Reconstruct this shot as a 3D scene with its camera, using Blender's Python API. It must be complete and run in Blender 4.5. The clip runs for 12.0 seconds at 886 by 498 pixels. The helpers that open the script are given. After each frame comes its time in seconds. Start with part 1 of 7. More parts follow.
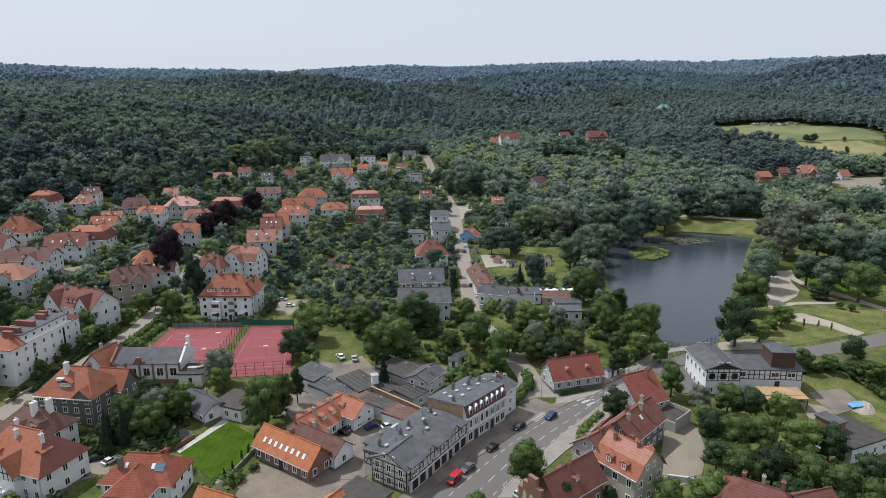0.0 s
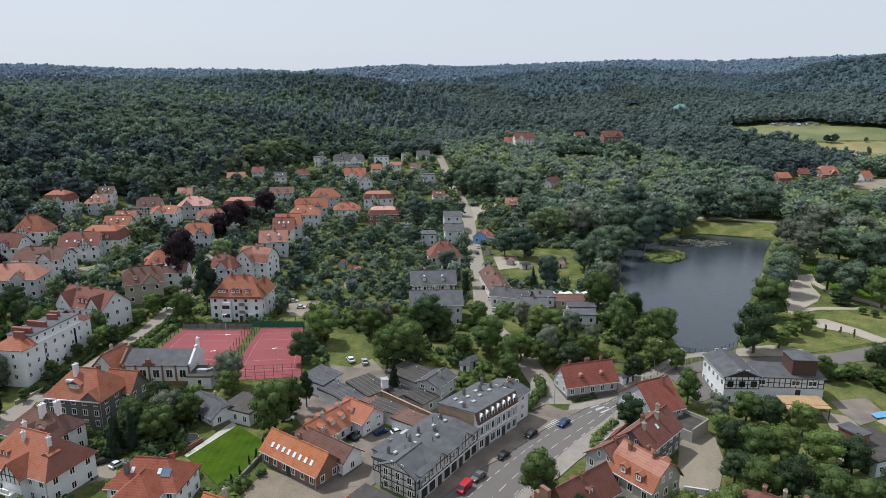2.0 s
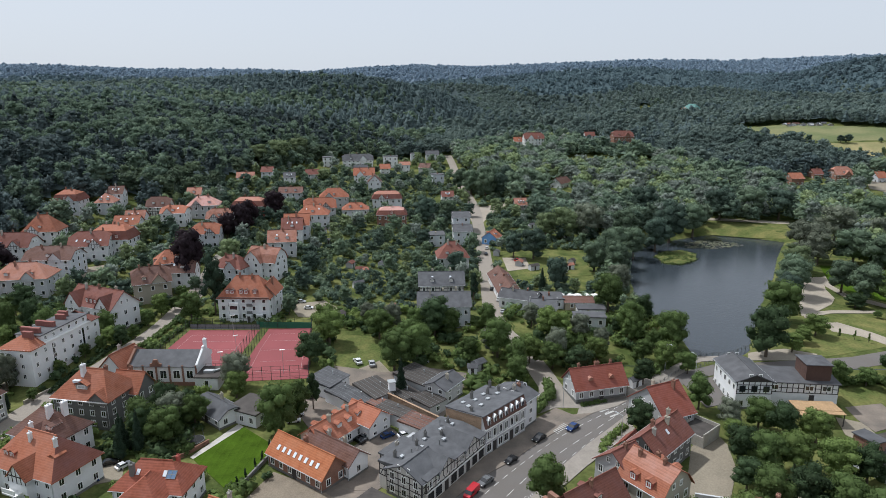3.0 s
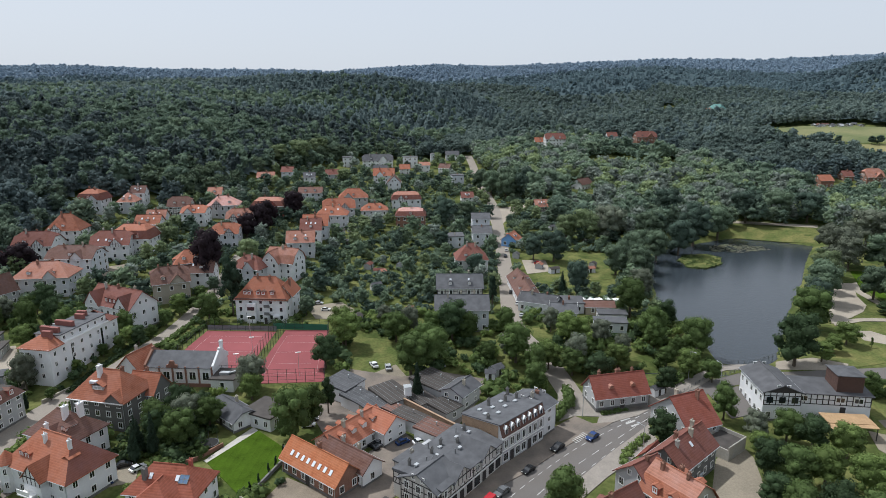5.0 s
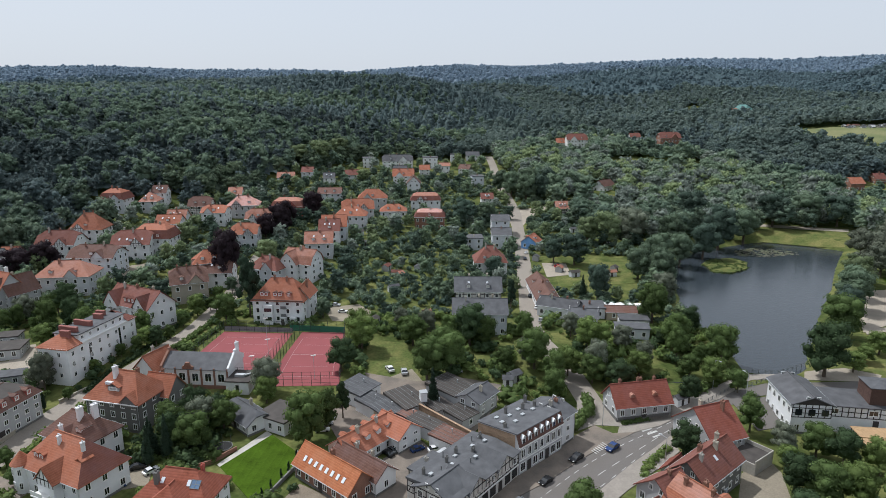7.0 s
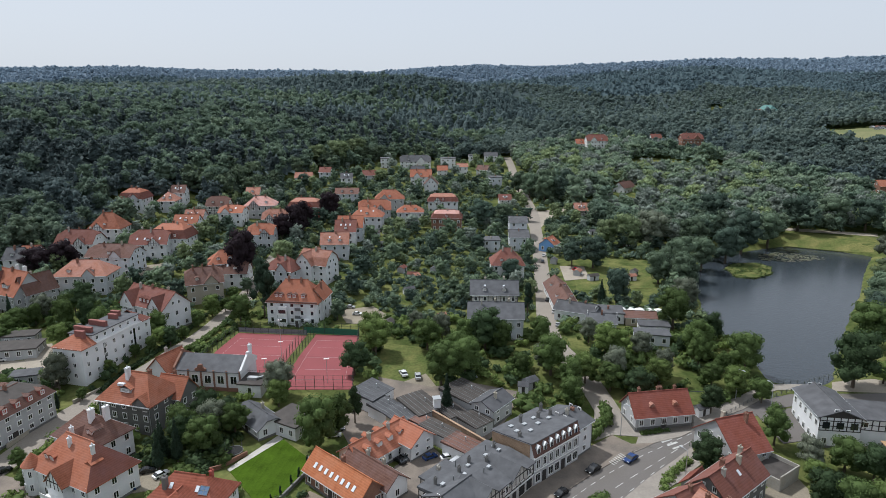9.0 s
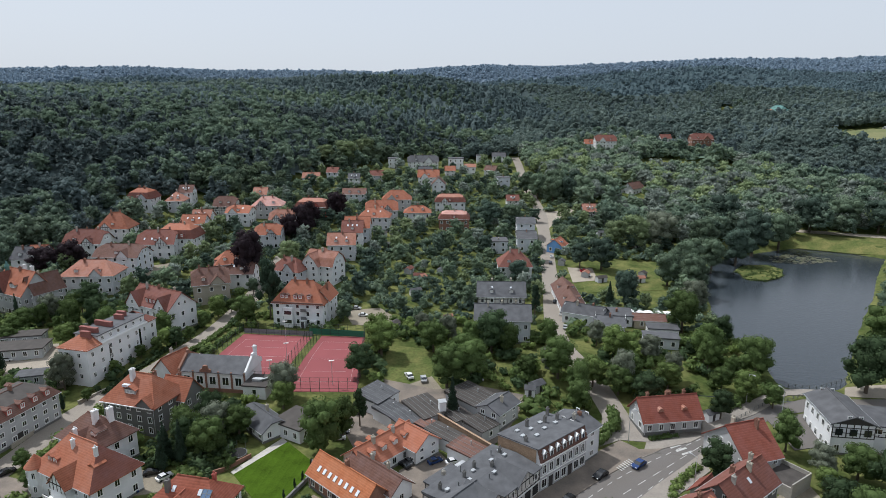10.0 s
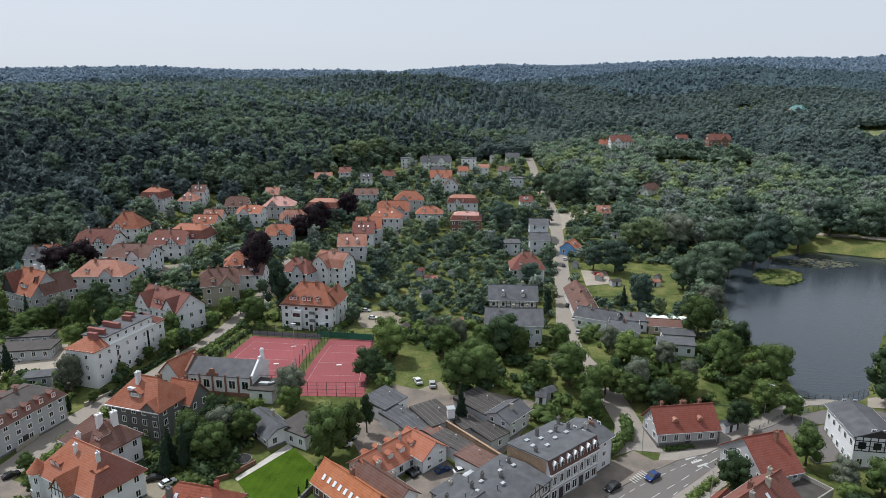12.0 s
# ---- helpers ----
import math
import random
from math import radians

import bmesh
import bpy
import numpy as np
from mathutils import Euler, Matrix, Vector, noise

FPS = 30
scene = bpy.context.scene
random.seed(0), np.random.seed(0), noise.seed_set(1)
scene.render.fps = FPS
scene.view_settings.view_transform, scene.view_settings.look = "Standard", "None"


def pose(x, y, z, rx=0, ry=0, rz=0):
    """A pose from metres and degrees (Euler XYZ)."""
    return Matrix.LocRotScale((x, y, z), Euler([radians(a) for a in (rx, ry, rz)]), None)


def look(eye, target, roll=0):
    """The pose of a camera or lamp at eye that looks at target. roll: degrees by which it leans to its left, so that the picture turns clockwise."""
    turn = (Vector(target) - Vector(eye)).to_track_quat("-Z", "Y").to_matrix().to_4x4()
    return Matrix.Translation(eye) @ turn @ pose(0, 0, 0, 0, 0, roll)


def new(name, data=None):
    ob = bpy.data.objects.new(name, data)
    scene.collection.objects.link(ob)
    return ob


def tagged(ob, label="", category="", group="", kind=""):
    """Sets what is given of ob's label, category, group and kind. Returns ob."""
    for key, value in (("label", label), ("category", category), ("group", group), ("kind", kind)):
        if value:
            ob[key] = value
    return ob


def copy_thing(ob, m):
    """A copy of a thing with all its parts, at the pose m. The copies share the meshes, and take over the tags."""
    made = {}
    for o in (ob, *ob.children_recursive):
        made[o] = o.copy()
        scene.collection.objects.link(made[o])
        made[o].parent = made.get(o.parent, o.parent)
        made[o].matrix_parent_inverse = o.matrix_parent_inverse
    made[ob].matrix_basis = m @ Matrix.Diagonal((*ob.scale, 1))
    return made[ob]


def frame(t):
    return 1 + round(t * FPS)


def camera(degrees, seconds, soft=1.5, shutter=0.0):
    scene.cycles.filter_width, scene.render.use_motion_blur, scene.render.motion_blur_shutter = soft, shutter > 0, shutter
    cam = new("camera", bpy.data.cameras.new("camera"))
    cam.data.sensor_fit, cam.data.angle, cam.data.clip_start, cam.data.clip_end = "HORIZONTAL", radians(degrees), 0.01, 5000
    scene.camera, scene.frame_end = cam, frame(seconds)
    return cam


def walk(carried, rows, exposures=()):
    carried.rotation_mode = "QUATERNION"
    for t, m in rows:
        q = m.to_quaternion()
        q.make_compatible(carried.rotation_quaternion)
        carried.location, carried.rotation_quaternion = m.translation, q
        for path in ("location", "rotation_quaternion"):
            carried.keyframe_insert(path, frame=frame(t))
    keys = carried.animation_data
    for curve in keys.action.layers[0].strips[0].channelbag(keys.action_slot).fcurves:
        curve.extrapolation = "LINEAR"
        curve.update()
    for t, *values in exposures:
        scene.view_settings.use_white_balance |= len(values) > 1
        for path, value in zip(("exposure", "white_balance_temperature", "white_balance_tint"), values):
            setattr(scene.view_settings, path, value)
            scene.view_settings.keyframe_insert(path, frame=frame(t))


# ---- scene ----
cam = camera(71.50, 12.0, soft=0.65)
# seconds, place in metres, yaw, pitch and roll in degrees: a slow level flight up the valley, turning left
ROWS = [
    (0, 0, 0, 74, 0, -13.501, 0.061),
    (0.5, 0.15, 0.66, 74.04, 0.263, -13.511, 0.063),
    (1, 0.291, 1.33, 74.087, 0.576, -13.521, 0.066),
    (1.5, 0.425, 2.01, 74.139, 0.931, -13.53, 0.07),
    (2, 0.551, 2.697, 74.193, 1.322, -13.539, 0.073),
    (2.5, 0.672, 3.392, 74.249, 1.743, -13.547, 0.077),
    (3, 0.788, 4.093, 74.303, 2.188, -13.553, 0.08),
    (3.5, 0.901, 4.8, 74.355, 2.652, -13.558, 0.082),
    (4, 1.011, 5.512, 74.404, 3.13, -13.561, 0.084),
    (4.5, 1.119, 6.229, 74.449, 3.616, -13.562, 0.084),
    (5, 1.226, 6.95, 74.49, 4.107, -13.562, 0.083),
    (5.5, 1.333, 7.676, 74.526, 4.599, -13.56, 0.08),
    (6, 1.44, 8.407, 74.557, 5.088, -13.556, 0.077),
    (6.5, 1.548, 9.142, 74.585, 5.57, -13.551, 0.071),
    (7, 1.657, 9.882, 74.608, 6.043, -13.545, 0.065),
    (7.5, 1.767, 10.628, 74.629, 6.505, -13.539, 0.057),
    (8, 1.879, 11.38, 74.648, 6.953, -13.532, 0.049),
    (8.5, 1.993, 12.14, 74.667, 7.385, -13.526, 0.039),
    (9, 2.11, 12.907, 74.687, 7.799, -13.522, 0.029),
    (9.5, 2.228, 13.683, 74.71, 8.196, -13.519, 0.02),
    (10, 2.348, 14.47, 74.738, 8.573, -13.518, 0.01),
    (10.5, 2.47, 15.268, 74.774, 8.931, -13.522, 0.001),
    (11, 2.594, 16.079, 74.821, 9.269, -13.529, -0.006),
    (11.5, 2.719, 16.905, 74.882, 9.588, -13.543, -0.011),
    (12, 2.845, 17.748, 74.959, 9.889, -13.563, -0.015),
]
walk(cam, [(t, pose(x, y, z, 90 + pitch, roll, yaw)) for t, x, y, z, yaw, pitch, roll in ROWS],
     exposures=[(0, 0.05, 5850, 10), (12, 0.03, 5850, 10)])

# ---- light: a hazy summer sky, the sun high and ahead to the left ----
SUN_EL, SUN_BEARING = radians(57), radians(-62)
world = bpy.data.worlds.new("sky")
scene.world = world
world.use_nodes = True
wn = world.node_tree.nodes
sky = wn.new("ShaderNodeTexSky")
sky.sky_type, sky.sun_disc = "NISHITA", False
sky.sun_elevation, sky.sun_rotation = SUN_EL, SUN_BEARING
sky.altitude, sky.air_density, sky.dust_density, sky.ozone_density = 80, 1.0, 4.0, 1.0
haze = wn.new("ShaderNodeMix")
haze.data_type = "RGBA"
haze.inputs[0].default_value = 0.82
haze.inputs[7].default_value = (7.3, 7.45, 7.5, 1)
world.node_tree.links.new(sky.outputs[0], haze.inputs[6])
world.node_tree.links.new(haze.outputs[2], wn["Background"].inputs[0])
wn["Background"].inputs[1].default_value = 0.102
sun = new("sun", bpy.data.lights.new("sun", "SUN"))
sun.data.energy, sun.data.angle, sun.data.color = 3.85, radians(1.2), (1.0, 0.95, 0.87)
to_sun = Vector((math.sin(SUN_BEARING) * math.cos(SUN_EL), math.cos(SUN_BEARING) * math.cos(SUN_EL), math.sin(SUN_EL)))
sun.matrix_world = look(to_sun * 500, (0, 0, 0))

# ---- the lie of the land ----
VALLEY_Y = [-200, 0, 140, 172, 200, 260, 380, 600, 800, 1100, 1500, 2200, 3400]
VALLEY_Z = [-1, 0, 0, 2.9, 3.2, 4, 7.5, 28, 33, 44, 52, 70, 100]
CREST_B = [-0.978, -0.762, -0.604, -0.542, -0.475, -0.403, -0.326, -0.27, -0.253, -0.229, -0.161, -0.074, 0.014, 0.102, 0.188, 0.272, 0.39, 0.497, 0.604, 0.777, 0.986]
CREST_T = [0.0342, 0.0443, 0.0504, 0.0495, 0.0477, 0.0485, 0.0492, 0.0484, 0.0462, 0.0481, 0.0538, 0.0577, 0.0553, 0.0575, 0.0601, 0.0614, 0.0574, 0.0598, 0.0594, 0.0546, 0.0423]
WATER = 2.3


def ramp(a, b, v):
    t = np.clip((v - a) / (b - a), 0, 1)
    return t * t * (3 - 2 * t)


def inside(poly, x, y):
    """Which of the points lie in the polygon."""
    x, y = np.asarray(x, float), np.asarray(y, float)
    hit = np.zeros(x.shape, bool)
    for (ax, ay), (bx, by) in zip(poly, poly[1:] + poly[:1]):
        if ay != by:
            hit ^= ((ay > y) != (by > y)) & (x < (bx - ax) * (y - ay) / (by - ay) + ax)
    return hit


POND = [(76.9, 288.9), (82.2, 301.9), (89.5, 311.2), (116.3, 330.2), (132.3, 339.8), (152.1, 334.1), (167.1, 323.4), (151.2, 297.1), (138.5, 273.7), (129, 255.7), (116.7, 235.4), (101.5, 208.5), (91, 189.2), (83.5, 174.6), (76.1, 172.1), (68.6, 172.1), (67, 176.5), (68.6, 191.9), (65.2, 205.7), (63.4, 221.4), (68.5, 251.6)]
ISLET = [(90.3, 290.9), (97.7, 299.6), (106.9, 301.8), (110.8, 295.1), (107, 283.6), (98.2, 275.8), (90.6, 276.7)]


def pond_depth(x, y):
    """Metres into the pond from its shore; negative outside."""
    x, y = np.asarray(x, float), np.asarray(y, float)
    best = np.full(x.shape, 1e9)
    for (ax, ay), (bx, by) in zip(POND, POND[1:] + POND[:1]):
        dx, dy = bx - ax, by - ay
        t = np.clip(((x - ax) * dx + (y - ay) * dy) / (dx * dx + dy * dy), 0, 1)
        best = np.minimum(best, np.hypot(x - ax - t * dx, y - ay - t * dy))
    return np.where(inside(POND, x, y), best, -best)


def terrain(x, y):
    """Height of the bare ground: valley floor, village slope, wooded hill, and a ring of hills whose crest is shaped to
    the skyline seen from the camera.
    """
    x, y = np.asarray(x, float), np.asarray(y, float)
    v = np.interp(y, VALLEY_Y, VALLEY_Z)
    v = v + 0.07 * np.clip(-20 - x, 0, 130) * ramp(190, 330, y) * (1 - ramp(420, 620, y))
    d = (x + 185) * -0.95 + (y - 320) * 0.32
    v = v + 50 * (1 - np.exp(-np.maximum(d, 0) / 140)) * ramp(240, 380, y) * (1 - ramp(950, 1300, y))
    for h, cx, cy, sx, sy in ((24, -170, 930, 240, 150), (45, -60, 1480, 240, 130), (50, 380, 1600, 230, 140), (56, 190, 1230, 150, 110), (75, 820, 1230, 260, 190), (12, 92, 800, 50, 60), (12, 215, 815, 60, 60), (10, 420, 1130, 60, 60)):
        v = v + h * np.exp(-((x - cx) / sx) ** 2 - ((y - cy) / sy) ** 2)
    v = v + ramp(140, 400, x) * ramp(470, 700, y) * 22
    r, b = np.hypot(x, y), np.arctan2(x, np.maximum(y, 1e-3))
    k = ramp(1350, 2400, r)
    v = v * (1 - k) + (48 + np.interp(b, CREST_B, CREST_T) * 2400) * k
    out = np.maximum(-pond_depth(x, y), 0)
    return np.where(out < 16, np.minimum(v, WATER + 0.35 + out * 0.36), v)


def ground_z(x, y):
    return float(terrain(x, y))


# ---- materials ----
def mat(name, colour, rough=0.8, metal=0.0, grain=0.25, scale=2.0, bump=0.15, blotch=0.2, blotch_scale=0.15, vary=0.0, island=0.0,
        wave=None, spec=0.3, colour2=None, translucent=0.0):
    """A procedural surface: colour varied at two scales, per object and per piece, with fine relief. wave: (axis, waves per metre, strength)."""
    m = bpy.data.materials.new(name)
    m.use_nodes = True
    n, l = m.node_tree.nodes, m.node_tree.links.new
    b = n["Principled BSDF"]
    b.inputs["Roughness"].default_value, b.inputs["Metallic"].default_value = rough, metal
    b.inputs["Specular IOR Level"].default_value = spec
    co = n.new("ShaderNodeTexCoord").outputs["Object"]
    fine, big = n.new("ShaderNodeTexNoise"), n.new("ShaderNodeTexNoise")
    fine.inputs["Scale"].default_value, big.inputs["Scale"].default_value = scale, blotch_scale
    fine.inputs["Detail"].default_value, big.inputs["Detail"].default_value = 3, 4
    l(co, fine.inputs["Vector"]), l(co, big.inputs["Vector"])

    def math_node(op, a, c):
        k = n.new("ShaderNodeMath")
        k.operation = op
        for i, v in enumerate((a, c)):
            if isinstance(v, (int, float)):
                k.inputs[i].default_value = v
            else:
                l(v, k.inputs[i])
        return k.outputs[0]

    f = math_node("ADD", math_node("MULTIPLY", math_node("SUBTRACT", fine.outputs["Fac"], 0.5), grain * 2), 1.0)
    f = math_node("ADD", f, math_node("MULTIPLY", math_node("SUBTRACT", big.outputs["Fac"], 0.5), blotch * 2.6))
    if vary:
        f = math_node("ADD", f, math_node("MULTIPLY", math_node("SUBTRACT", n.new("ShaderNodeObjectInfo").outputs["Random"], 0.5), vary * 2))
    if island:
        f = math_node("ADD", f, math_node("MULTIPLY", math_node("SUBTRACT", n.new("ShaderNodeNewGeometry").outputs["Random Per Island"], 0.5), island * 2))
    relief = fine.outputs["Fac"]
    if wave:
        w = n.new("ShaderNodeTexWave")
        w.wave_type, w.bands_direction, w.wave_profile = "BANDS", wave[0], "SAW"
        w.inputs["Scale"].default_value, w.inputs["Distortion"].default_value = wave[1] * 0.314, 0.25
        l(co, w.inputs["Vector"])
        f = math_node("ADD", f, math_node("MULTIPLY", math_node("SUBTRACT", w.outputs["Fac"], 0.5), wave[2]))
        relief = w.outputs["Fac"]
    mix = n.new("ShaderNodeMix")
    mix.data_type, mix.blend_type = "RGBA", "MULTIPLY"
    mix.inputs[0].default_value = 1.0
    base = n.new("ShaderNodeMix")
    base.data_type = "RGBA"
    base.inputs[6].default_value, base.inputs[7].default_value = (*colour, 1), (*(colour2 or colour), 1)
    lift = n.new("ShaderNodeMapRange")
    lift.inputs[1].default_value, lift.inputs[2].default_value = 0.35, 0.65
    l(big.outputs["Fac"], lift.inputs[0]), l(lift.outputs[0], base.inputs[0])
    l(base.outputs[2], mix.inputs[6]), l(f, mix.inputs[7])
    l(mix.outputs[2], b.inputs["Base Color"])
    if bump:
        k = n.new("ShaderNodeBump")
        k.inputs["Strength"].default_value, k.inputs["Distance"].default_value = bump, 0.06
        l(relief, k.inputs["Height"]), l(k.outputs[0], b.inputs["Normal"])
    if translucent:
        t, s = n.new("ShaderNodeBsdfTranslucent"), n.new("ShaderNodeMixShader")
        s.inputs[0].default_value = translucent
        l(mix.outputs[2], t.inputs[0]), l(b.outputs[0], s.inputs[1]), l(t.outputs[0], s.inputs[2])
        l(s.outputs[0], n["Material Output"].inputs[0])
    return m


ROOF = {k: mat("roof_" + k, c, 0.75, grain=0.22, scale=1.6, bump=0.6, blotch=0.5, blotch_scale=0.5, vary=0.16, wave=("Z", 3.2, 0.26), spec=0.12, colour2=(c[0] * 0.74, c[1] * 0.84, c[2] * 0.95)) for k, c in dict(
    orange=(0.34, 0.128, 0.075), red=(0.19, 0.078, 0.058), brightred=(0.24, 0.078, 0.054), brown=(0.17, 0.092, 0.07), pink=(0.37, 0.172, 0.118), newred=(0.42, 0.15, 0.068), tilered=(0.34, 0.108, 0.066),
    # pinkwhite: pink tile with the sun's glare put into its base colour
    pinkwhite=(0.5, 0.27, 0.22), blue=(0.12, 0.25, 0.5), green=(0.12, 0.22, 0.19)).items()}
for k, c in dict(slate=(0.08, 0.081, 0.086), grey=(0.086, 0.088, 0.094), pale=(0.4, 0.41, 0.42), felt=(0.062, 0.055, 0.05)).items():
    ROOF[k] = mat("roof_" + k, c, 0.85, grain=0.15, scale=0.8, bump=0.1, blotch=0.42, blotch_scale=0.5, vary=0.08)
# greyblue and cream lean blue: haze over far walls is in their colour
WALL = {k: mat("wall_" + k, c, 0.9, grain=0.06, scale=3, bump=0.06, blotch=0.14, blotch_scale=0.3, vary=0.06, spec=0.15) for k, c in dict(
    white=(0.66, 0.665, 0.67), buff=(0.42, 0.37, 0.29), grey=(0.41, 0.412, 0.415), stone=(0.36, 0.33, 0.27), dark=(0.15, 0.147, 0.14),
    greyblue=(0.54, 0.56, 0.59), red=(0.34, 0.1, 0.08), timber=(0.5, 0.48, 0.45), cream=(0.51, 0.52, 0.54), blue=(0.2, 0.38, 0.68)).items()}
WALL["weathered"] = mat("wall_weathered", (0.4, 0.385, 0.35), 0.95, grain=0.2, scale=2, bump=0.15, blotch=0.4, blotch_scale=0.6, colour2=(0.3, 0.28, 0.24))
WALL["brick"] = mat("wall_brick", (0.23, 0.125, 0.09), 0.9, grain=0.35, scale=6, bump=0.3, blotch=0.25, blotch_scale=0.4, wave=("Z", 12.0, 0.15))
WALL["yellowbrick"] = mat("wall_yellow_brick", (0.3, 0.21, 0.14), 0.9, grain=0.3, scale=5, bump=0.3, blotch=0.3, blotch_scale=0.4, wave=("Z", 12.0, 0.12))
TRIM = mat("white_trim", (0.74, 0.74, 0.72), 0.6, grain=0.05, blotch=0.08, bump=0.03)
BEAM = mat("dark_beam", (0.045, 0.04, 0.038), 0.8, grain=0.2, blotch=0.2, bump=0.1)
GLASS = mat("window_glass", (0.018, 0.022, 0.026), 0.06, grain=0.0, blotch=0.3, bump=0.0, vary=0.25, spec=0.9)
ZINC = mat("zinc", (0.5, 0.52, 0.53), 0.45, 0.6, grain=0.1, blotch=0.1, bump=0.03)
METAL = mat("dull_metal", (0.18, 0.19, 0.19), 0.5, 0.7, grain=0.1, bump=0.02)
GRASS = mat("grass", (0.066, 0.09, 0.026), 0.95, grain=0.55, scale=0.9, bump=0.9, blotch=0.5, blotch_scale=0.14, colour2=(0.115, 0.12, 0.042), spec=0.05)
LAWN = mat("mown_lawn", (0.047, 0.085, 0.007), 0.95, grain=0.3, scale=2.5, bump=0.5, blotch=0.42, blotch_scale=0.25, wave=("X", 0.6, 0.14), spec=0.05)
MEADOW = mat("dry_meadow", (0.19, 0.19, 0.085), 0.95, grain=0.3, scale=0.7, bump=0.6, blotch=0.25, blotch_scale=0.04, colour2=(0.25, 0.215, 0.11), spec=0.05)
GREENMEADOW = mat("green_meadow", (0.125, 0.15, 0.068), 0.95, grain=0.3, scale=0.7, bump=0.6, blotch=0.22, blotch_scale=0.03, colour2=(0.17, 0.17, 0.085), spec=0.05)
ROUGH = mat("rough_grass", (0.086, 0.112, 0.034), 0.95, grain=0.5, scale=1.3, bump=0.8, blotch=0.26, blotch_scale=0.16, colour2=(0.145, 0.14, 0.052), spec=0.05)
ASPHALT = mat("asphalt", (0.142, 0.128, 0.115), 0.9, grain=0.14, scale=4, bump=0.1, blotch=0.26, blotch_scale=0.09, colour2=(0.125, 0.115, 0.108))
PAVING = mat("paving", (0.16, 0.138, 0.117), 0.9, grain=0.2, scale=3, bump=0.15, blotch=0.34, blotch_scale=0.22, colour2=(0.19, 0.158, 0.128))
GRAVEL = mat("gravel", (0.225, 0.196, 0.148), 0.95, grain=0.3, scale=3, bump=0.3, blotch=0.25, blotch_scale=0.15)
CONCRETE = mat("pale_concrete", (0.42, 0.4, 0.36), 0.9, grain=0.2, scale=2, bump=0.15, blotch=0.2, blotch_scale=0.3)
FOOTWAY = mat("footway_slabs", (0.25, 0.225, 0.195), 0.9, grain=0.22, scale=2.5, bump=0.15, blotch=0.25, blotch_scale=0.3)
SETTS = mat("cobble_setts", (0.19, 0.158, 0.118), 0.9, grain=0.4, scale=4, bump=0.5, blotch=0.25, blotch_scale=0.3)
PATHWAY = mat("pale_path", (0.31, 0.272, 0.22), 0.95, grain=0.25, scale=3, bump=0.2, blotch=0.22, blotch_scale=0.2)
STREETWAY = mat("pale_street", (0.27, 0.238, 0.2), 0.9, grain=0.2, scale=3, bump=0.12, blotch=0.3, blotch_scale=0.2, colour2=(0.22, 0.195, 0.165))
PAINT = mat("road_paint", (0.44, 0.44, 0.42), 0.8, grain=0.3, scale=5, bump=0.02, blotch=0.3, blotch_scale=0.8)
CLAY = mat("court_surface", (0.235, 0.066, 0.07), 0.9, grain=0.1, scale=3, bump=0.08, blotch=0.14, blotch_scale=0.12)
BARK = mat("bark", (0.1, 0.08, 0.06), 0.95, grain=0.4, scale=4, bump=0.5)
# leaf tones for trees further off have haze mixed in: paler and bluer
FAR_LEAF = ("hazyupland", "hazypine", "hazyfirs", "hazyridge", "hazyfar")
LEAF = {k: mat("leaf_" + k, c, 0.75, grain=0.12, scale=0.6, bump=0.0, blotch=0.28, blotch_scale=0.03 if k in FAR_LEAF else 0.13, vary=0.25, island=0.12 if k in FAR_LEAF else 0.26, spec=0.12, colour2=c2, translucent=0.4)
        for k, (c, c2) in dict(
            # the last two tones here are the near greens, blued by haze
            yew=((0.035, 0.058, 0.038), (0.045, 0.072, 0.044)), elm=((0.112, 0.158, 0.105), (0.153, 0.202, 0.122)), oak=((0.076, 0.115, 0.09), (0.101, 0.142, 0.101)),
            mid=((0.08, 0.122, 0.041), (0.122, 0.168, 0.055)), dark=((0.052, 0.084, 0.039), (0.07, 0.106, 0.048)), light=((0.129, 0.186, 0.057), (0.17, 0.22, 0.068)),
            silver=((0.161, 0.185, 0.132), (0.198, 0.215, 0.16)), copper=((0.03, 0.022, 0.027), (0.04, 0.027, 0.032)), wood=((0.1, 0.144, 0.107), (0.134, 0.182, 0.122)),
            # wood and every tone below it carry haze, bluest in the last ones
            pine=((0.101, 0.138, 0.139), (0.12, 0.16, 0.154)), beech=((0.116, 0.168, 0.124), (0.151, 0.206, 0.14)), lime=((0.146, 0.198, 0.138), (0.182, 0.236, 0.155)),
            willow=((0.192, 0.23, 0.196), (0.218, 0.252, 0.212)), birch=((0.178, 0.232, 0.119), (0.215, 0.262, 0.13)), hazyupland=((0.12, 0.166, 0.15), (0.152, 0.196, 0.169)),
            hazypine=((0.098, 0.14, 0.143), (0.12, 0.162, 0.158)), hazyfirs=((0.105, 0.155, 0.172), (0.12, 0.172, 0.186)), hazyridge=((0.125, 0.182, 0.208), (0.142, 0.2, 0.22)),
            hazyfar=((0.185, 0.248, 0.31), (0.2, 0.262, 0.322))).items()}
water = bpy.data.materials.new("pond_water")
water.use_nodes = True
wb = water.node_tree.nodes["Principled BSDF"]
wb.inputs["Base Color"].default_value, wb.inputs["Roughness"].default_value = (0.034, 0.042, 0.05, 1), 0.15
wb.inputs["IOR"].default_value = 1.33
wnoise, wbump = water.node_tree.nodes.new("ShaderNodeTexNoise"), water.node_tree.nodes.new("ShaderNodeBump")
wnoise.inputs["Scale"].default_value, wnoise.inputs["Detail"].default_value = 0.9, 3
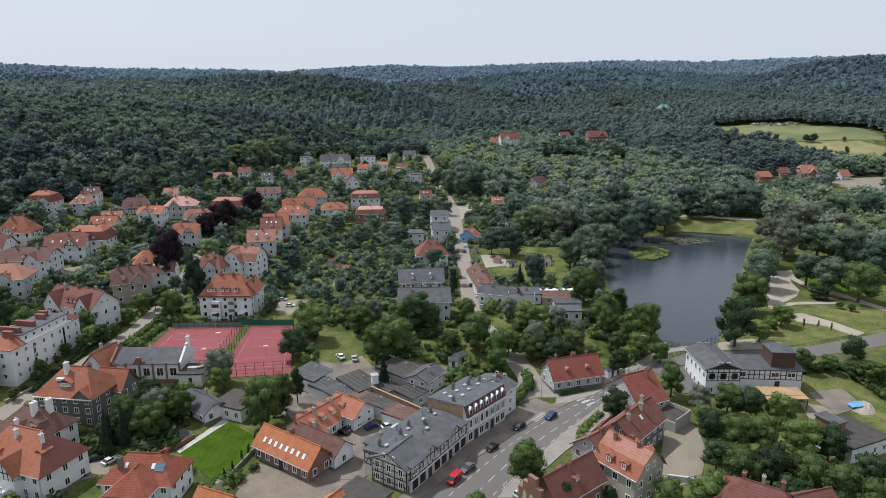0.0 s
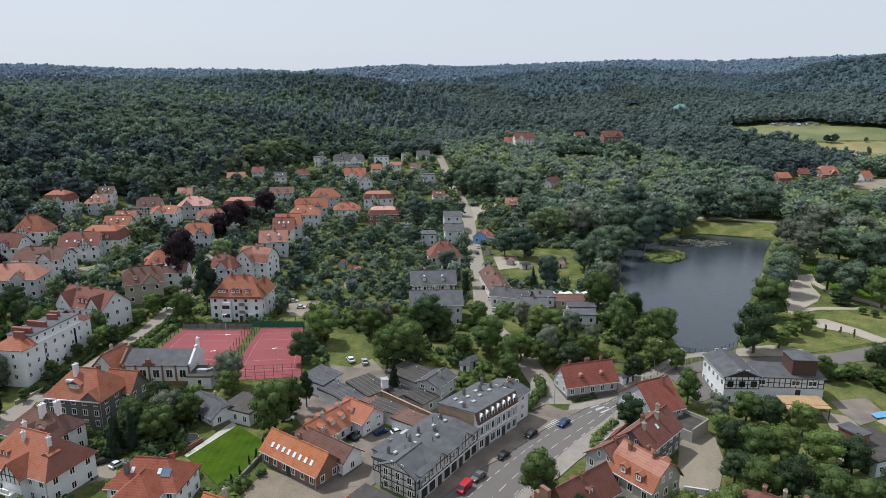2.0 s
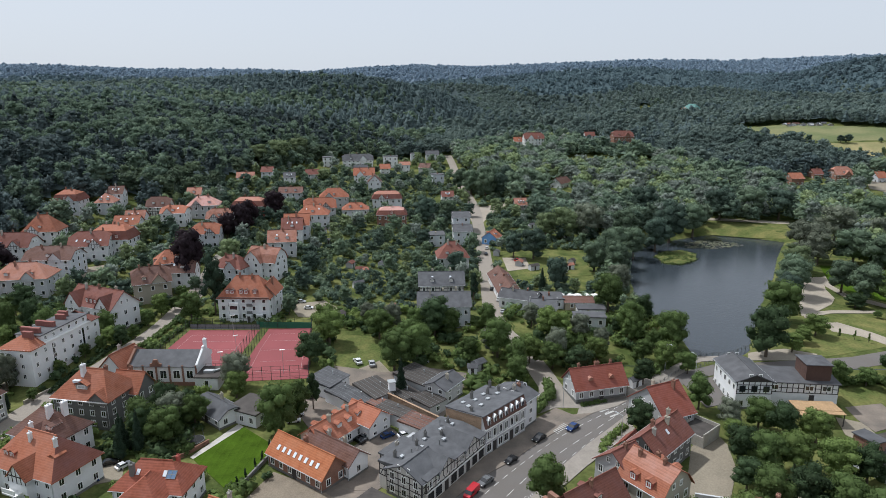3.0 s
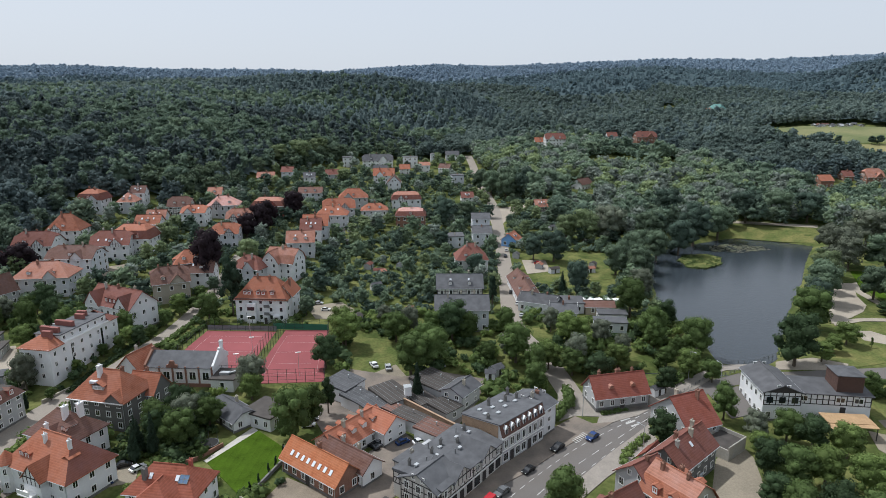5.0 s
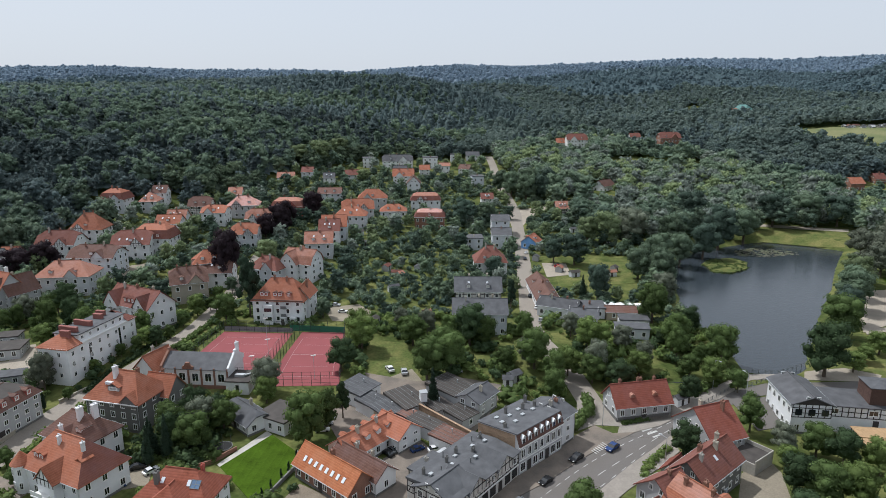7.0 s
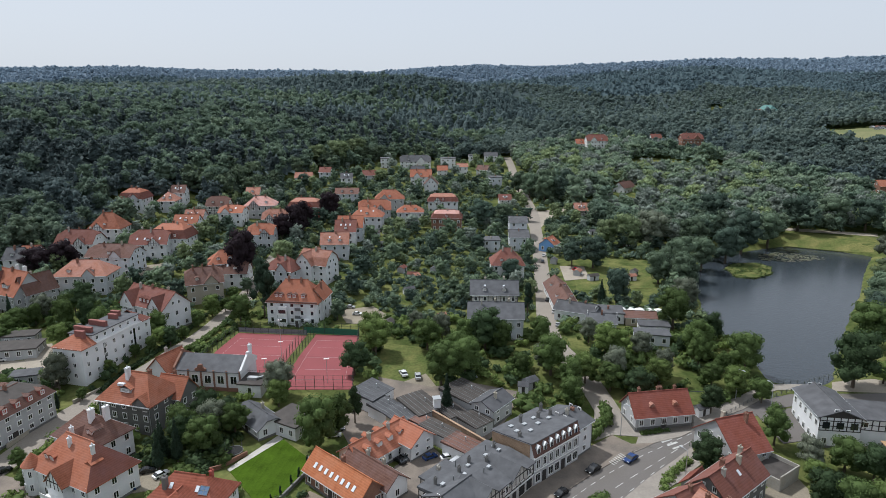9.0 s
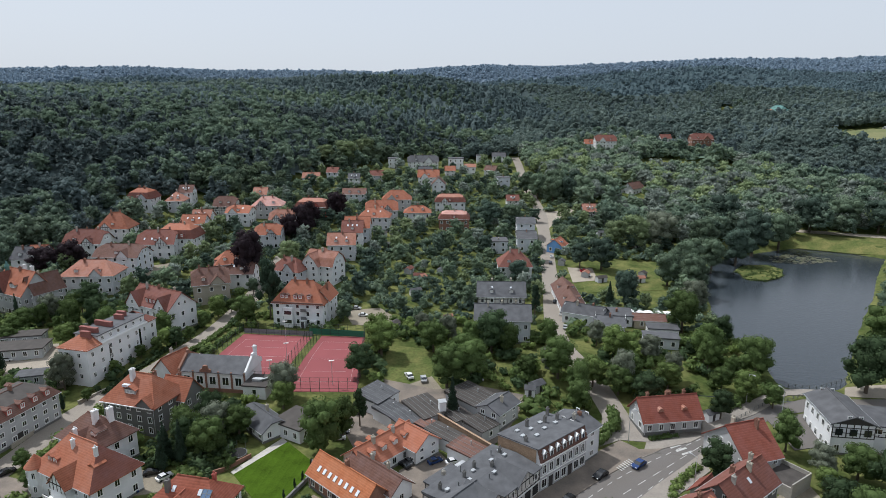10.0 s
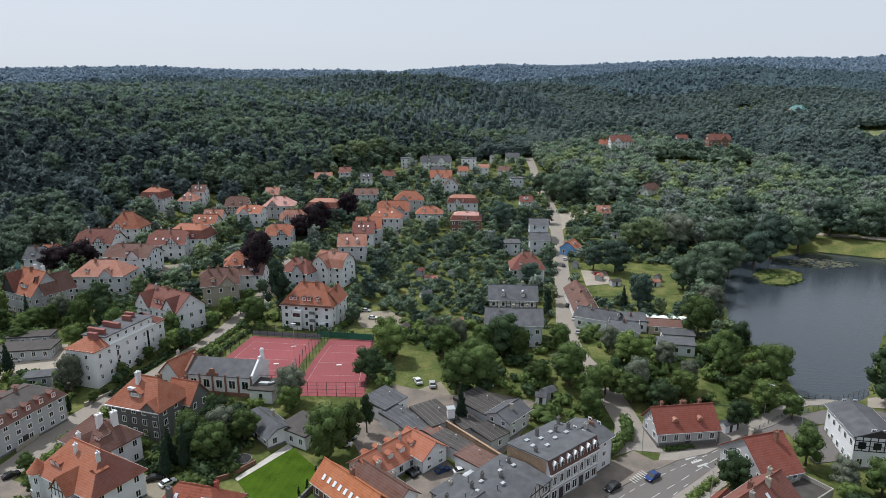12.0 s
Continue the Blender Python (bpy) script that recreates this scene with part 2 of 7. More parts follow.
wbump.inputs["Strength"].default_value, wbump.inputs["Distance"].default_value = 0.5, 0.14
wco = water.node_tree.nodes.new("ShaderNodeTexCoord")
water.node_tree.links.new(wco.outputs["Object"], wnoise.inputs["Vector"])
water.node_tree.links.new(wnoise.outputs["Fac"], wbump.inputs["Height"])
water.node_tree.links.new(wbump.outputs[0], wb.inputs["Normal"])


# ---- mesh tools ----
class Geo:
    """Vertices and faces that grow by solid pieces."""

    def __init__(self):
        self.v, self.f, self.m = [], [], []

    def add(self, verts, faces, slot=0):
        k = len(self.v)
        self.v += [tuple(p) for p in verts]
        self.f += [tuple(k + i for i in q) for q in faces]
        self.m += [slot] * len(faces)
        return self

    def box(self, x0, y0, z0, x1, y1, z1, slot=0):
        return self.add([(x, y, z) for z in (z0, z1) for x, y in ((x0, y0), (x1, y0), (x1, y1), (x0, y1))],
                        [(3, 2, 1, 0), (4, 5, 6, 7), (0, 1, 5, 4), (1, 2, 6, 5), (2, 3, 7, 6), (3, 0, 4, 7)], slot)

    def prism(self, outline, a, b, axis=0, slot=0):
        """An outline in the plane across the axis (0: y and z; 1: x and z; 2: x and y), drawn from a to b."""
        n = len(outline)
        put = [lambda p, t: (t, p[0], p[1]), lambda p, t: (p[0], t, p[1]), lambda p, t: (p[0], p[1], t)][axis]
        verts = [put(p, a) for p in outline] + [put(p, b) for p in outline]
        return self.add(verts, [tuple(range(n))[::-1], tuple(range(n, 2 * n))] + [(i, (i + 1) % n, n + (i + 1) % n, n + i) for i in range(n)], slot)

    def tube(self, p, q, r0, r1=None, n=6, slot=0):
        p, q = Vector(p), Vector(q)
        r1 = r0 if r1 is None else r1
        z = (q - p).normalized()
        x = z.orthogonal().normalized()
        y = z.cross(x)
        ring = [(math.cos(i * math.tau / n), math.sin(i * math.tau / n)) for i in range(n)]
        verts = [p + (x * c + y * s) * r0 for c, s in ring] + [q + (x * c + y * s) * r1 for c, s in ring]
        return self.add(verts, [tuple(range(n))[::-1], tuple(range(n, 2 * n))] + [(i, (i + 1) % n, n + (i + 1) % n, n + i) for i in range(n)], slot)

    def shell(self, verts, faces, drop, slot=0):
        """A surface with thickness: the faces, the same lowered by drop, and a rim."""
        n = len(verts)
        low = [(x, y, z - drop) for x, y, z in verts]
        seen = {}
        for q in faces:
            for a, b in zip(q, q[1:] + q[:1]):
                seen[(a, b)] = True
        rim = [(b, a, a + n, b + n) for a, b in seen if (b, a) not in seen]
        return self.add(list(verts) + low, list(faces) + [tuple(i + n for i in q[::-1]) for q in faces] + rim, slot)

    def plate(self, xs, zs, holes, y0, y1, slot=None):
        """A flat plate in one piece, cut into cells at xs and zs, open where holes(i, k) says so."""
        nx, nz, k0 = len(xs), len(zs), len(self.v)
        verts = [(x, y, z) for y in (y0, y1) for z in zs for x in xs]
        at = lambda s, i, k: s * nx * nz + k * nx + i
        own, cells = [], []
        full = lambda i, k: 0 <= i < nx - 1 and 0 <= k < nz - 1 and not holes(i, k)
        faces = []
        for i in range(nx - 1):
            for k in range(nz - 1):
                if not full(i, k):
                    continue
                own.append(len(faces))
                cells.append((i, k))
                faces.append((at(0, i, k), at(0, i + 1, k), at(0, i + 1, k + 1), at(0, i, k + 1)))
                faces.append((at(1, i, k), at(1, i, k + 1), at(1, i + 1, k + 1), at(1, i + 1, k)))
                for di, dk, p, q in ((-1, 0, (i, k), (i, k + 1)), (1, 0, (i + 1, k + 1), (i + 1, k)), (0, -1, (i + 1, k), (i, k)), (0, 1, (i, k + 1), (i + 1, k + 1))):
                    if not full(i + di, k + dk):
                        faces.append((at(0, *p), at(0, *q), at(1, *q), at(1, *p)))
        self.add(verts, faces)
        if slot:
            for n, c in zip(own, cells):
                self.m[len(self.m) - len(faces) + n] = slot(*c)
        return self

    def mesh(self, name, *mats):
        me = bpy.data.meshes.new(name)
        me.from_pydata(self.v, [], self.f)
        for m in mats:
            me.materials.append(m)
        if len(mats) > 1:
            me.polygons.foreach_set("material_index", self.m)
        me.update()
        return me


def mesh_fix(me):
    bm = bmesh.new()
    bm.from_mesh(me)
    bmesh.ops.recalc_face_normals(bm, faces=bm.faces)
    bm.to_mesh(me)
    bm.free()
    return me


WING = None  # where the wing stands that is being added to a house


def part(name, geo, material, parent=None, label="", m=None):
    """Links a Geo (or a ready mesh) as one object, under a thing or a part."""
    me = geo if isinstance(geo, bpy.types.Mesh) else mesh_fix(geo.mesh(name, *(material if isinstance(material, (list, tuple)) else (material,))))
    ob = new(name, me)
    ob.parent = parent
    if WING and parent and not parent.parent:
        m = WING @ (m or Matrix.Identity(4))
    if m is not None:
        ob.matrix_basis = m
    return tagged(ob, label) if label else ob


def stand(name, x, y, rot=0, label="", category="", group="", z=None):
    """An Empty at a thing's base."""
    ob = new(name)
    ob.empty_display_size = 0.3
    ob.matrix_basis = pose(x, y, ground_z(x, y) if z is None else z, 0, 0, rot)
    return tagged(ob, label, category, group)


def draped(name, poly, material, lift, step=4.0, drop=0.4, flat=None, label="", category=""):
    """A polygon laid over the land, with a rim that goes into the ground."""
    bm = bmesh.new()
    bm.faces.new([bm.verts.new((x, y, 0)) for x, y in poly])
    bmesh.ops.triangulate(bm, faces=bm.faces[:])
    for axis in (0, 1):
        lo, hi = min(p[axis] for p in poly), max(p[axis] for p in poly)
        k = math.floor(lo / step) * step + step
        while k < hi:
            co, no = [0, 0, 0], [0, 0, 0]
            co[axis], no[axis] = k, 1
            bmesh.ops.bisect_plane(bm, geom=bm.verts[:] + bm.edges[:] + bm.faces[:], plane_co=co, plane_no=no)
            k += step
    for v in bm.verts:
        v.co.z = flat if flat is not None else ground_z(v.co.x, v.co.y) + lift
    bmesh.ops.recalc_face_normals(bm, faces=bm.faces)
    if sum(f.normal.z for f in bm.faces) < 0:
        bmesh.ops.reverse_faces(bm, faces=bm.faces[:])
    rim = [e for e in bm.edges if len(e.link_faces) == 1]
    made = bmesh.ops.extrude_edge_only(bm, edges=rim)
    for v in made["geom"]:
        if isinstance(v, bmesh.types.BMVert):
            v.co.z -= drop
    me = bpy.data.meshes.new(name)
    bm.to_mesh(me)
    bm.free()
    me.materials.append(material)
    return tagged(new(name, me), label, category, kind="structure")


def ribbon(line, width):
    """The outline of a strip of that width along a line."""
    pts = [Vector(p) for p in line]
    left, right = [], []
    for i, p in enumerate(pts):
        d = (pts[min(i + 1, len(pts) - 1)] - pts[max(i - 1, 0)]).normalized()
        nrm = Vector((-d.y, d.x)) * width / 2
        left.append(tuple(p + nrm))
        right.append(tuple(p - nrm))
    return left + right[::-1]


def smooth_line(line, n=4):
    """More points along a line, rounded at its bends."""
    pts = [Vector(p) for p in line]
    out = []
    for i in range(len(pts) - 1):
        p0, p1, p2, p3 = pts[max(i - 1, 0)], pts[i], pts[i + 1], pts[min(i + 2, len(pts) - 1)]
        for k in range(n):
            t = k / n
            out.append(tuple(0.5 * (2 * p1 + (p2 - p0) * t + (2 * p0 - 5 * p1 + 4 * p2 - p3) * t * t + (3 * p1 - p0 - 3 * p2 + p3) * t ** 3)))
    return out + [tuple(pts[-1])]

# ---- ground, water, roads ----
def axis_steps(fine_lo, fine_hi, step, lo, hi):
    out = list(np.arange(fine_lo, fine_hi + 1, step))
    k = step
    while out[-1] < hi:
        k *= 1.13
        out.append(out[-1] + min(k, 90))
    k = step
    while out[0] > lo:
        k *= 1.13
        out.insert(0, out[0] - min(k, 90))
    return np.array(out)


gx, gy = axis_steps(-240, 240, 3.0, -3300, 3300), axis_steps(64, 440, 3.0, -400, 3400)
GX, GY = np.meshgrid(gx, gy)
GZ = terrain(GX, GY)
dip = pond_depth(GX, GY)
GZ = np.where(dip > 0, WATER - np.minimum(dip * 0.5, 1.6), np.where(dip > -3, np.maximum(GZ, WATER + np.minimum(-dip * 0.25, 0.4)), GZ))
nx, ny = len(gx), len(gy)
gi = np.arange(nx * ny).reshape(ny, nx)
me = bpy.data.meshes.new("ground")
me.from_pydata(np.stack([GX, GY, GZ], -1).reshape(-1, 3).tolist(), [],
               np.stack([gi[:-1, :-1], gi[:-1, 1:], gi[1:, 1:], gi[1:, :-1]], -1).reshape(-1, 4).tolist())
me.materials.append(GRASS)
me.polygons.foreach_set("use_smooth", [True] * len(me.polygons))
tagged(new("ground", me), "grassy valley floor rising to wooded hills", "ground", kind="structure")

draped("pond", ribbon([(110, 165), (110, 360)], 150), water, 0, step=30, drop=0.2, flat=WATER, label="still dark pond reflecting the hazy sky", category="water")["kind"] = "structure"
draped("islet", ISLET, ROUGH, 0, step=4, drop=1.5, flat=WATER + 0.5, label="low reedy islet in the pond", category="islet")

MAIN_ROAD = [(-8.2, 98.1), (-4.3, 103.6), (5.4, 115.7), (10.8, 120.7), (15.5, 126.1), (20, 131.1), (26.4, 137.6), (32.2, 141.9), (38.6, 145), (48, 152.8), (55.7, 157.8), (61.1, 162.5), (69.8, 166.5), (85.5, 168.5), (110.7, 172), (139.8, 182.7)]
MAIN_ROAD += [(132.3, 172), (104.7, 164.4), (82.8, 162.5), (70.4, 161.6), (62.2, 158.7), (50.1, 149.6), (40.7, 141.9), (35, 135.6), (28, 127.8), (21.5, 119.6), (12.9, 107.5), (10.3, 103.5), (6.8, 98.1)]
road = draped("road_main", MAIN_ROAD, ASPHALT, 0.06, label="wide grey asphalt road curving past the houses", category="road")
STREET = smooth_line([(25, 146.4), (21, 162.6), (16.6, 177.5), (10.6, 199), (9.7, 247.7), (8.8, 300), (7.3, 352.2), (5.8, 390.9), (-5.1, 465.7), (-11.6, 532.5), (-16.6, 573.1)])
draped("road_village_street", ribbon(STREET, 6.4), STREETWAY, 0.07, label="pale village street climbing between gardens", category="road")
JUNCTION = [(-0.1, 392.7), (12.8, 393), (26.7, 402.8), (29.5, 394), (15.7, 371.4), (10.3, 350), (4.1, 349.6)]
draped("road_junction", JUNCTION, PATHWAY, 0.05, label="sandy open space at the street fork", category="ground")
AVENUE = smooth_line([(-104.9, 103.8), (-105.6, 112), (-106.3, 121.4), (-107.2, 137.7), (-103.9, 150.2), (-100.5, 162.6), (-97.8, 182.1), (-99.2, 207.2), (-100.8, 224), (-105.1, 248.9), (-107.5, 266.4)])
draped("road_avenue", ribbon(AVENUE, 6.5), STREETWAY, 0.07, label="narrow avenue lined with pollarded trees", category="road")
PAVE = [(-13.9, 98.1), (-4.3, 103.6), (5.4, 115.7), (10.8, 120.7), (15.5, 126.1), (20, 131.1), (26.4, 137.6), (32.2, 141.9), (27, 140.9), (23.2, 143.7), (18.3, 139.3), (12.9, 132.9), (1.9, 119.6), (-4.5, 109.4), (-10.1, 101.4)]
# darker paving here stands in for the terrace's cast shadow
draped("pavement_terrace", PAVE, PAVING, 0.18, label="paved footway along the terrace, its shadow in the colour", category="pavement")
draped("pavement_corner", [(10.3, 103.5), (12.9, 107.5), (21.5, 119.6), (28, 127.8), (35, 135.6), (40, 141.4), (40.3, 134.8), (32.9, 126.5), (26.4, 119.5), (20.4, 112.2), (15.2, 103.5)], FOOTWAY, 0.18, label="pale paved footway beside the road", category="pavement")
draped("pavement_redhouse", [(26.9, 137.6), (32.2, 141.9), (38.6, 145), (48, 152.8), (55.7, 157.8), (61.1, 162.5), (61.2, 167.5), (51.4, 159.4), (43.4, 153.9), (42, 148.2), (28.9, 143.7)], FOOTWAY, 0.16, label="paved strip round the red-roofed house", category="pavement")
COURT_R, COURT_L = [(-60.9, 153.6), (-41.4, 155.9), (-48.6, 189.1), (-62.3, 188.2)], [(-87.2, 186.2), (-64.9, 186.8), (-63.9, 156.1), (-87.4, 153.8)]
COURT_AREA = [(-92.7, 188.7), (-48.2, 194.3), (-37.1, 154.2), (-86, 150.1)]
draped("court", COURT_R, CLAY, 0.08, label="red tennis court with white lines", category="court")
draped("court_west", COURT_L, CLAY, 0.08, label="red ball court with white lines", category="court")
LAWN_P = [(-57, 119), (-50.9, 132.5), (-43, 126.2), (-41.4, 120.8), (-43.8, 109.8), (-44.7, 107.6)]
draped("lawn", LAWN_P, LAWN, 0.1, label="bright mown garden lawn", category="lawn")
PATCHES = [
    ([(18.6, 141.0), (23.2, 143.9), (29.2, 143.9), (33.0, 146.5), (26.6, 153.5), (20.5, 156.5)], FOOTWAY, "paved mouth of the lane beside the corner house"),
    ([(50.7, 127.7), (58.2, 134.7), (59, 128.9), (57.1, 119.5), (51.7, 109.3), (45, 106.5), (43.5, 110.2)], GRAVEL, "gravel yard behind the houses"),
    ([(-42, 103.1), (-38.4, 115), (-27.2, 109.4), (-19.9, 103.1)], SETTS, "cobbled yard before the brick house"),
    ([(-42.7, 143.9), (-35.6, 149), (-26.2, 141.2), (-30.7, 135.7), (-35.4, 132.2)], PAVING, "grey car park behind the sheds"),
    ([(-23.6, 125.4), (-16.8, 133.8), (-6.8, 121.9), (-16.4, 109.4), (-20.9, 109.4)], PAVING, "paved courtyard of the terrace"),
    ([(-27.9, 107.5), (-22.1, 116.4), (-15, 107.1), (-5.2, 99.7), (-19.1, 98.2)], PAVING, "grey yard behind the terrace"),
    ([(-40.7, 155), (-36, 162.8), (-21.2, 159.5), (-10.3, 162.7), (2.5, 159.5), (-2.1, 143.8), (-6.1, 135.7), (-19.8, 135.7), (-32.6, 145.1)], PAVING, "worn yard among the sheds"),
    ([(-58, 119.7), (-57, 119), (-50.9, 132.5), (-52.6, 133.9)], CONCRETE, "pale stepping-stone garden path"),
    ([(58.3, 156.3), (70.1, 160.9), (68, 147.6), (60.4, 145)], ASPHALT, "tarmac forecourt beside the mill"),
    ([(45.8, 156.1), (62.1, 167.7), (67.6, 171), (75.2, 171.7), (74.2, 169), (67.2, 168), (62, 164.8), (48.4, 154.3)], FOOTWAY, "pale footway up to the pond bridge"),
    ([(-29.8, 160.2), (-23.6, 166), (-19.6, 159.5), (-26.4, 154.1)], GRAVEL, "bare gravel patch in the rough grass"),
    ([(-36, 162.8), (-40.4, 184.7), (-25.6, 182.2), (-17.4, 169.4), (-21.2, 159.5), (-29.1, 159.6)], ROUGH, "sunlit rough grass"),
    ([(-151.6, 158.5), (-141.7, 159.9), (-132.1, 161.3), (-119.6, 147.9), (-123.4, 147.3), (-136.5, 154.2), (-142.9, 149.7)], PATHWAY, "sandy yard beside the apartment house"),
    ([(-143.5, 169.4), (-139.7, 170.7), (-118.9, 148), (-123, 146.8), (-134.2, 152.1), (-140, 160.1)], PATHWAY, "sandy drive beside the apartment house"),
    ([(-105.6, 112), (-96.1, 110.3), (-95.5, 114.7), (-89.5, 110), (-90.8, 104.5), (-97.1, 103.4)], PAVING, "paved forecourt beside the avenue"),
    ([(-77.5, 113.1), (-77.7, 117.8), (-70.8, 117.1), (-68.4, 111.5), (-72.9, 109.4)], GRAVEL, "parking yard between houses"),
    ([(-62.3, 210.7), (-50.5, 215.5), (-42.2, 206.2), (-45.9, 198.1), (-55.6, 198.9)], GRAVEL, "sandy yard beside the villa"),
    ([(-161.5, 242.6), (-150, 249), (-145.9, 241.6), (-150.4, 231.7), (-157.5, 230.5)], GRAVEL, "small car park among the villas"),
    ([(22.3, 274.1), (60.6, 283.8), (54.2, 251.7), (22.3, 243.6)], ROUGH, "rough allotment meadow"),
    ([(17.3, 277), (27.8, 277), (28.7, 260.6), (18.5, 256.2)], PATHWAY, "sandy lay-by with parked cars"),
    ([(137.7, 354.6), (179.5, 345.3), (168.4, 326), (132.3, 339.8)], ROUGH, "sunlit grassy dam of the pond"),
    ([(141.8, 365.6), (184.7, 355.9), (181.7, 349.8), (139.4, 359.2)], PATHWAY, "pale path on the dam"),
    ([(139.1, 251.4), (146.3, 251.3), (138.7, 235.4), (136, 224.5), (131.2, 217.9), (123.6, 211.5), (114.4, 205.5), (118.1, 214.7)], PATHWAY, "gravel terrace in the park"),
    ([(145.6, 251.4), (140.8, 239.2), (140.5, 226.6), (148, 214.6), (152.8, 201.4), (155.2, 204.8), (150.5, 218.4), (143.4, 229.5), (143.9, 241.5), (148.4, 253.1)], PATHWAY, "gravel park path"),
    ([(115.9, 208.5), (127.7, 211.5), (144, 211.5), (142.4, 209), (126, 208.5), (114.5, 203.8)], PATHWAY, "gravel park path"),
    ([(118, 199.3), (123.1, 199.8), (129, 190.7), (132.4, 181.8), (127.9, 179), (123.5, 187.6), (116.6, 191.7)], PATHWAY, "gravel park path"),
    ([(154.6, 269), (173.9, 267.1), (161.2, 235.3), (154.2, 217.8), (145.5, 231.6), (146.4, 247.2)], LAWN, "mown park lawn"),
    ([(122.4, 205.5), (152.1, 202.5), (142.5, 186.6), (119, 177.2), (104, 172), (92.6, 172.9), (102.9, 186.7)], ROUGH, "sunlit park meadow"),
    ([(83, 174.2), (94.7, 177.3), (102.4, 173.7), (99.5, 169.9), (80.8, 169.2)], PATHWAY, "pale footpath beside the pond"),
    ([(95.4, 154.7), (109.4, 156.2), (110.2, 139.7), (105.3, 132.7), (101.9, 141.8), (92.5, 142.8)], ROUGH, "weedy grass beside the yard"),
    ([(89.8, 141.8), (95, 139.7), (94.5, 130.1), (89.8, 128.9), (87.6, 134.1)], GRAVEL, "concrete yard behind the mill"),
    ([(94.5, 146.2), (104.4, 148.1), (104.8, 139.7), (95.2, 135.5), (94.4, 141)], PAVING, "weathered concrete slab"),
    ([(69.8, 160), (68.7, 147.6), (74.9, 144.9), (92.3, 147.6), (99.4, 157.7), (82.8, 162.5)], PAVING, "paved yard round the mill"),
    ([(284.3, 703), (334, 684), (375.4, 656), (427, 637), (420, 586), (369.3, 590), (330.1, 590), (297.9, 638.3)], GREENMEADOW, "pale green mown meadow"),
    ([(329.2, 586), (391, 584), (408.7, 556), (361, 528), (333.5, 554)], MEADOW, "dry straw-coloured meadow"),
    ([(290.6, 1077.7), (308.1, 1067.9), (273.3, 950.4), (253.3, 985.4)], MEADOW, "straw-coloured clearing"),
    ([(84.6, 558.5), (112.8, 572.5), (166.9, 543.7), (163.4, 523.8), (84.5, 524.6)], ROUGH, "green meadow among the woods"),
    ([(31, 398), (45.5, 405.3), (53.9, 412.9), (55.1, 422.5), (36.7, 413)], PATHWAY, "lane along the wood"),
    ([(295.4, 468.2), (344.2, 477.8), (304.4, 419.8), (289.7, 419.8), (288.6, 436.6), (283.9, 445.5)], GRAVEL, "pale yard by the far road"),
]
for i, (poly, material, text) in enumerate(PATCHES):
    draped("ground_patch", poly, material, (0.05 if material in (MEADOW, GREENMEADOW, ROUGH, LAWN) else 0.11) + 0.012 * (i % 5), label=text, category="ground")

# ---- houses ----
FOOT = []  # footprints: x, y, rot, length, width
WINDOW_MESH = {}
BLUEGLASS = mat("blue_roof_glass", (0.1, 0.16, 0.26), 0.1, grain=0.03, blotch=0.2, bump=0.0, spec=0.7)
SKYLIGHT = mat("skylight_glass", (0.62, 0.66, 0.7), 0.15, grain=0.03, blotch=0.1, bump=0.0, spec=0.6)


def window_meshes(w, h):
    if (w, h) not in WINDOW_MESH:
        fr, pa = Geo(), Geo()
        t = 0.1
        fr.plate([-w / 2 - .06, -w / 2 + t, -0.035, 0.035, w / 2 - t, w / 2 + .06], [-.1, t, h - t, h + .06], lambda i, k: k == 1 and i in (1, 3), -0.07, 0.04)
        pa.box(-w / 2 + t / 2, -0.03, t / 2, w / 2 - t / 2, 0.03, h - t / 2)
        WINDOW_MESH[(w, h)] = (mesh_fix(fr.mesh("window_frame", TRIM)), mesh_fix(pa.mesh("pane", GLASS)))
    return WINDOW_MESH[(w, h)]


def window(parent, x, y, z, turn, w=1.05, h=1.5, glazed=True):
    """A window whose outside looks along -y before it is turned."""
    if not glazed:
        key = (w, h, "far")
        if key not in WINDOW_MESH:
            g = Geo().plate([-w / 2 - .08, -w / 2 + .1, w / 2 - .1, w / 2 + .08], [-.12, .1, h - .1, h + .08], lambda i, k: False, -.06, .03, lambda i, k: int((i, k) == (1, 1)))
            WINDOW_MESH[key] = mesh_fix(g.mesh("window", TRIM, GLASS))
        return part("window", WINDOW_MESH[key], None, parent, m=pose(x, y, z, 0, 0, turn))
    fr, pa = window_meshes(w, h)
    ob = part("window", fr, None, parent, m=pose(x, y, z, 0, 0, turn))
    part("pane", pa, None, ob)
    return ob


def faces_camera(x, y, rot, turn):
    a = radians(rot + turn)
    nrm = Vector((math.sin(a), -math.cos(a)))
    return nrm.dot(Vector((-x, 10 - y)).normalized()) > -0.25


def chimney(parent, x, y, z0, z1, sx=0.7, sy=1.0, material=None):
    g = Geo().box(x - sx / 2, y - sy / 2, z0, x + sx / 2, y + sy / 2, z1).box(x - sx / 2 - 0.08, y - sy / 2 - 0.08, z1 - 0.25, x + sx / 2 + 0.08, y + sy / 2 + 0.08, z1 - 0.1)
    for dx in (-0.15, 0.15):
        g.tube((x + dx, y, z1), (x + dx, y, z1 + 0.35), 0.1, 0.09, 6)
    return part("chimney", g, material or WALL["brick"], parent)


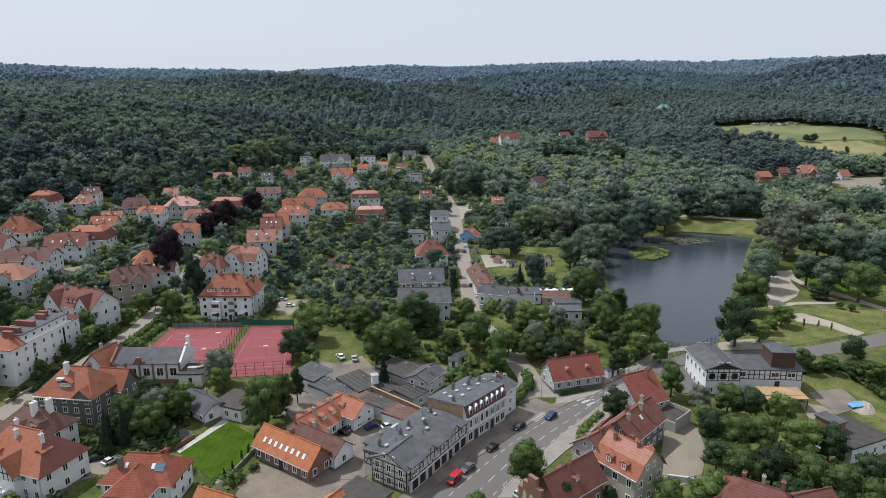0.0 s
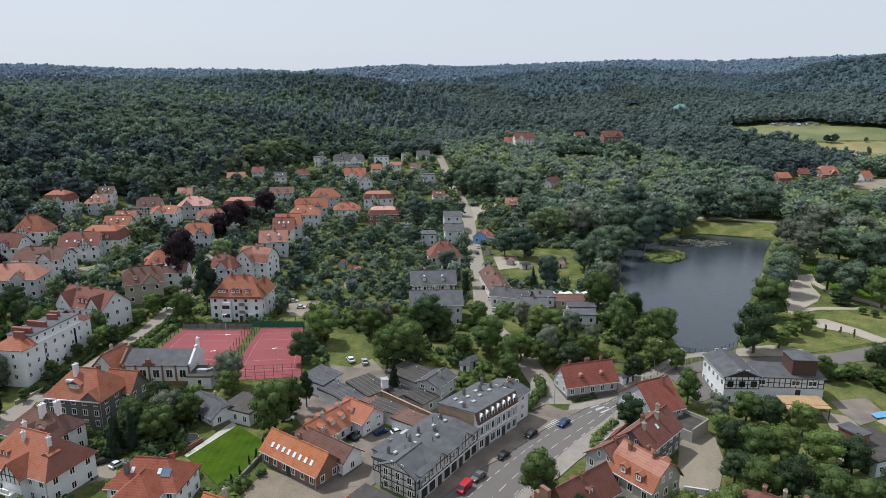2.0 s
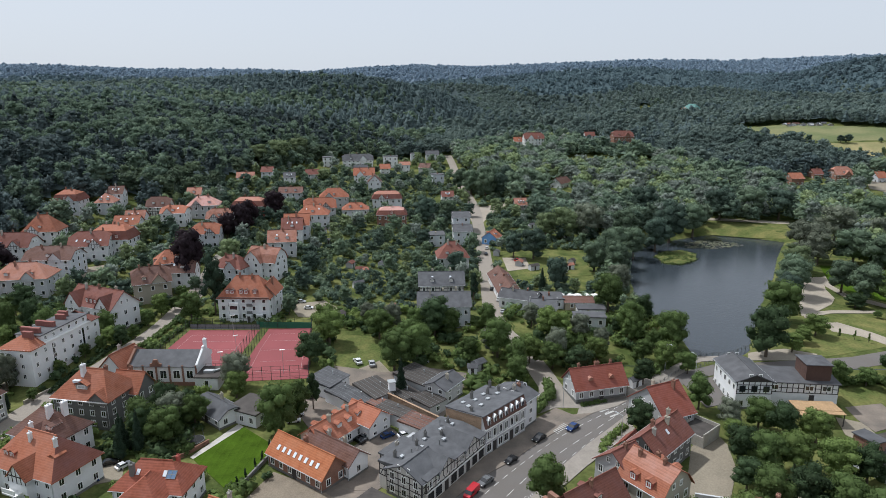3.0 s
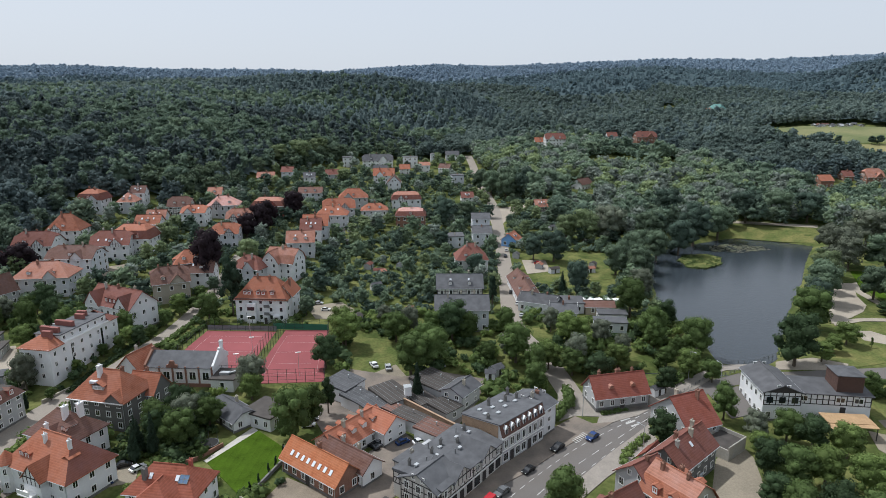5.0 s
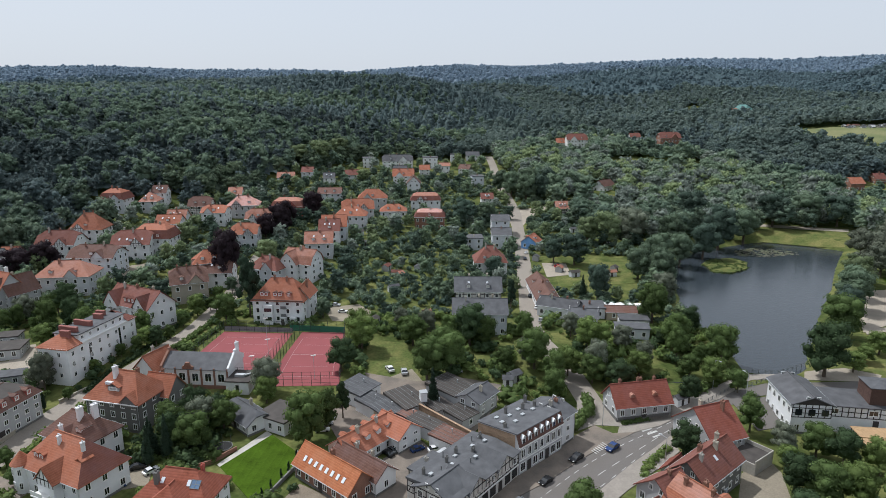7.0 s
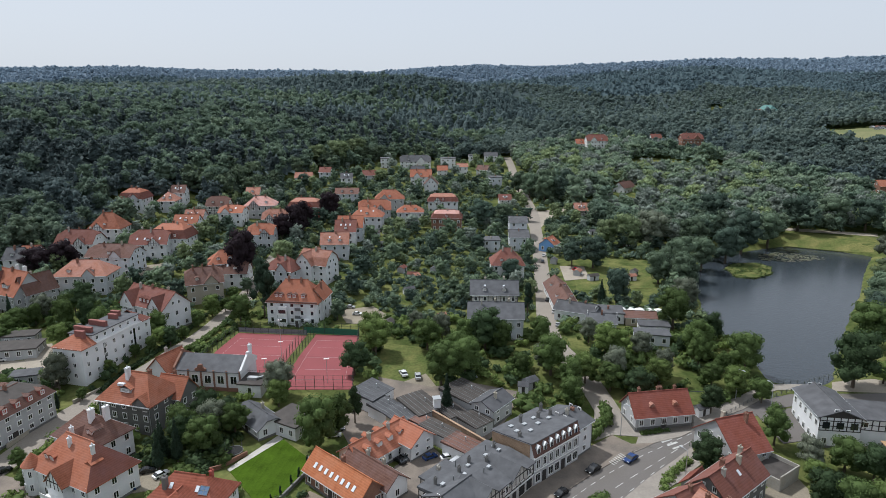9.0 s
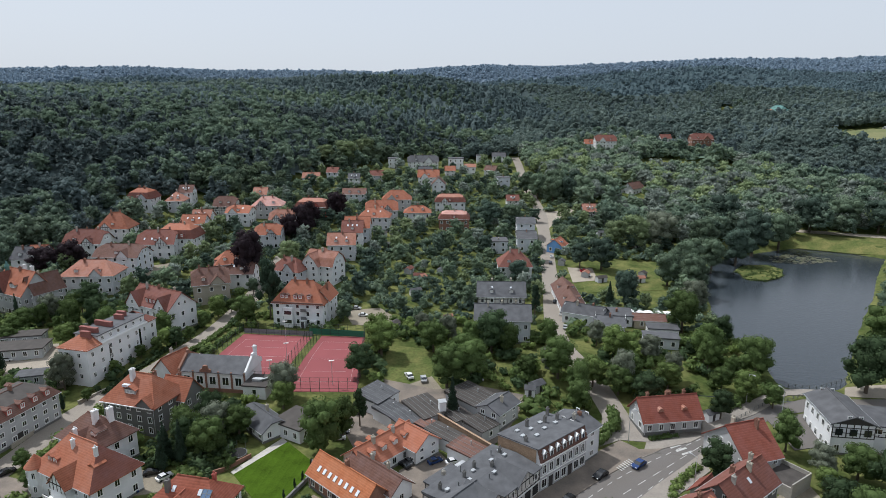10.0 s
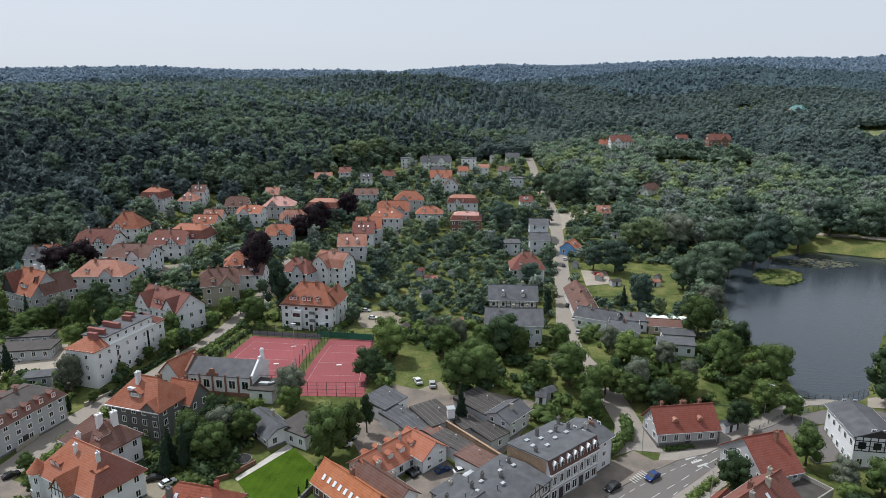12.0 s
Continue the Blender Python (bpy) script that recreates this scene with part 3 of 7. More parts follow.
def dormer(parent, x, y, z, side, w, h, depth, roof, wall):
    """A roof window house; side is -1 or +1 across the ridge."""
    d = -side
    g = Geo()
    y0, y1 = sorted((y, y + d * depth))
    g.box(x - w / 2, y0, z, x + w / 2, y1, z + h)
    ob = part("dormer", g, wall, parent)
    k, f = w / 2 + 0.2, y - d * 0.2
    r = Geo().shell([(x - k, f, z + h - 0.02), (x, f, z + h + w * 0.32), (x + k, f, z + h - 0.02), (x - k, y + d * depth, z + h - 0.02),
                     (x, y + d * depth, z + h + w * 0.32), (x + k, y + d * depth, z + h - 0.02)], [(0, 1, 4, 3), (1, 2, 5, 4)], 0.12)
    part("dormer_roof", r, roof, ob)
    part("window", window_meshes(round(w * 0.65, 1), round(h * 0.75, 1))[0], None, ob, m=pose(x, y - d * 0.02, z + h * 0.15, 0, 0, 0 if side < 0 else 180))
    return ob


def roof_surface(style, L, W, e, r):
    """Top surface of a roof and the wall profile under it."""
    o, k = 0.5, (r - e) / (W / 2)
    a, b, ze = L / 2 + o, W / 2 + o, e - k * o
    if style == "gable":
        return [(-a, -b, ze), (a, -b, ze), (a, 0, r), (-a, 0, r), (-a, b, ze), (a, b, ze)], [(0, 1, 2, 3), (3, 2, 5, 4)], [(-W / 2, e - .1), (0, r - .15), (W / 2, e - .1)]
    if style == "hip":
        i = min(L / 2 - 0.3, W * 0.42)
        return ([(-a, -b, ze), (a, -b, ze), (a, b, ze), (-a, b, ze), (-L / 2 + i, 0, r), (L / 2 - i, 0, r)],
                [(0, 1, 5, 4), (1, 2, 5), (2, 3, 4, 5), (3, 0, 4)], [(-W / 2, e - .1), (W / 2, e - .1)])
    if style == "halfhip":
        hc = e + 0.62 * (r - e)
        yc, i = (r - hc) / k, 0.2 * W
        return ([(-a, -b, ze), (a, -b, ze), (a, -yc, hc), (L / 2 - i, 0, r), (-L / 2 + i, 0, r), (-a, -yc, hc), (a, yc, hc), (a, b, ze), (-a, b, ze), (-a, yc, hc)],
                [(0, 1, 2, 3, 4, 5), (2, 6, 3), (3, 6, 7, 8, 9, 4), (4, 9, 5)], [(-W / 2, e - .1), (-yc, hc - .12), (yc, hc - .12), (W / 2, e - .1)])
    if style == "mansard":
        zb, s, i = e + 0.6 * (r - e), 1.2, min(L / 2 - 0.3, W * 0.32)
        c, d, lo = L / 2 - s, W / 2 - s, e - 0.25
        return ([(-a, -b, lo), (a, -b, lo), (a, b, lo), (-a, b, lo), (-c, -d, zb), (c, -d, zb), (c, d, zb), (-c, d, zb), (-L / 2 + i, 0, r), (L / 2 - i, 0, r)],
                [(0, 1, 5, 4), (1, 2, 6, 5), (2, 3, 7, 6), (3, 0, 4, 7), (4, 5, 9, 8), (5, 6, 9), (6, 7, 8, 9), (7, 4, 8)], [(-W / 2, e), (W / 2, e)])
    zb, d, lo = e + 0.56 * (r - e), W / 2 - 1.5, e - 0.25
    return ([(-a, -b, lo), (a, -b, lo), (a, -d, zb), (-a, -d, zb), (a, 0, r), (-a, 0, r), (a, d, zb), (-a, d, zb), (a, b, lo), (-a, b, lo)],
            [(0, 1, 2, 3), (3, 2, 4, 5), (5, 4, 6, 7), (7, 6, 8, 9)], [(-W / 2, e), (-d - .05, zb - .2), (0, r - .15), (d + .05, zb - .2), (W / 2, e)])


NICE_ROOF = dict(orange="orange tiled", red="dark red tiled", brown="brown tiled", pink="faded red tiled", newred="bright orange tiled", tilered="warm red tiled", pinkwhite="pale pink", brightred="bright red tiled",
                 green="green metal", slate="slate grey", grey="pale grey felt", felt="black felt", pale="pale metal", blue="blue")
NICE_WALL = dict(white="white plastered", buff="buff plastered", grey="grey plastered", stone="ochre stone", dark="dark grey plastered", greyblue="pale grey plastered",
                 red="red-clad", timber="half-timbered", cream="cream plastered", brick="brick", yellowbrick="yellow brick", blue="bright blue")
NICE_FORM = dict(gable="gabled", hip="hipped", halfhip="half-hipped", mansard="mansard", gambrel="gambrel", flat="flat")


def beams(parent, L, W, e, low=0.0):
    """Dark timber framing on all four walls."""
    for turn, length, depth in ((0, L, W), (90, W, L), (180, L, W), (270, W, L)):
        g, y = Geo(), -depth / 2
        n, rows = max(2, round(length / 1.5)), max(1, round((e - low) / 1.4))
        xs = [v for i in range(n + 1) for v in (-length / 2 + i * (length - .2) / n, -length / 2 + i * (length - .2) / n + .2)]
        zs = [v for i in range(rows + 1) for v in (low + i * (e - low - .2) / rows, low + i * (e - low - .2) / rows + .2)]
        g.plate(xs, zs, lambda i, k: i % 2 == 1 and k % 2 == 1, y - .04, y + .02)
        for sx in (-1, 1):
            x0, x1 = sx * (length / 2 - 0.3), sx * (length / 2 - 1.6)
            br = Geo().add([(x0 - .1, y - .045, low), (x0 + .1, y - .045, low), (x1 + .1, y - .045, e), (x1 - .1, y - .045, e),
                            (x0 - .1, y + .02, low), (x0 + .1, y + .02, low), (x1 + .1, y + .02, e), (x1 - .1, y + .02, e)],
                           [(0, 1, 2, 3), (7, 6, 5, 4), (0, 4, 5, 1), (1, 5, 6, 2), (2, 6, 7, 3), (3, 7, 4, 0)])
            part("brace", br, BEAM, parent, "dark slanting timber brace", pose(0, 0, 0, 0, 0, turn))
        part("timber_frame", g, BEAM, parent, "dark timber framing", pose(0, 0, 0, 0, 0, turn))


def cross_gable(parent, x, w, depth, eave, ridge, yfront, roof, wall, framed=True):
    """A gable that breaks through the front slope, its face at y = yfront."""
    g = Geo().prism([(x - w / 2, eave - 1.5), (x - w / 2, eave), (x, ridge - 0.12), (x + w / 2, eave), (x + w / 2, eave - 1.5)], yfront, yfront + depth, axis=1)
    gable = part("gable", g, wall, parent)
    k = w / 2 + 0.35
    drop = (ridge - eave) / (w / 2) * 0.35
    r = Geo().shell([(x - k, yfront - .35, eave - drop), (x, yfront - .35, ridge), (x + k, yfront - .35, eave - drop), (x - k, yfront + depth, eave - drop), (x, yfront + depth, ridge), (x + k, yfront + depth, eave - drop)],
                    [(0, 1, 4, 3), (1, 2, 5, 4)], 0.15)
    part("gable_roof", r, roof, gable)
    if framed:
        b = Geo()
        for i in range(5):
            bx = x - w / 2 + 0.1 + i * (w - 0.2) / 4
            top = eave + (ridge - eave) * (1 - abs(bx - x) / (w / 2)) - 0.1
            b.box(bx - 0.09, yfront - 0.05, eave - 1.4, bx + 0.09, yfront + 0.02, max(top, eave - 0.1))
        b.box(x - w / 2, yfront - 0.055, eave - 0.1, x + w / 2, yfront + 0.02, eave + 0.1)
        part("timber_frame", b, BEAM, gable, "dark timber framing")
    return gable


def house(x, y, rot, L, W, eave, ridge, style, roof, wall, storeys=2, chimneys=1, dormers=0, skylights=0, near=False, z=None, label="", doors=True, cross=0, into=None, second_tone=None):
    """A house, or, with into, one more wing of a house that stands already (x, y and rot stay those of the place)."""
    global WING
    h = into or stand("house", x, y, rot, label or f"{NICE_WALL[wall]} house with a {NICE_ROOF[roof]} {NICE_FORM[style]} roof", "house", z=ground_z(x, y) - 1.2 if z is None and y > 380 else z)
    FOOT.append((x, y, rot, L + 1, W + 1))
    WING = into.matrix_basis.inverted() @ pose(x, y, into.matrix_basis.translation.z, 0, 0, rot) if into else None
    rm, wm = ROOF[roof], WALL[wall]
    if style == "flat":
        part("wall", Geo().box(-L / 2, -W / 2, -2.5, L / 2, W / 2, eave), wm, h)
        part("roof", Geo().box(-L / 2 - 0.3, -W / 2 - 0.3, eave, L / 2 + 0.3, W / 2 + 0.3, eave + 0.35), rm, h)
        ridge = eave + 0.35
    else:
        verts, faces, top = roof_surface(style, L, W, eave, ridge)
        part("wall", Geo().prism([(-W / 2, -2.5)] + top + [(W / 2, -2.5)], -L / 2, L / 2), wm, h)
        g = Geo().shell(verts, faces, 0.22)
        if style == "mansard" and second_tone:
            g.m[4:8] = [1] * 4
        # dark red on the steep lower slopes stands in for their shade
        elif style == "mansard" and roof in ("orange", "pink", "pinkwhite"):
            second_tone, rm = roof, ROOF["red"]
            g.m[4:8] = [1] * 4
        # one hip end takes the second tile: its shade is put into the colour
        elif style == "hip" and second_tone:
            g.m[1] = 1
        elif style == "gambrel" and second_tone:
            g.m[1:3] = [1] * 2
        if style in ("gable", "hip", "halfhip", "gambrel", "mansard"):
            xs = [v[0] for v in verts if abs(v[1]) < 1e-6]
            g.tube((min(xs), 0, ridge + 0.03), (max(xs), 0, ridge + 0.03), 0.14, n=5)
        part("roof", g, [rm, ROOF[second_tone or roof]], h)
        for sy in (-1, 1):
            low = min(v[2] for v in verts)
            part("gutter", Geo().tube((-L / 2 - .4, sy * (W / 2 + .55), low - .1), (L / 2 + .4, sy * (W / 2 + .55), low - .1), 0.08), ZINC, h)
    if wall == "timber":
        beams(h, L, W, eave)
    # windows, storey by storey
    step = (eave - 0.2) / storeys
    for turn, length, depth in ((0, L, W), (90, W, L), (180, L, W), (270, W, L)):
        if not near and not faces_camera(x, y, rot, turn):
            continue
        n = max(1, int((length - 0.8) / (2.5 if near else 3.0)))
        rt = Matrix.Rotation(radians(turn), 3, "Z")
        for s in range(storeys):
            for i in range(n):
                p = rt @ Vector(((i + 0.5 - n / 2) * length / n, -depth / 2, 0.9 + s * step))
                window(h, p.x, p.y, p.z, turn, 1.1, min(1.5, step - 1.1), near)
        if turn in (90, 270) and style in ("gable", "gambrel", "halfhip") and W > 7.5:
            for dx in (-1.1, 1.1):
                p = rt @ Vector((dx, -depth / 2, eave + 0.5))
                window(h, p.x, p.y, p.z, turn, 0.8, 1.1, near)
    if doors and near:
        part("door", Geo().box(-0.55, -W / 2 - 0.06, 0, 0.55, -W / 2 + 0.03, 2.1).box(-0.7, -W / 2 - 0.04, 0, 0.7, -W / 2 + 0.02, 2.25), BEAM, h, "dark wooden door")
    if near and style != "flat":
        part("plinth", Geo().box(-L / 2 - .05, -W / 2 - .05, -2.5, L / 2 + .05, W / 2 + .05, 0.55), WALL["dark"], h, "dark rendered plinth")
        for sx in (-1, 1):
            part("downpipe", Geo().tube((sx * (L / 2 - .2), -W / 2 - .09, 0), (sx * (L / 2 - .2), -W / 2 - .09, eave - .1), .06), ZINC, h)
    rnd = random.Random(int(x * 7 + y * 13))
    span = L * (0.5 if style in ("hip", "mansard") else 0.8)
    for i in range(chimneys):
        cx = (i + 0.5 - chimneys / 2) * span / max(chimneys, 1) + rnd.uniform(-0.5, 0.5)
        cy = rnd.choice((-1, 1)) * rnd.uniform(0.2, 1.2)
        chimney(h, cx, cy, ridge - 2, ridge + rnd.uniform(0.6, 1.2), rnd.uniform(.45, .6), rnd.uniform(.55, .9), WALL[rnd.choice(("brick", "weathered", "brick", "stone"))])
    slope = (ridge - eave) / (W / 2)
    for side in (-1, 1):
        for i in range(dormers):
            dx = (i + 0.5 - dormers / 2) * (L - 2.5) / dormers
            if style in ("mansard", "gambrel"):
                dormer(h, dx, side * (W / 2 + 0.05), eave + 0.4, side, 1.4, 1.4, 2.3, rm, WALL["red"])
            else:
                dormer(h, dx, side * (W / 2 - 1.2), eave + 0.8 * slope, side, 1.3, 1.2, 2.0, rm, wm)
    if cross:
        cross_gable(h, L * 0.18 * (1 if rnd.random() < .5 else -1), cross, W / 2, eave + 0.3, eave + 0.3 + cross * 0.55, -W / 2 - 0.5, rm, wm, wall not in ("brick", "red") and rnd.random() < .35)
    pitch = math.degrees(math.atan(slope))
    for i in range(skylights):
        dx = (i + 0.5 - skylights / 2) * (L - 3) / skylights
        t = 0.34 if skylights > 3 else 0.55
        part("skylight", Geo().box(-0.33, -0.55, 0.02, 0.33, 0.55, 0.12), SKYLIGHT, h, "pale glazed skylight",
             pose(dx, -W / 2 * (1 - t), eave + t * (ridge - eave) + 0.02, pitch, 0, 0))
    WING = None
    return h


def corner_tower(h, x, y, r, top, peak, roof, wall):
    """A round or pointed tower at a house's corner."""
    t = part("tower", Geo().tube((x, y, -2), (x, y, top), r, n=14), wall, h)
    part("tower_roof", Geo().tube((x, y, top - .1), (x, y, peak), r + .35, .04, 14), roof, t)
    for a in (-150, -100, -50):
        for z in (1.2, top - 2.2):
            window(h, x + math.sin(radians(a + 90)) * r, y - math.cos(radians(a + 90)) * r, z, a + 90, .7, 1.4)


def villas():
    """The large houses along the avenue, each of several wings."""
    # white villa with a round corner tower
    # the red hip end is orange tile painted as its shaded side
    h = house(-82.0, 109.6, -19, 17.4, 10.4, 6.3, 11.6, "hip", "orange", "white", 2, 0, 0, near=True, second_tone="red", label="white villa with orange hipped roof, timbered gable and round tower")
    corner_tower(h, -8.4, -4.9, 1.7, 6.3, 8.6, ROOF["orange"], WALL["white"])
    cross_gable(h, 1.6, 4.8, 7.0, 6.2, 8.9, -6.9, ROOF["orange"], WALL["white"])
    part("bay", Geo().box(-.8, -6.9, -2, 4.0, -5.0, 4.9), WALL["white"], h)
    part("balcony", Geo().box(-1.0, -8.3, 2.9, 2.6, -6.85, 3.1).plate([-1.0, 2.6], [3.3, 4.2], lambda i, k: False, -8.3, -8.2), TRIM, h)
    for x, y, z in ((-5.2, -3.4, 7.6), (-3.6, -3.4, 7.6)):
        dormer(h, x, y - .4, z - .3, -1, 1.4, 1.2, 2.2, ROOF["orange"], WALL["red"])
    dormer(h, 5.9, -2.6, 7.6, -1, 1.6, 1.3, 2.4, ROOF["orange"], WALL["cream"])
    for x, y, z in ((-4.2, 1.0, 12.2), (-1.2, -1.4, 11.9), (5.4, -1.2, 12.0)):
        chimney(h, x, y, 8.6, z, .5, .65, WALL["white"])
    # the dark red neighbour behind it
    h = house(-88.0, 120.3, -19, 12.5, 9.4, 6.6, 10.6, "hip", "brown", "white", 2, 0, 0, near=True, label="white house with a dark red hipped roof and tall white chimneys")
    for x, y, z in ((1.8, -1.0, 12.4), (3.4, 1.2, 12.4)):
        chimney(h, x, y, 8, z, .8, 1.2, WALL["white"])
    cross_gable(h, 0.8, 4.0, 5.0, 6.6, 8.9, -5.4, ROOF["brown"], WALL["white"], False)
    dormer(h, 3.6, -3.0, 7.6, -1, 1.7, 1.2, 2.6, ROOF["brown"], WALL["white"])
    # dark grey house with zinc-trimmed dormers
    h = house(-87.4, 136.0, -8, 14.4, 10.4, 7.8, 12.8, "hip", "orange", "dark", 3, 0, 0, near=True, label="dark grey house with an orange roof and zinc-trimmed dormers")
    house(-81.0, 140.6, -8, 7.0, 6.4, 6.4, 10.2, "gable", "orange", "dark", 2, 1, 0, near=True, into=h, doors=False)
    cross_gable(h, 5.0, 4.0, 5.6, 8.0, 9.8, -5.8, ROOF["orange"], WALL["dark"], False)
    part("gable_trim", Geo().box(2.6, -6.22, 7.3, 7.4, -6.0, 7.5).box(-7.5, -5.95, 7.1, 7.5, -5.78, 7.3), TRIM, h, "white zinc gutter trim")
    dormer(h, -.4, -3.8, 9.2, -1, 3.0, 1.0, 3.2, ROOF["orange"], ZINC)
    part("roof_window", Geo().box(-3.2, -3.1, 10.2, -1.4, -2.3, 10.8), SKYLIGHT, h, "white framed roof window")
    chimney(h, -1.6, -1.2, 10.5, 14.2, .8, 1.1, WALL["white"])
    chimney(h, 2.6, 1.0, 10, 13.2, .6, .8, WALL["brick"])
    # brown mansard along the avenue, flat grey on top
    # grey plaster stands in for the shade on its white walls
    h = house(-116.2, 124.5, 84, 22.0, 11.6, 7.0, 10.2, "mansard", "brown", "grey", 3, 3, 6, near=True, second_tone="felt", label="long white house with brown mansard, dormers and dark flat top")
    # large villa with a timbered gable and a green spire
    h = house(-172.5, 195.5, -18, 16.0, 11.0, 8.4, 15.2, "gable", "orange", "grey", 2, 1, 0, near=True, label="large pale villa with steep orange roofs and a green spire")
    house(-165.6, 196.2, 72, 10.5, 7.6, 8.4, 13.6, "gable", "brown", "grey", 3, 1, 0, near=True, into=h, doors=False)
    cross_gable(h, -4.6, 6.6, 8.0, 9.0, 14.6, -6.0, ROOF["red"], BEAM)
    dormer(h, 1.6, -4.4, 9.8, -1, 3.2, 1.2, 3.4, ROOF["orange"], WALL["grey"])
    part("spire", Geo().tube((-5.2, -1.5, 14), (-5.2, -1.5, 15.8), .7, n=8).tube((-5.2, -1.5, 15.8), (-5.2, -1.5, 18), .9, .05, 8), ROOF["green"], h, "small green copper spire")
    for x in (0.5, 5.0):
        chimney(h, x, 1.0, 13, 16.6, .6, 1.1, WALL["white"])
    # white house with red roofs and three gables
    h = house(-117.4, 190.6, -21, 20.0, 10.5, 8.0, 12.6, "gable", "red", "white", 2, 3, 0, near=True, label="white house with red roofs and tall white gables")
    cross_gable(h, -6.2, 6.6, 8.0, 8.0, 12.0, -6.2, ROOF["red"], WALL["white"], False)
    part("bay", Geo().box(-9.2, -6.2, -2, -3.2, -5.0, 5.6), WALL["white"], h)
    cross_gable(h, 6.6, 5.6, 8.0, 8.2, 11.8, -5.7, ROOF["red"], WALL["white"], False)
    part("loggia", Geo().box(-2.8, -7.2, -1.5, 3.4, -5.2, 3.0).box(-2.8, -7.2, 3.0, 3.4, -7.05, 4.0), TRIM, h, "white two-storey loggia")
    for x in (-1.2, .6, 2.4):
        dormer(h, x, -4.4, 8.8, -1, 1.3, 1.2, 2.4, ROOF["red"], WALL["red"])
    for x, z in ((-6.2, 5.6), (-6.2, 8.0), (6.6, 5.2), (6.6, 7.6)):
        window(h, x, -6.2 if x < 0 else -5.7, z, 0, .9, 1.3)
    # white garden house and its flat annex
    h = house(-58.6, 137.0, -37, 11.5, 6.4, 3.0, 5.2, "halfhip", "grey", "white", 1, 1, 0, near=True, label="white garden house with a pale grey half-hipped roof")
    house(-50.2, 137.4, -22, 8.5, 8.0, 3.2, 3.3, "flat", "felt", "white", 1, 0, 0, near=True, label="white flat-roofed annex with a grey felt roof", doors=False)


villas()
house(-207.1, 317.2, 6, 12.6, 12, 6, 11, "mansard", "orange", "cream", 2, 2, 1, cross=4.5)
house(-191.7, 323.4, 13, 9.3, 10, 6, 10, "hip", "pink", "cream", 2, 1, 2, skylights=2)
house(-192.9, 336.5, 11, 7.5, 8, 6.5, 10, "gable", "brown", "white", 2, 1, 1, skylights=3)
house(-162.7, 323.2, 9, 11.5, 9, 5.5, 10, "halfhip", "brown", "timber", 2, 1, 2, skylights=0)
house(-146.7, 307.0, 7, 11.7, 11, 6.5, 9.5, "halfhip", "orange", "white", 2, 2, 1, cross=4, skylights=2)
house(-139.4, 324.6, 14, 15.9, 12, 7, 11, "hip", "pinkwhite", "grey", 2, 2, 2, cross=4.5)
house(-159.0, 358.6, 12, 7.5, 9, 5.5, 9, "gable", "pink", "greyblue", 2, 1, 1, skylights=0)
house(-161.2, 296.2, 10, 8.8, 9, 6, 9.5, "gable", "pink", "cream", 2, 1, 2, skylights=2)
house(-159.6, 285.8, 8, 11.1, 9, 6.5, 10, "gable", "orange", "white", 2, 1, 1, skylights=3)
house(-155.7, 266.0, 6, 16.7, 12, 6.5, 12, "mansard", "orange", "white", 2, 3, 2, cross=4.5)
house(-161.0, 258.0, 13, 15.5, 12, 6.5, 11.5, "halfhip", "red", "white", 2, 3, 1, cross=4.5, skylights=4)
house(-194.3, 276.3, 11, 14.5, 12, 6.5, 13, "hip", "orange", "white", 2, 2, 1, cross=4.5)
house(-164.1, 237.3, 5, 18.2, 12, 8, 12, "halfhip", "brown", "greyblue", 3, 2, 1, cross=4.5)
house(-114.0, 215.8, 30, 12.3, 12, 7.5, 12, "halfhip", "brown", "stone", 2, 3, 2, cross=4.5)
house(-114.9, 233.2, 29, 11.2, 10, 9, 13, "hip", "orange", "grey", 3, 1, 2, skylights=0)
house(-118.0, 277.0, 10, 11.3, 10, 7, 11, "halfhip", "orange", "cream", 2, 2, 1, cross=4)
house(-121.2, 301.4, 8, 12.0, 10, 7, 11, "halfhip", "pink", "white", 2, 2, 1, cross=4)
house(-116.8, 330.8, 6, 17.0, 11, 7, 11, "mansard", "pink", "red", 2, 2, 1, cross=4)
house(-207.0, 234.8, 7, 6.7, 9, 6, 10, "gable", "slate", "white", 2, 1, 1)
house(-205.0, 240.6, 16, 6.5, 8, 6, 9, "gable", "orange", "greyblue", 2, 1, 1, skylights=0)
house(-162.8, 218.0, 12, 19.1, 12, 7.5, 12, "hip", "pink", "cream", 2, 2, 2, cross=4)
house(-192.6, 254.1, 8, 16.1, 12, 7, 12, "halfhip", "red", "white", 2, 3, 2, cross=4.5)
house(-91.6, 155.4, 74, 8.0, 7, 4.5, 8, "gable", "orange", "white", 1, 1, 0, near=True)
nr = house(-56.6, 104.4, -4, 13.4, 8.4, 5.8, 9.3, "hip", "tilered", "white", 2, 0, 0, near=True, skylights=2, label="white house with crossing red tiled hipped roofs")
house(-56.4, 100.6, 84, 8.0, 7.6, 5.8, 8.9, "hip", "tilered", "white", 2, 0, 0, near=True, into=nr, doors=False)
chimney(nr, -3.6, -2.2, 6.8, 9.6, .8, .8, WALL["dark"])
chimney(nr, 3.4, 1.4, 7.6, 9.6, .5, .7, WALL["red"])
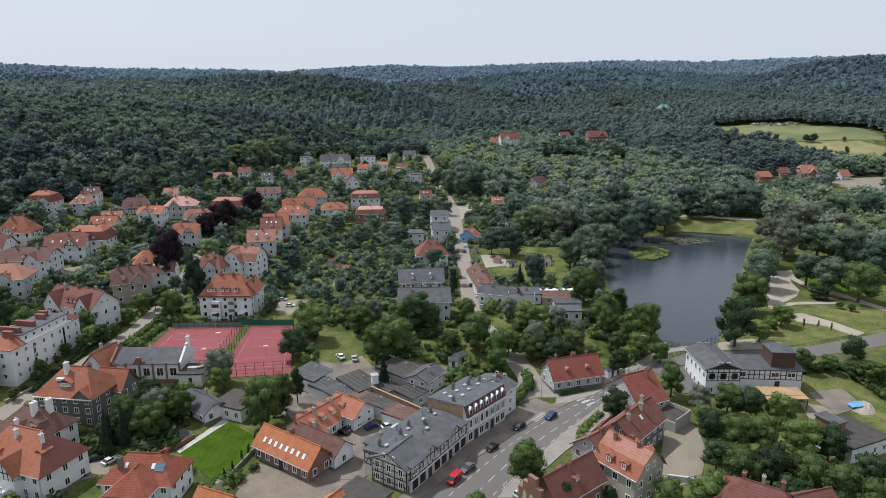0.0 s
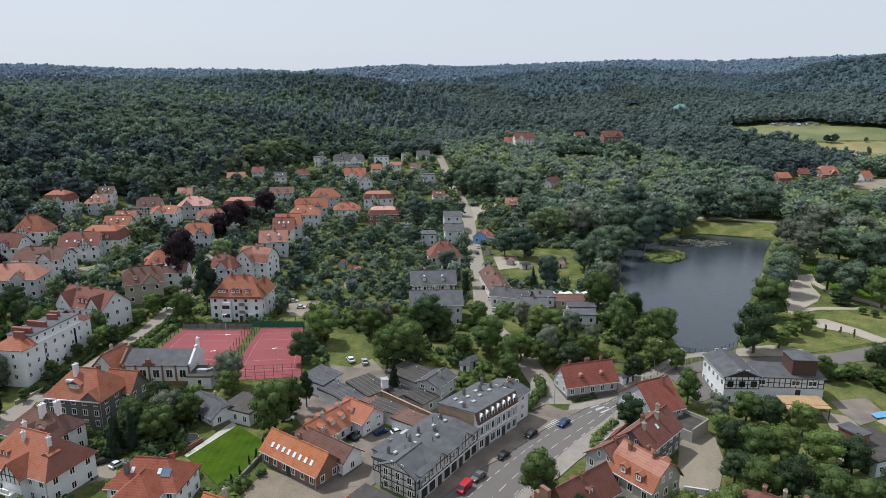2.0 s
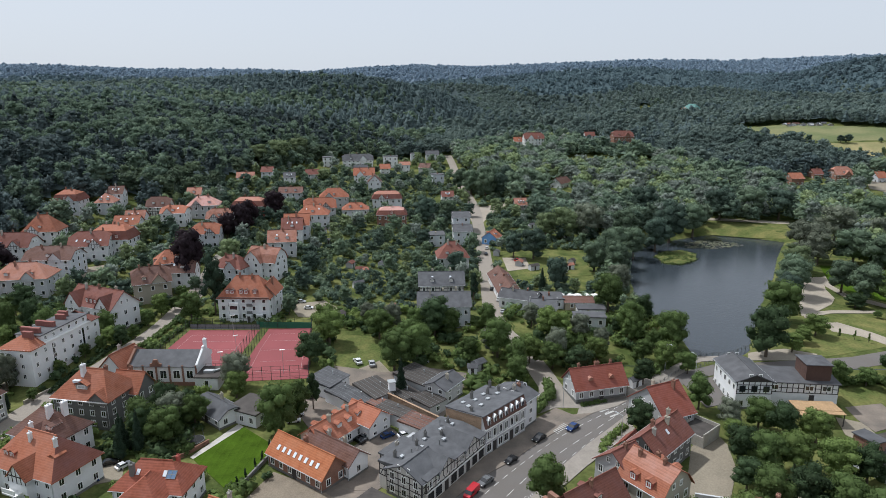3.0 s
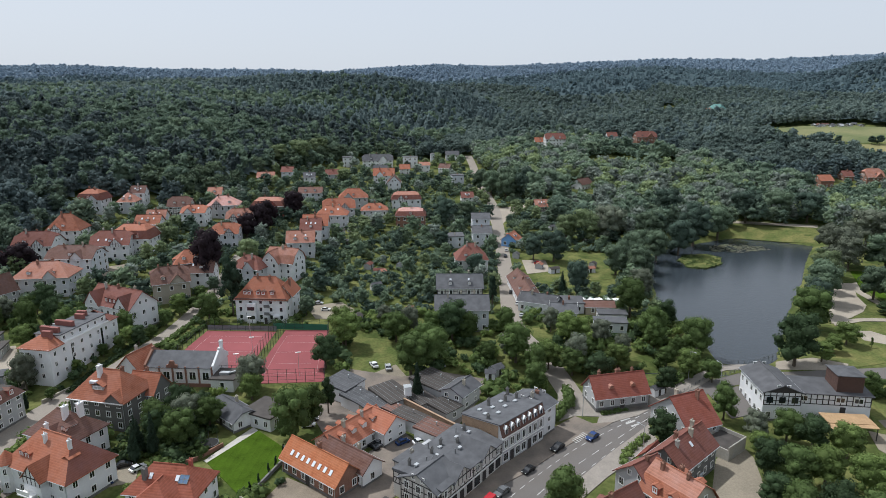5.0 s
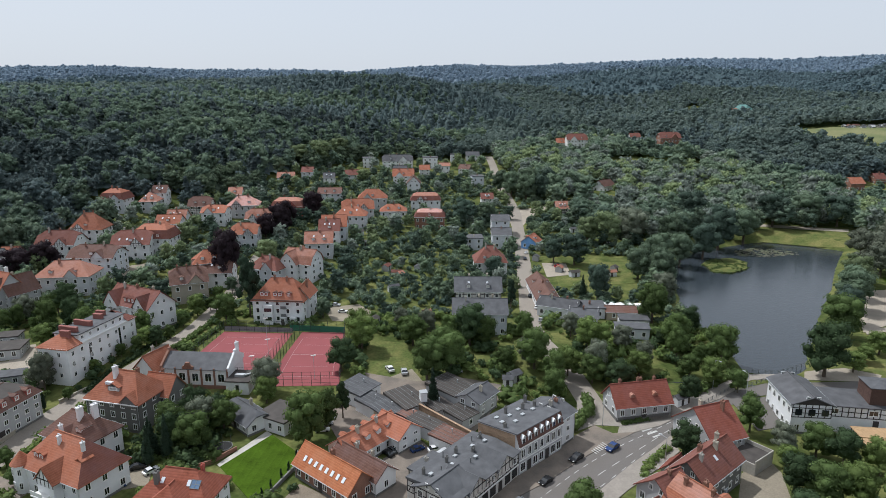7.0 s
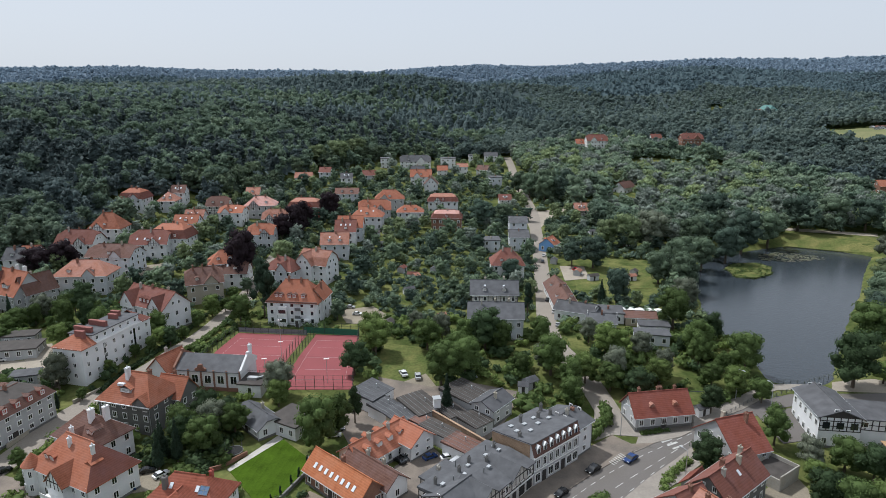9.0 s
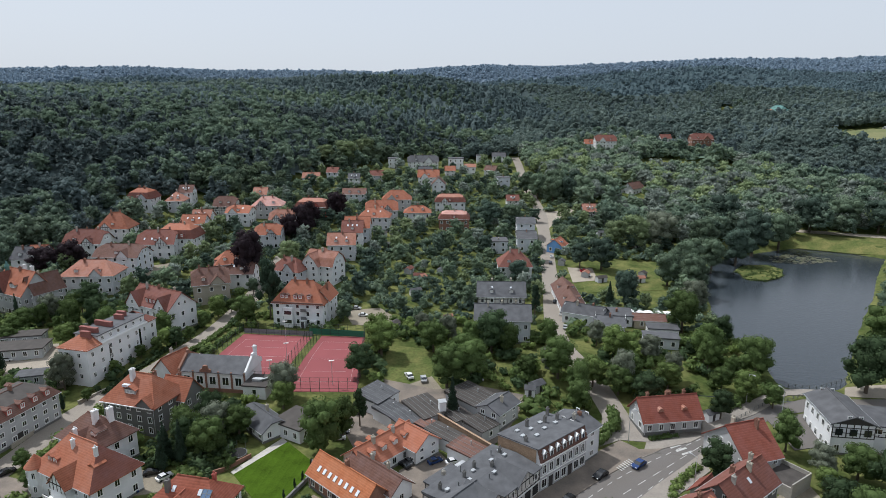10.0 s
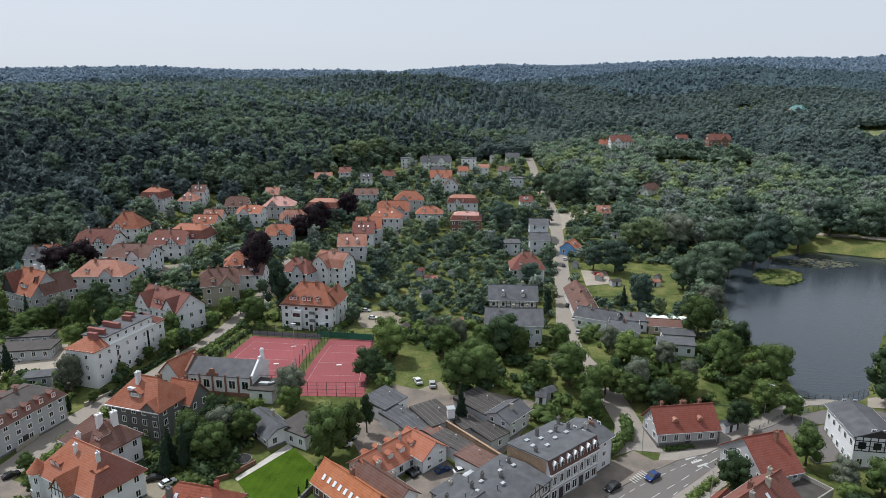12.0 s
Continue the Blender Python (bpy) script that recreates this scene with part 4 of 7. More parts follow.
part("skylight", Geo().plate([-.9, -.82, -.04, .04, .82, .9], [-.8, -.72, -.04, .04, .72, .8], lambda i, k: i in (1, 3) and k in (1, 3), -.08, .04), METAL, nr, "steel frame of a four-pane roof window", pose(3.9, -2.0, 7.7, -50.2, 0, 0))
part("skylight_pane", Geo().box(-.85, -.04, -.75, .85, .03, .75), BLUEGLASS, nr, "blue reflecting roof window panes", pose(3.9, -2.0, 7.7, -50.2, 0, 0))
house(-39.7, 94.5, -22, 7.0, 7, 4.5, 8, "gable", "newred", "white", 1, 1, 0, near=True)
h = house(-72.6, 200.5, 0, 17.0, 11, 8.1, 14, "hip", "orange", "white", 3, 2, 0, label="white villa with an orange hipped roof, dormers and balconies")
house(-66.2, 203.4, 90, 8.6, 5.6, 8.2, 11.6, "gable", "orange", "white", 3, 1, 0, into=h, doors=False)
for dx in (-5.4, -4.0, -1.0, 0.7, 3.6):
    dormer(h, dx, -4.5, 9.0, -1, 1.5, 1.15, 2.2, ROOF["brown"], WALL["red"])
part("eaves_skirt", Geo().box(-8.7, -6.0, 7.75, 8.7, -5.55, 8.15), ROOF["brown"], h, "dark red tiled skirt over the eaves")
for dx in (-3.8, 2.2):
    for dz in (2.6, 5.2):
        part("balcony", Geo().box(dx - .9, -6.5, dz, dx + .9, -5.5, dz + .14).plate([dx - .9, dx + .9], [dz + .14, dz + 1.0], lambda i, k: False, -6.5, -6.42), METAL, h, "dark balcony front")
house(-111.6, 230.6, 10, 15.0, 9, 6, 10, "gable", "brown", "white", 2, 1, 2, skylights=3)
house(-91.5, 236.2, -14, 13.0, 9.5, 6.5, 10.5, "hip", "red", "cream", 2, 2, 1, cross=4.6)
h = house(-79.3, 241.3, -14, 12.5, 9.5, 7.5, 12.5, "gambrel", "pink", "white", 3, 1, 0, label="white house with a pink gambrel roof and a broad front gable")
house(-82.2, 240.9, 76, 11.5, 7.6, 7.6, 12.2, "gambrel", "pink", "white", 3, 0, 0, into=h, doors=False)
house(-81.8, 271.6, 13, 11.8, 11, 7, 11, "gable", "pink", "cream", 2, 1, 2, skylights=2)
house(-82.5, 291.2, 11, 9.4, 11, 7, 11.5, "gable", "red", "white", 2, 2, 1, skylights=3)
house(-82.4, 299.1, 9, 11.7, 10, 7, 11.5, "gable", "orange", "greyblue", 2, 1, 2, skylights=0)
house(-80.0, 322.4, 7, 15.8, 11, 7, 11, "hip", "orange", "cream", 2, 1, 1, skylights=2)
house(-80.7, 339.9, 14, 17.0, 11, 7, 11.5, "halfhip", "orange", "grey", 2, 2, 1, cross=4.5)
house(-79.6, 372.7, 12, 17.0, 11, 7, 11.5, "hip", "orange", "grey", 2, 2, 1, cross=4.5)
house(-61.1, 341.6, 10, 14.3, 9, 7, 10, "hip", "orange", "cream", 2, 1, 2, skylights=2)
house(-48.3, 379.7, 8, 17.9, 11, 7, 11, "mansard", "pink", "white", 2, 1, 1, cross=4)
house(-40.1, 335.8, 6, 15.9, 12, 7, 10.5, "mansard", "pinkwhite", "brick", 2, 1, 1)
house(-5.2, 260.4, 8, 13.0, 12, 6.5, 12, "hip", "red", "white", 2, 2, 2)
house(-2.2, 330.0, 5, 9.0, 14, 8.5, 10.5, "gable", "grey", "greyblue", 3, 1, 0)
house(-1.2, 306.0, 5, 9.0, 13, 6.8, 9.0, "gable", "slate", "greyblue", 2, 1, 0)
house(-14.4, 300.3, 9, 8.5, 9, 5.5, 6, "flat", "slate", "greyblue", 2, 1, 0)
house(-8.3, 221.4, 5, 16.1, 11, 6.5, 10, "gable", "grey", "timber", 2, 2, 2, skylights=2)
house(-6.4, 196.5, 4, 16.7, 12, 7.5, 10.5, "gable", "grey", "greyblue", 2, 3, 0, near=True)
house(15.4, 229.2, -83, 28.2, 8, 3.5, 6.5, "gable", "brown", "white", 1, 1, 2, skylights=0)
house(13.5, 304.0, 70, 8.0, 7.5, 3.6, 6.5, "gable", "orange", "blue", 1, 0, 1, skylights=2)
house(33.7, 378.8, 8, 7.5, 9, 5.5, 9, "gable", "pink", "timber", 2, 1, 2, skylights=3)
house(-140.7, 438.0, 6, 7.8, 9, 6, 9, "gable", "red", "greyblue", 2, 1, 0)
house(-148.7, 415.8, 13, 11.1, 9, 6, 9, "gable", "pink", "cream", 2, 1, 2, skylights=2)
house(-121.4, 424.9, 11, 7.5, 8, 6, 9, "gable", "slate", "white", 2, 1, 1, skylights=3)
house(-109.2, 384.4, 9, 14.1, 9, 6, 9, "gable", "brown", "greyblue", 2, 1, 2, skylights=0)
house(-109.4, 440.1, 20, 9.0, 8, 6, 9, "gable", "red", "cream", 2, 1, 0)
house(-111.5, 499.9, 14, 7.6, 9, 8.5, 9, "flat", "grey", "white", 3, 0, 0)
house(-87.4, 502.1, 12, 24.0, 11, 7.5, 12, "halfhip", "slate", "white", 3, 3, 2, cross=6)
house(-78.6, 464.2, 10, 9.6, 9, 6.5, 10, "gable", "grey", "white", 2, 1, 0)
house(-72.6, 443.5, 8, 14.5, 10, 7.5, 12, "gable", "orange", "white", 3, 2, 1, cross=4.5)
house(-63.0, 428.5, 98, 12.0, 9.0, 6.5, 11, "gable", "brown", "white", 2, 1, 0)
house(-62.1, 511.9, 6, 11.9, 9, 9.5, 10, "flat", "grey", "white", 3, 1, 0)
house(-63.2, 484.9, 13, 7.5, 8, 5, 8, "gable", "orange", "white", 2, 0, 0)
house(-48.6, 493.7, 11, 8.0, 8, 7, 9, "gable", "pink", "white", 2, 1, 0)
house(-43.9, 543.2, 9, 8.6, 8, 7.5, 8, "flat", "slate", "greyblue", 2, 0, 0)
house(-30.0, 552.4, 7, 11.2, 8, 6, 9, "gable", "slate", "white", 2, 1, 0)
house(-31.8, 494.8, -20, 9.0, 8, 5.5, 8.5, "gable", "brown", "white", 2, 1, 0)
house(-20.7, 457.5, 12, 8.6, 9, 8, 9, "flat", "grey", "greyblue", 2, 1, 0)
house(-11.9, 406.1, 10, 7.5, 8, 5, 8, "gable", "red", "white", 2, 0, 1, skylights=2)
house(53.5, 644.2, 6, 10.1, 9, 6, 10, "gable", "orange", "white", 2, 1, 1)
house(67.6, 637.8, 10, 20.0, 11, 9.5, 15, "halfhip", "red", "white", 3, 2, 2, cross=6)
house(138.2, 714.4, 11, 11.2, 9, 5, 9, "gable", "red", "white", 2, 1, 0)
house(163.3, 667.0, 9, 21.0, 12, 9, 14.5, "halfhip", "red", "brick", 2, 2, 2, cross=6)
house(322.5, 961.6, -64, 14.4, 9, 5, 8, "gable", "orange", "cream", 1, 0, 0)
house(334.7, 957.3, -64, 26.0, 14, 5, 12, "hip", "green", "cream", 1, 0, 0)
house(68.7, 449.8, 50, 14.0, 9, 4.5, 8, "gable", "brown", "white", 1, 1, 0)
house(239.3, 462.4, 10, 9.9, 10, 5.5, 9, "gable", "orange", "brick", 1, 0, 0)
house(265.3, 482.1, 8, 7.5, 8, 4.5, 8, "gable", "red", "brick", 1, 1, 0)
house(278.8, 473.8, 6, 12.8, 10, 6, 11.5, "halfhip", "pink", "brick", 2, 1, 1, cross=4.5)
house(304.8, 470.4, 13, 8.0, 8, 4.5, 8.5, "gable", "orange", "cream", 1, 1, 0)
hut_rnd = random.Random(4)
for i in range(14):
    house(338 + (i % 7) * 5.4 + hut_rnd.uniform(-2, 2), 674 - (i % 7) * 2.4 + (i // 7) * 10 + hut_rnd.uniform(-3, 3), hut_rnd.uniform(0, 90), hut_rnd.uniform(3.5, 6.5), 3.6, 2.3, 3.4, "gable", hut_rnd.choice(("grey", "slate", "pale", "brown")), hut_rnd.choice(("grey", "greyblue", "white", "stone")), 1, 0, 0, label="small grey allotment hut at the meadow's edge")
house(47.0, 138.4, 26, 8.7, 12, 5, 10, "gable", "brightred", "grey", 2, 2, 0, near=True)
house(41.4, 121.8, 46, 14.5, 7.6, 5.8, 9.2, "gable", "red", "dark", 2, 4, 0, near=True, skylights=1)
house(31.4, 111.3, 38, 6.0, 8.4, 6.5, 9.8, "gable", "red", "grey", 2, 1, 0, near=True)
house(36.0, 106.2, -52, 9.2, 8.6, 6.6, 10.8, "gambrel", "orange", "stone", 2, 3, 2, near=True, second_tone="pink", label="ochre plastered house with an orange and faded pink gambrel roof")
house(36.2, 124.2, 52, 4.6, 3.4, 3.2, 4.9, "gable", "brightred", "grey", 1, 0, 0, near=True, doors=False)
house(23.2, 101.5, 38, 12.8, 6.8, 5, 8.8, "gable", "red", "brick", 1, 1, 1, near=True)
house(54.8, 93.3, -35, 15.8, 11, 6, 10, "hip", "red", "white", 2, 3, 0, near=True)
house(62.6, 91.5, 16, 6.6, 10, 6, 10, "gable", "red", "white", 2, 0, 0, near=True)
house(-31.6, 115.6, -34, 16.2, 6.6, 3.5, 6.6, "gable", "newred", "brick", 1, 1, 0, near=True, skylights=8)
court = house(-26.3, 118.6, -35, 13.6, 5.4, 3.7, 5.8, "gable", "brown", "white", 1, 2, 0, near=True, label="white courtyard house of three wings with worn orange roofs")
house(-27.9, 128.6, 56, 15.0, 7.4, 3.5, 6.3, "gable", "orange", "white", 1, 2, 4, near=True, into=court, doors=False)
house(-21.9, 132.6, -35, 8.4, 6.8, 4.0, 6.4, "gable", "orange", "white", 2, 0, 0, near=True, into=court, doors=False)

# ---- the terrace along the main road ----
def roof_unit(parent, x, y, z, s=1.0):
    part("roof_vent", Geo().box(x - 0.5 * s, y - 0.35 * s, z, x + 0.5 * s, y + 0.35 * s, z + 0.45 * s).box(x - 0.56 * s, y - 0.41 * s, z + 0.45 * s, x + 0.56 * s, y + 0.41 * s, z + 0.52 * s), ZINC, parent, "pale roof ventilation box")


def slope_z(y, W, eave, ridge):
    return eave + (ridge - eave) * (1 - abs(y) / (W / 2))


ta = stand("terrace_house", -5.4, 116.7, 57, "long half-timbered terrace house with low grey felt roofs", "house")
FOOT.append((-5.4, 116.7, 57, 22, 12.5))
TL, TW = 21.0, 11.5
part("wall", Geo().box(-TL / 2, -TW / 2, -2, TL / 2, TW / 2, 5.6), WALL["timber"], ta)
part("roof", Geo().prism([(-TW / 2 - .45, 5.55), (-TW / 2 - .45, 5.75), (0, 6.5), (TW / 2 + .3, 5.9), (TW / 2 + .3, 5.5)], -TL / 2 - .1, TL / 2 + .1), ROOF["grey"], ta)
beams(ta, TL, TW, 5.5, 2.9)
for i in range(8):
    window(ta, -TL / 2 + 1.5 + i * 2.57, -TW / 2 - .03, 3.5, 0, 1.0, 1.5)
    if i % 3 == 2:
        part("door", Geo().box(-TL / 2 + .9 + i * 2.57, -TW / 2 - .1, 0, -TL / 2 + 2.1 + i * 2.57, -TW / 2 + .03, 2.3), BEAM, ta, "dark panelled door")
    else:
        part("shop_front", Geo().box(-TL / 2 + .6 + i * 2.57, -TW / 2 - .08, .5, -TL / 2 + 2.4 + i * 2.57, -TW / 2 + .03, 2.4), GLASS, ta, "dark glazed shop front")
part("string_course", Geo().box(-TL / 2, -TW / 2 - .16, 2.65, TL / 2, -TW / 2 + .02, 2.9), TRIM, ta, "pale string course over the shops")
for gx0, gw in ((-4.2, 5.4), (5.0, 5.4)):
    cross_gable(ta, gx0, gw, 6.8, 5.6, 7.7, -6.15, ROOF["grey"], WALL["timber"])
house(-8.65, 109.9, 57, 7.4, 8.6, 5.6, 7.7, "gable", "grey", "timber", 2, 0, 0, near=True, into=ta, doors=False)
for ux, uy in ((-8, 2), (-5, -1.5), (-3, 1), (0, 2.5), (2, -1), (5, 2), (8, 1), (9, 3), (-8.5, -2)):
    roof_unit(ta, ux, uy, slope_z(uy, 11.5, 5.7, 6.6) + (.25 if ux < -4 else 0), 0.8)
for cx, cy in ((-8.2, 3.6), (-2.5, 2.6), (1.2, 3.2), (3.4, .6), (8.6, 2.6)):
    chimney(ta, cx, cy, 5.9, 7.5, 0.45, 0.5, WALL["dark"])
for cx, cy in ((-5.5, 1.5), (.2, -1.2), (6.8, 3.4), (-1.4, 4.4)):
    part("vent_pipe", Geo().tube((cx, cy, 6.0), (cx, cy, 7.3), .1, .09, 7).tube((cx, cy, 7.25), (cx, cy, 7.4), .17, .12, 7), METAL, ta, "dark roof vent pipe")
house(-12.6, 119.6, 57, 7.5, 5.0, 3.1, 3.3, "flat", "grey", "timber", 1, 1, 0, near=True, label="low half-timbered rear wing with a flat grey roof", doors=False)

mb = stand("house", 5.6, 131.6, 49, "three-storey terrace house with a dark mansard and white dormers", "house")
FOOT.append((5.6, 131.6, 49, 15.5, 12.5))
ML, MW = 14.4, 11.6
part("wall", Geo().prism([(-MW / 2, -2), (-MW / 2, 6.4), (-MW / 2 + 0.9, 8.9), (MW / 2, 7.4), (MW / 2, -2)], -ML / 2, ML / 2), WALL["grey"], mb)
part("end_wall", Geo().prism([(-MW / 2 + 1.2, 3.6), (-MW / 2 + 1.2, 8.7), (MW / 2 - .02, 7.3), (MW / 2 - .02, 3.6)], -ML / 2 - 0.06, -ML / 2 + 0.05), WALL["yellowbrick"], mb, "bare yellow brick end wall")
part("mansard", Geo().prism([(-MW / 2 - 0.25, 6.45), (-MW / 2 + 0.72, 9.1), (-MW / 2 + 1.0, 9.1), (-MW / 2 + 0.1, 6.45)], -ML / 2 - .1, ML / 2 + .1), ROOF["brown"], mb)
part("roof", Geo().prism([(-MW / 2 + 0.6, 9.0), (-MW / 2 + 0.6, 9.2), (MW / 2 + 0.2, 7.7), (MW / 2 + 0.2, 7.5)], -ML / 2 - .15, ML / 2 + .15), ROOF["grey"], mb)
part("cornice", Geo().box(-ML / 2 - .15, -MW / 2 - .35, 6.15, ML / 2 + .15, -MW / 2 + .05, 6.45).box(-ML / 2, -MW / 2 - .14, 3.2, ML / 2, -MW / 2 + .03, 3.4), TRIM, mb, "white moulded cornice")
for i in range(7):
    dx = (i - 3) * 2.0
    d = part("dormer", Geo().box(dx - .5, -MW / 2 - .05, 6.7, dx + .5, -MW / 2 + 1.2, 8.2), WALL["white"], mb, "white gabled dormer")
    part("dormer_roof", Geo().prism([(dx - .7, 8.15), (dx, 8.85), (dx + .7, 8.15), (dx, 8.35)], -MW / 2 - .25, -MW / 2 + 1.2, axis=1), ZINC, d)
    part("pane", window_meshes(0.7, 1.1)[1], None, d, m=pose(dx, -MW / 2 - .07, 6.9))
    window(mb, dx, -MW / 2, 3.7, 0, 1.1, 1.9)
    if i % 3 == 1:
        part("door", Geo().box(dx - .6, -MW / 2 - .06, 0, dx + .6, -MW / 2 + .03, 2.5), BEAM, mb, "dark entrance door")
    else:
        window(mb, dx, -MW / 2, 0.7, 0, 1.5, 1.9)
for ux, uy in ((-5, 1), (-3, -1), (-1.5, 2), (0.5, 0), (2, 2.5), (4, 0), (-4, 3.5)):
    roof_unit(mb, ux, uy, 9.1 - (uy + 5.2) * 0.14, 0.9)
for cx, cy in ((-6.3, -1), (-1, 3.5), (3, 2), (5.8, 1), (6.2, 4)):
    chimney(mb, cx, cy, 7, 9.7, 0.45, 0.6, WALL["dark"])
house(12.6, 138.6, 52, 5.4, 9.0, 7.2, 8.6, "gable", "grey", "white", 3, 2, 0, near=True, label="narrow white plastered end house with a grey roof", doors=False)

# ---- mill by the pond ----
ml = house(71.3, 151.5, 90, 13.4, 8.6, 7.6, 9.3, "gable", "slate", "white", 2, 0, 0, near=True, label="white mill building with a dark low gable", z=0.4, doors=False)
part("gable_boards", Geo().prism([(-4.3, 7.5), (0, 9.15), (4.3, 7.5)], -6.78, -6.66), BEAM, ml, "dark boarded gable")
wing = stand("mill_wing", 84.2, 149.6, -4, "half-timbered mill wing with a brown boarded tower", "mill", z=0.4)
FOOT.append((84.2, 149.6, -4, 17, 9))
part("wall", Geo().box(-8.2, -3.8, -2, 7.8, 3.8, 6.6), WALL["white"], wing)
part("roof", Geo().prism([(-4.2, 6.6), (-4.2, 6.8), (4.2, 7.5), (4.2, 7.2)], -8.2, 8.2), ROOF["slate"], wing)
xs = [v for i in range(13) for v in (-8.2 + i * 15.8 / 12, -8.0 + i * 15.8 / 12)]
part("timber_frame", Geo().plate(xs, [4.0, 4.18, 5.2, 5.38, 6.4, 6.58], lambda i, k: i % 2 == 1 and k % 2 == 1, -3.87, -3.78), BEAM, wing, "dark timber framing")
for bx in (-7.2, 1.0, 5.0):
    window(wing, bx, -3.88, 4.75, 0, 2.0, 1.3)
for by in (-2.87, 0, 2.87):
    part("loft_window", Geo().box(-6.86, by - .72, 4.7, -6.7, by + .72, 6.2), GLASS, ml, "wide dark loft window")
ys = [v for i in range(7) for v in (-4.3 + i * 8.42 / 6, -4.12 + i * 8.42 / 6)]
part("timber_frame", Geo().plate(ys, [4.1, 4.28, 5.2, 5.36, 6.4, 6.58, 7.3, 7.48], lambda i, k: i % 2 == 1 and k % 2 == 1, -.06, .03), BEAM, ml, "dark timber framing", pose(-6.72, 0, 0, 0, 0, 270))
part("door", Geo().box(1.2, -3.88, 1.2, 2.4, -3.78, 3.6), BEAM, wing, "dark loading door")
tower = part("tower", Geo().box(0.4, -2.6, 6.5, 6.2, 3.4, 11.1), mat("brown_boards", (0.085, 0.05, 0.04), 0.9, grain=0.3, scale=3, bump=0.2, wave=("X", 5.0, 0.2)), wing, "dark brown boarded tower")
part("tower_roof", Geo().shell([(.1, -2.9, 11.1), (6.5, -2.9, 11.1), (6.5, 3.7, 11.1), (.1, 3.7, 11.1), (3.3, .4, 11.6)], [(0, 1, 4), (1, 2, 4), (2, 3, 4), (3, 0, 4)], 0.15), ROOF["grey"], tower)
deck = stand("deck_canopy", 84.4, 139.6, -2, "tan corrugated canopy roof on posts", "canopy")
DECK = mat("tan_boards", (0.36, 0.24, 0.13), 0.8, grain=0.2, scale=2, bump=0.3, blotch=0.25, blotch_scale=0.5, wave=("X", 3.0, 0.35))
part("canopy", Geo().box(-5.2, -.6, 3.3, 5.0, 4.2, 3.45).box(-5.6, -4.2, 3.12, -.6, -.62, 3.27).box(-.58, -2.2, 3.2, 5.0, -.62, 3.35), DECK, deck)
for px, py in ((-5.2, -3.9), (-.9, -3.9), (-4.9, 3.9), (4.7, 3.9), (4.7, -1.9)):
    part("post", Geo().box(px - .08, py - .08, -.5, px + .08, py + .08, 3.2), BEAM, deck)

# ---- red-roofed house on the corner ----
rh = house(34.1, 151.4, 17, 14.0, 7.6, 3.5, 7.4, "gable", "brightred", "grey", 1, 0, 0, near=True, label="low grey house with a red tiled roof on the corner", doors=True)
for cx in (-4.5, 0.2, 0.9, 4.5):
    chimney(rh, cx, 0.6, 6.2, 8.2, 0.55, 0.6)
for cx in (-2.6, 3.2):
    part("eyebrow_dormer", Geo().prism([(cx - .7, 4.9), (cx - .5, 5.5), (cx, 5.75), (cx + .5, 5.5), (cx + .7, 4.9)], -2.9, -1.2, axis=1), ROOF["pink"], rh)

# ---- hall beside the courts ----
hall = stand("hall", -78.9, 156.2, 1, "white hall with brick piers and tall windows", "hall")
FOOT.append((-78.9, 156.2, 1, 19, 11))
HL, HW = 18.2, 9.6
part("wall", Geo().prism([(-HW / 2, -2), (-HW / 2, 5), (0, 7.6), (HW / 2, 5), (HW / 2, -2)], -HL / 2, HL / 2), WALL["white"], hall)
part("roof", Geo().shell([(-HL / 2 + .3, -HW / 2 - .3, 4.95), (HL / 2 - .3, -HW / 2 - .3, 4.95), (HL / 2 - .3, 0, 7.8), (-HL / 2 + .3, 0, 7.8), (-HL / 2 + .3, HW / 2 + .3, 4.95), (HL / 2 - .3, HW / 2 + .3, 4.95)], [(0, 1, 2, 3), (3, 2, 5, 4)], 0.15), ROOF["grey"], hall)
for ex in (-HL / 2, HL / 2):
    part("parapet", Geo().prism([(-HW / 2 - .2, 4.6), (-HW / 2 - .2, 5.6), (-.5, 8.3), (-.5, 8.8), (.5, 8.8), (.5, 8.3), (HW / 2 + .2, 5.6), (HW / 2 + .2, 4.6)], ex - .28, ex + .28), WALL["brick" if ex < 0 else "white"], hall, "raised gable parapet")
for i in range(6):
    bx = -HL / 2 + .3 + i * (HL - .6) / 5
    part("pier", Geo().box(bx - .22, -HW / 2 - .22, -1, bx + .22, -HW / 2 + .02, 5.3), WALL["brick"], hall, "red brick pier")
part("plinth", Geo().box(-HL / 2, -HW / 2 - .12, -1, HL / 2, -HW / 2 + .02, .55), WALL["brick"], hall, "red brick plinth")
part("crest", Geo().prism([(-3.3, 4.9), (-3.3, 5.6), (-2.6, 5.9), (-2.3, 6.8), (-1.3, 6.8), (-1.0, 5.9), (-.3, 5.6), (-.3, 4.9)], -HW / 2 - .25, -HW / 2 + .3, axis=1), WALL["brick"], hall, "small brick crest over the eave")
for i in range(5):
    window(hall, -HL / 2 + .3 + (i + .5) * (HL - .6) / 5, -HW / 2, 1.5, 0, 1.8, 2.3)
chimney(hall, HL / 2 - .8, 3.2, 4, 9.6, 0.8, 0.8, WALL["white"])
annex = house(-66.6, 152.6, 1, 6.0, 6.5, 3.1, 3.3, "flat", "felt", "white", 1, 0, 0, near=False, label="white flat-roofed annex with roof ducts", doors=False)
